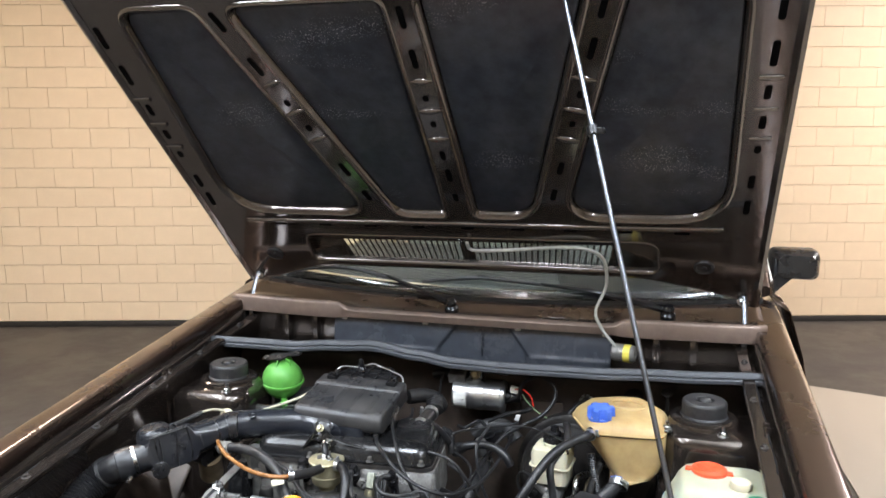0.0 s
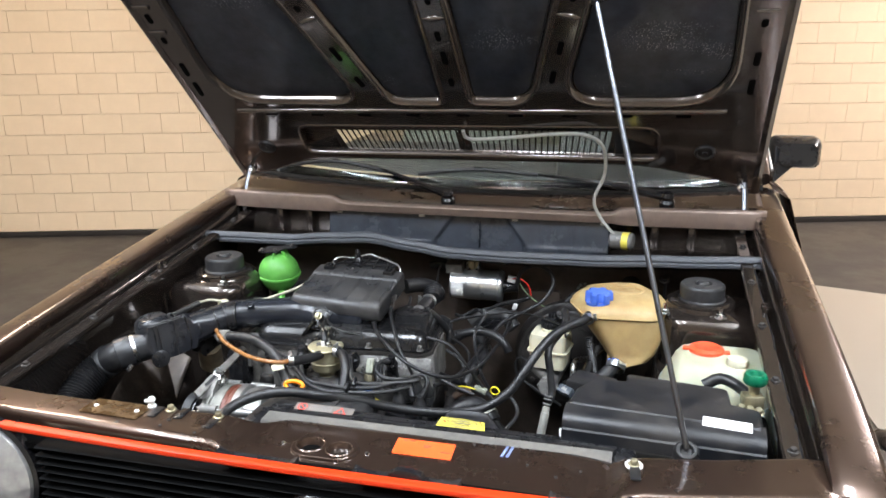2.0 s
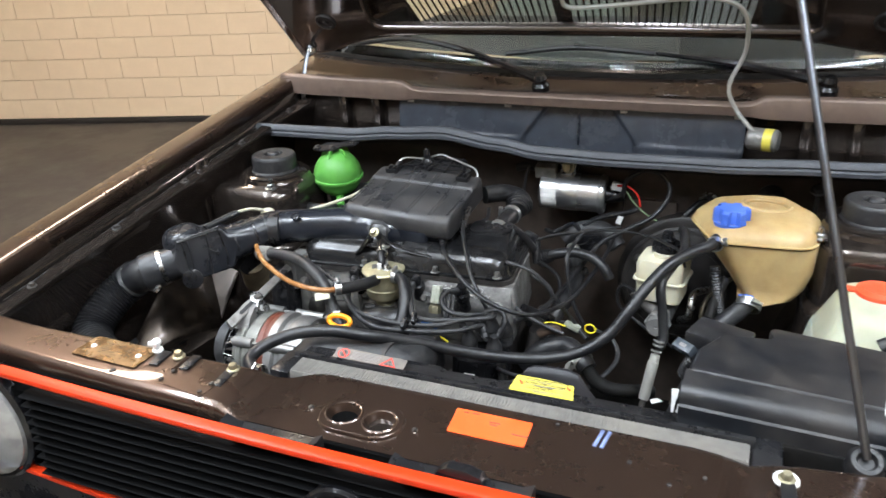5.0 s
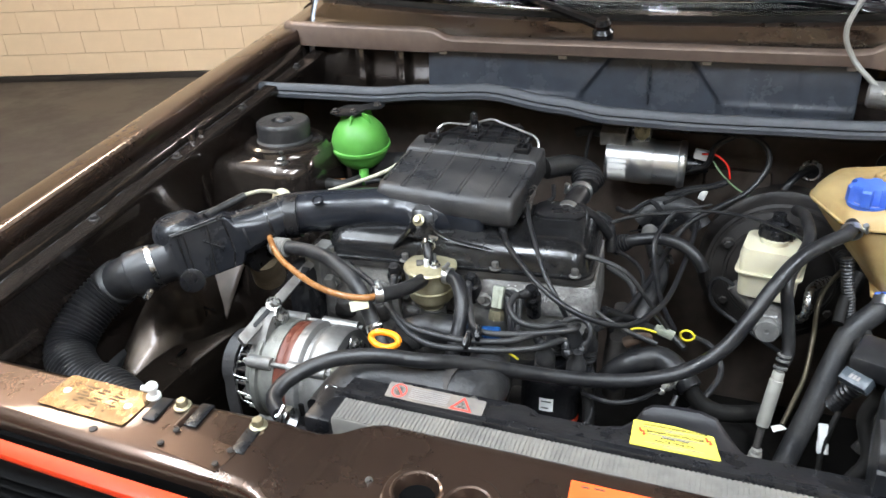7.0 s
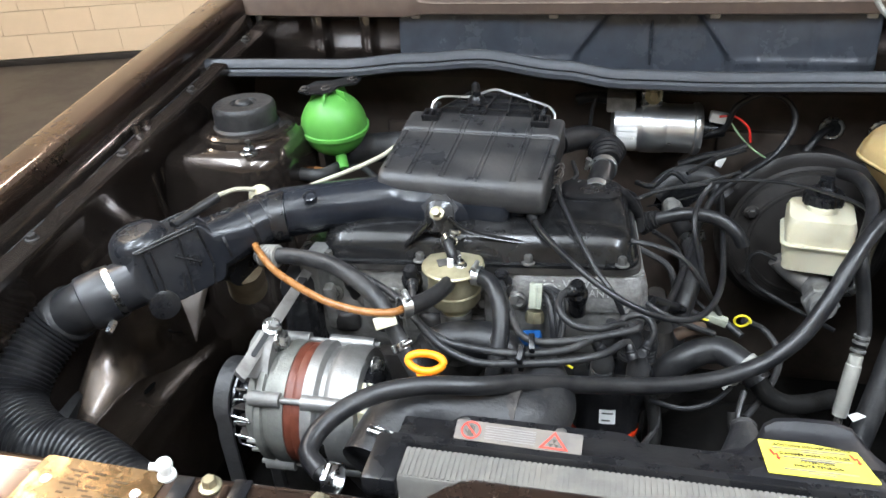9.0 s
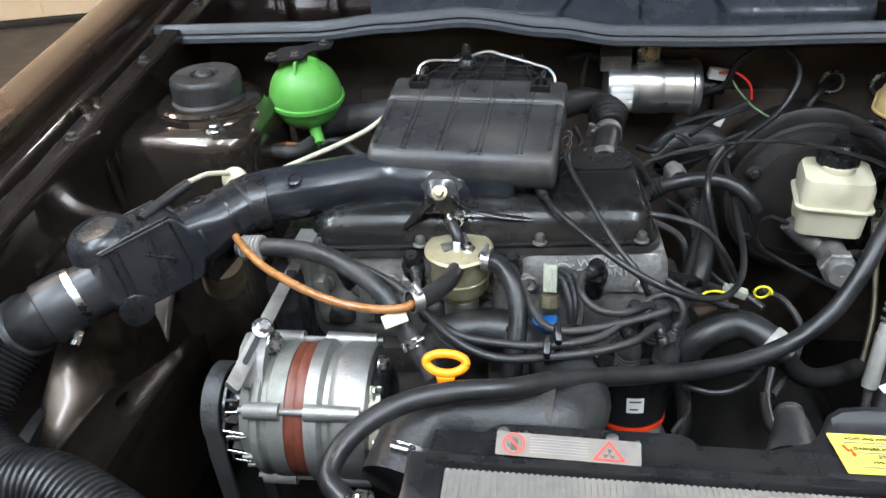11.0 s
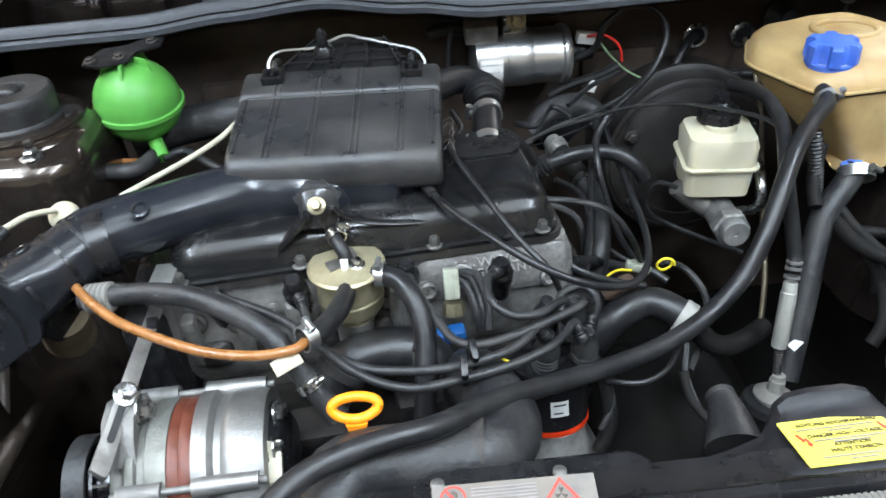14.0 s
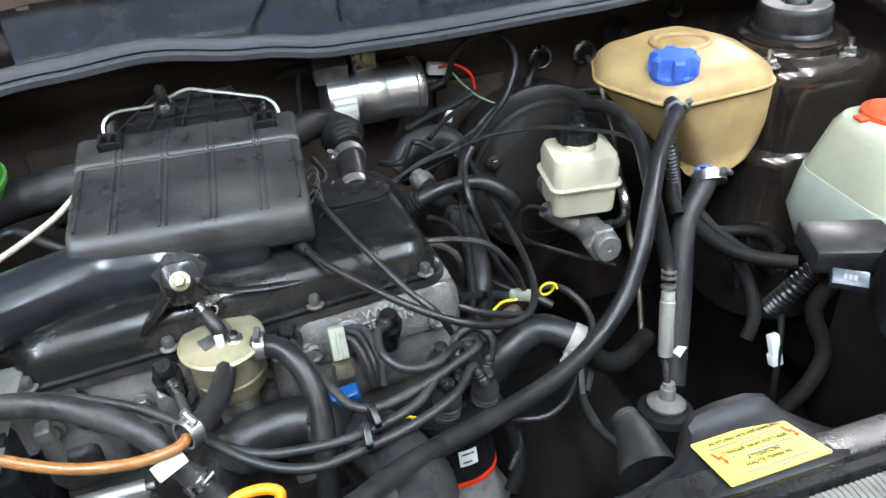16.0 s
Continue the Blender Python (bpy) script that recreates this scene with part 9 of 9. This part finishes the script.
lathe(bm, [(0.0108, 0.0), (0.0118, 0.001), (0.0118, 0.005), (0.0108, 0.006)], (0.1117, 0.281, 0.672), (0.02, 1, 0.02), 20)
part("end_cap", bm, RUBBER_WORN, fan)
# hoses on the left
hose("vacuum_line", "thin beige vacuum hose from the air box", "hose", [(-0.279, 0.548, 0.825), (-0.297, 0.535, 0.815), (-0.327, 0.518, 0.805), (-0.359, 0.506, 0.795), (-0.388, 0.498, 0.785)], 0.0028, BEIGEHOSE, 10)
hose("vacuum_line", "dark hose from the green vacuum tank", "hose", [GC + V(0.022, -0.04, -0.052), (-0.369, 0.655, 0.745), (-0.335, 0.619, 0.745), (-0.305, 0.596, 0.74)], 0.0045, RUBBER_WORN, 10)
hose("warm_air_hose", "fat grey hose along the bulkhead", "hose", [(-0.44, 0.70, 0.74), (-0.38, 0.72, 0.745), (-0.31, 0.725, 0.75), (-0.24, 0.73, 0.75)], 0.022, RUBBER_WORN, 20)
hose("wire_loom", "dusty black loom behind the intake tube", "wire", [(-0.486, 0.579, 0.74), (-0.475, 0.593, 0.75), (-0.453, 0.609, 0.752), (-0.413, 0.611, 0.75), (-0.398, 0.657, 0.745)], 0.009, RUBBER_WORN, 12)
hose("wire", "dull orange wire behind the intake tube", "wire", [(-0.465, 0.641, 0.74), (-0.44, 0.654, 0.74), (-0.406, 0.654, 0.735)], 0.003, BROWNHOSE, 8)
for x, y, z in ((-0.632, 0.374, 0.767), (-0.632, 0.402, 0.753), (-0.632, 0.343, 0.741), (-0.632, 0.688, 0.839)):
    bm = B()
    d = V(0.8, -0.3, 0.3)
    bolt(bm, (x, y, z), d, 0.003, 0.005)
    tagged(part("panel_stud", bm, GOLD, None), "small zinc stud on the inner wing", "stud", "wing studs")

# ---------------------------------------------------------------- bricks of the far wall
def brick_mesh(name, length, material):
    bm = B()
    h, d = 0.1256, 0.0036
    x0, x1, z0, z1, b = -length / 2, length / 2, -h / 2, h / 2, 0.0013
    back = [bm.verts.new(p) for p in ((x0, 0, z0), (x1, 0, z0), (x1, 0, z1), (x0, 0, z1))]
    mid = [bm.verts.new(p) for p in ((x0, -d + b, z0), (x1, -d + b, z0), (x1, -d + b, z1), (x0, -d + b, z1))]
    front = [bm.verts.new(p) for p in ((x0 + 0.0005, -d, z0 + b), (x1 - 0.0005, -d, z0 + b), (x1 - 0.0005, -d, z1 - b), (x0 + 0.0005, -d, z1 - b))]
    for r0, r1 in ((back, mid), (mid, front)):
        for i in range(4):
            bm.faces.new((r0[i], r0[(i + 1) % 4], r1[(i + 1) % 4], r1[i]))
    bm.faces.new(front)
    bmesh.ops.recalc_face_normals(bm, faces=bm.faces)
    me = bpy.data.meshes.new(name)
    bm.to_mesh(me)
    bm.free()
    me.materials.append(material)
    return me


BRICK_L, BRICK_H = 0.25, 0.128
brick_me = brick_mesh("brick", BRICK_L - 0.0008, BRICK)
rest_verts, rest_faces = [], []
for row in range(25):
    for col in range(-12, 25):
        s = col * BRICK_L + (0.125 if row % 2 else 0.0)
        z = 0.036 + BRICK_H * (row + 0.5)
        dy = 0.0006 * math.sin(col * 12.9 + row * 78.2)
        near = (row < 18) and (-7 <= col <= 4 or 15 <= col <= 18)
        if near:
            ob = new("brick", brick_me)
            ob.parent = wall_north
            ob.location = (s, dy, z)
        elif -3.1 < s < 6.3 and z < 3.2:
            base = len(rest_verts)
            for v in brick_me.vertices:
                rest_verts.append((v.co.x + s, v.co.y + dy, v.co.z + z))
            for p in brick_me.polygons:
                rest_faces.append([base + i for i in p.vertices])
me = bpy.data.meshes.new("brickwork")
me.from_pydata(rest_verts, [], rest_faces)
me.materials.append(BRICKREST)
ob = new("brickwork", me)
ob.parent = wall_north
ob["kind"] = "stuff"
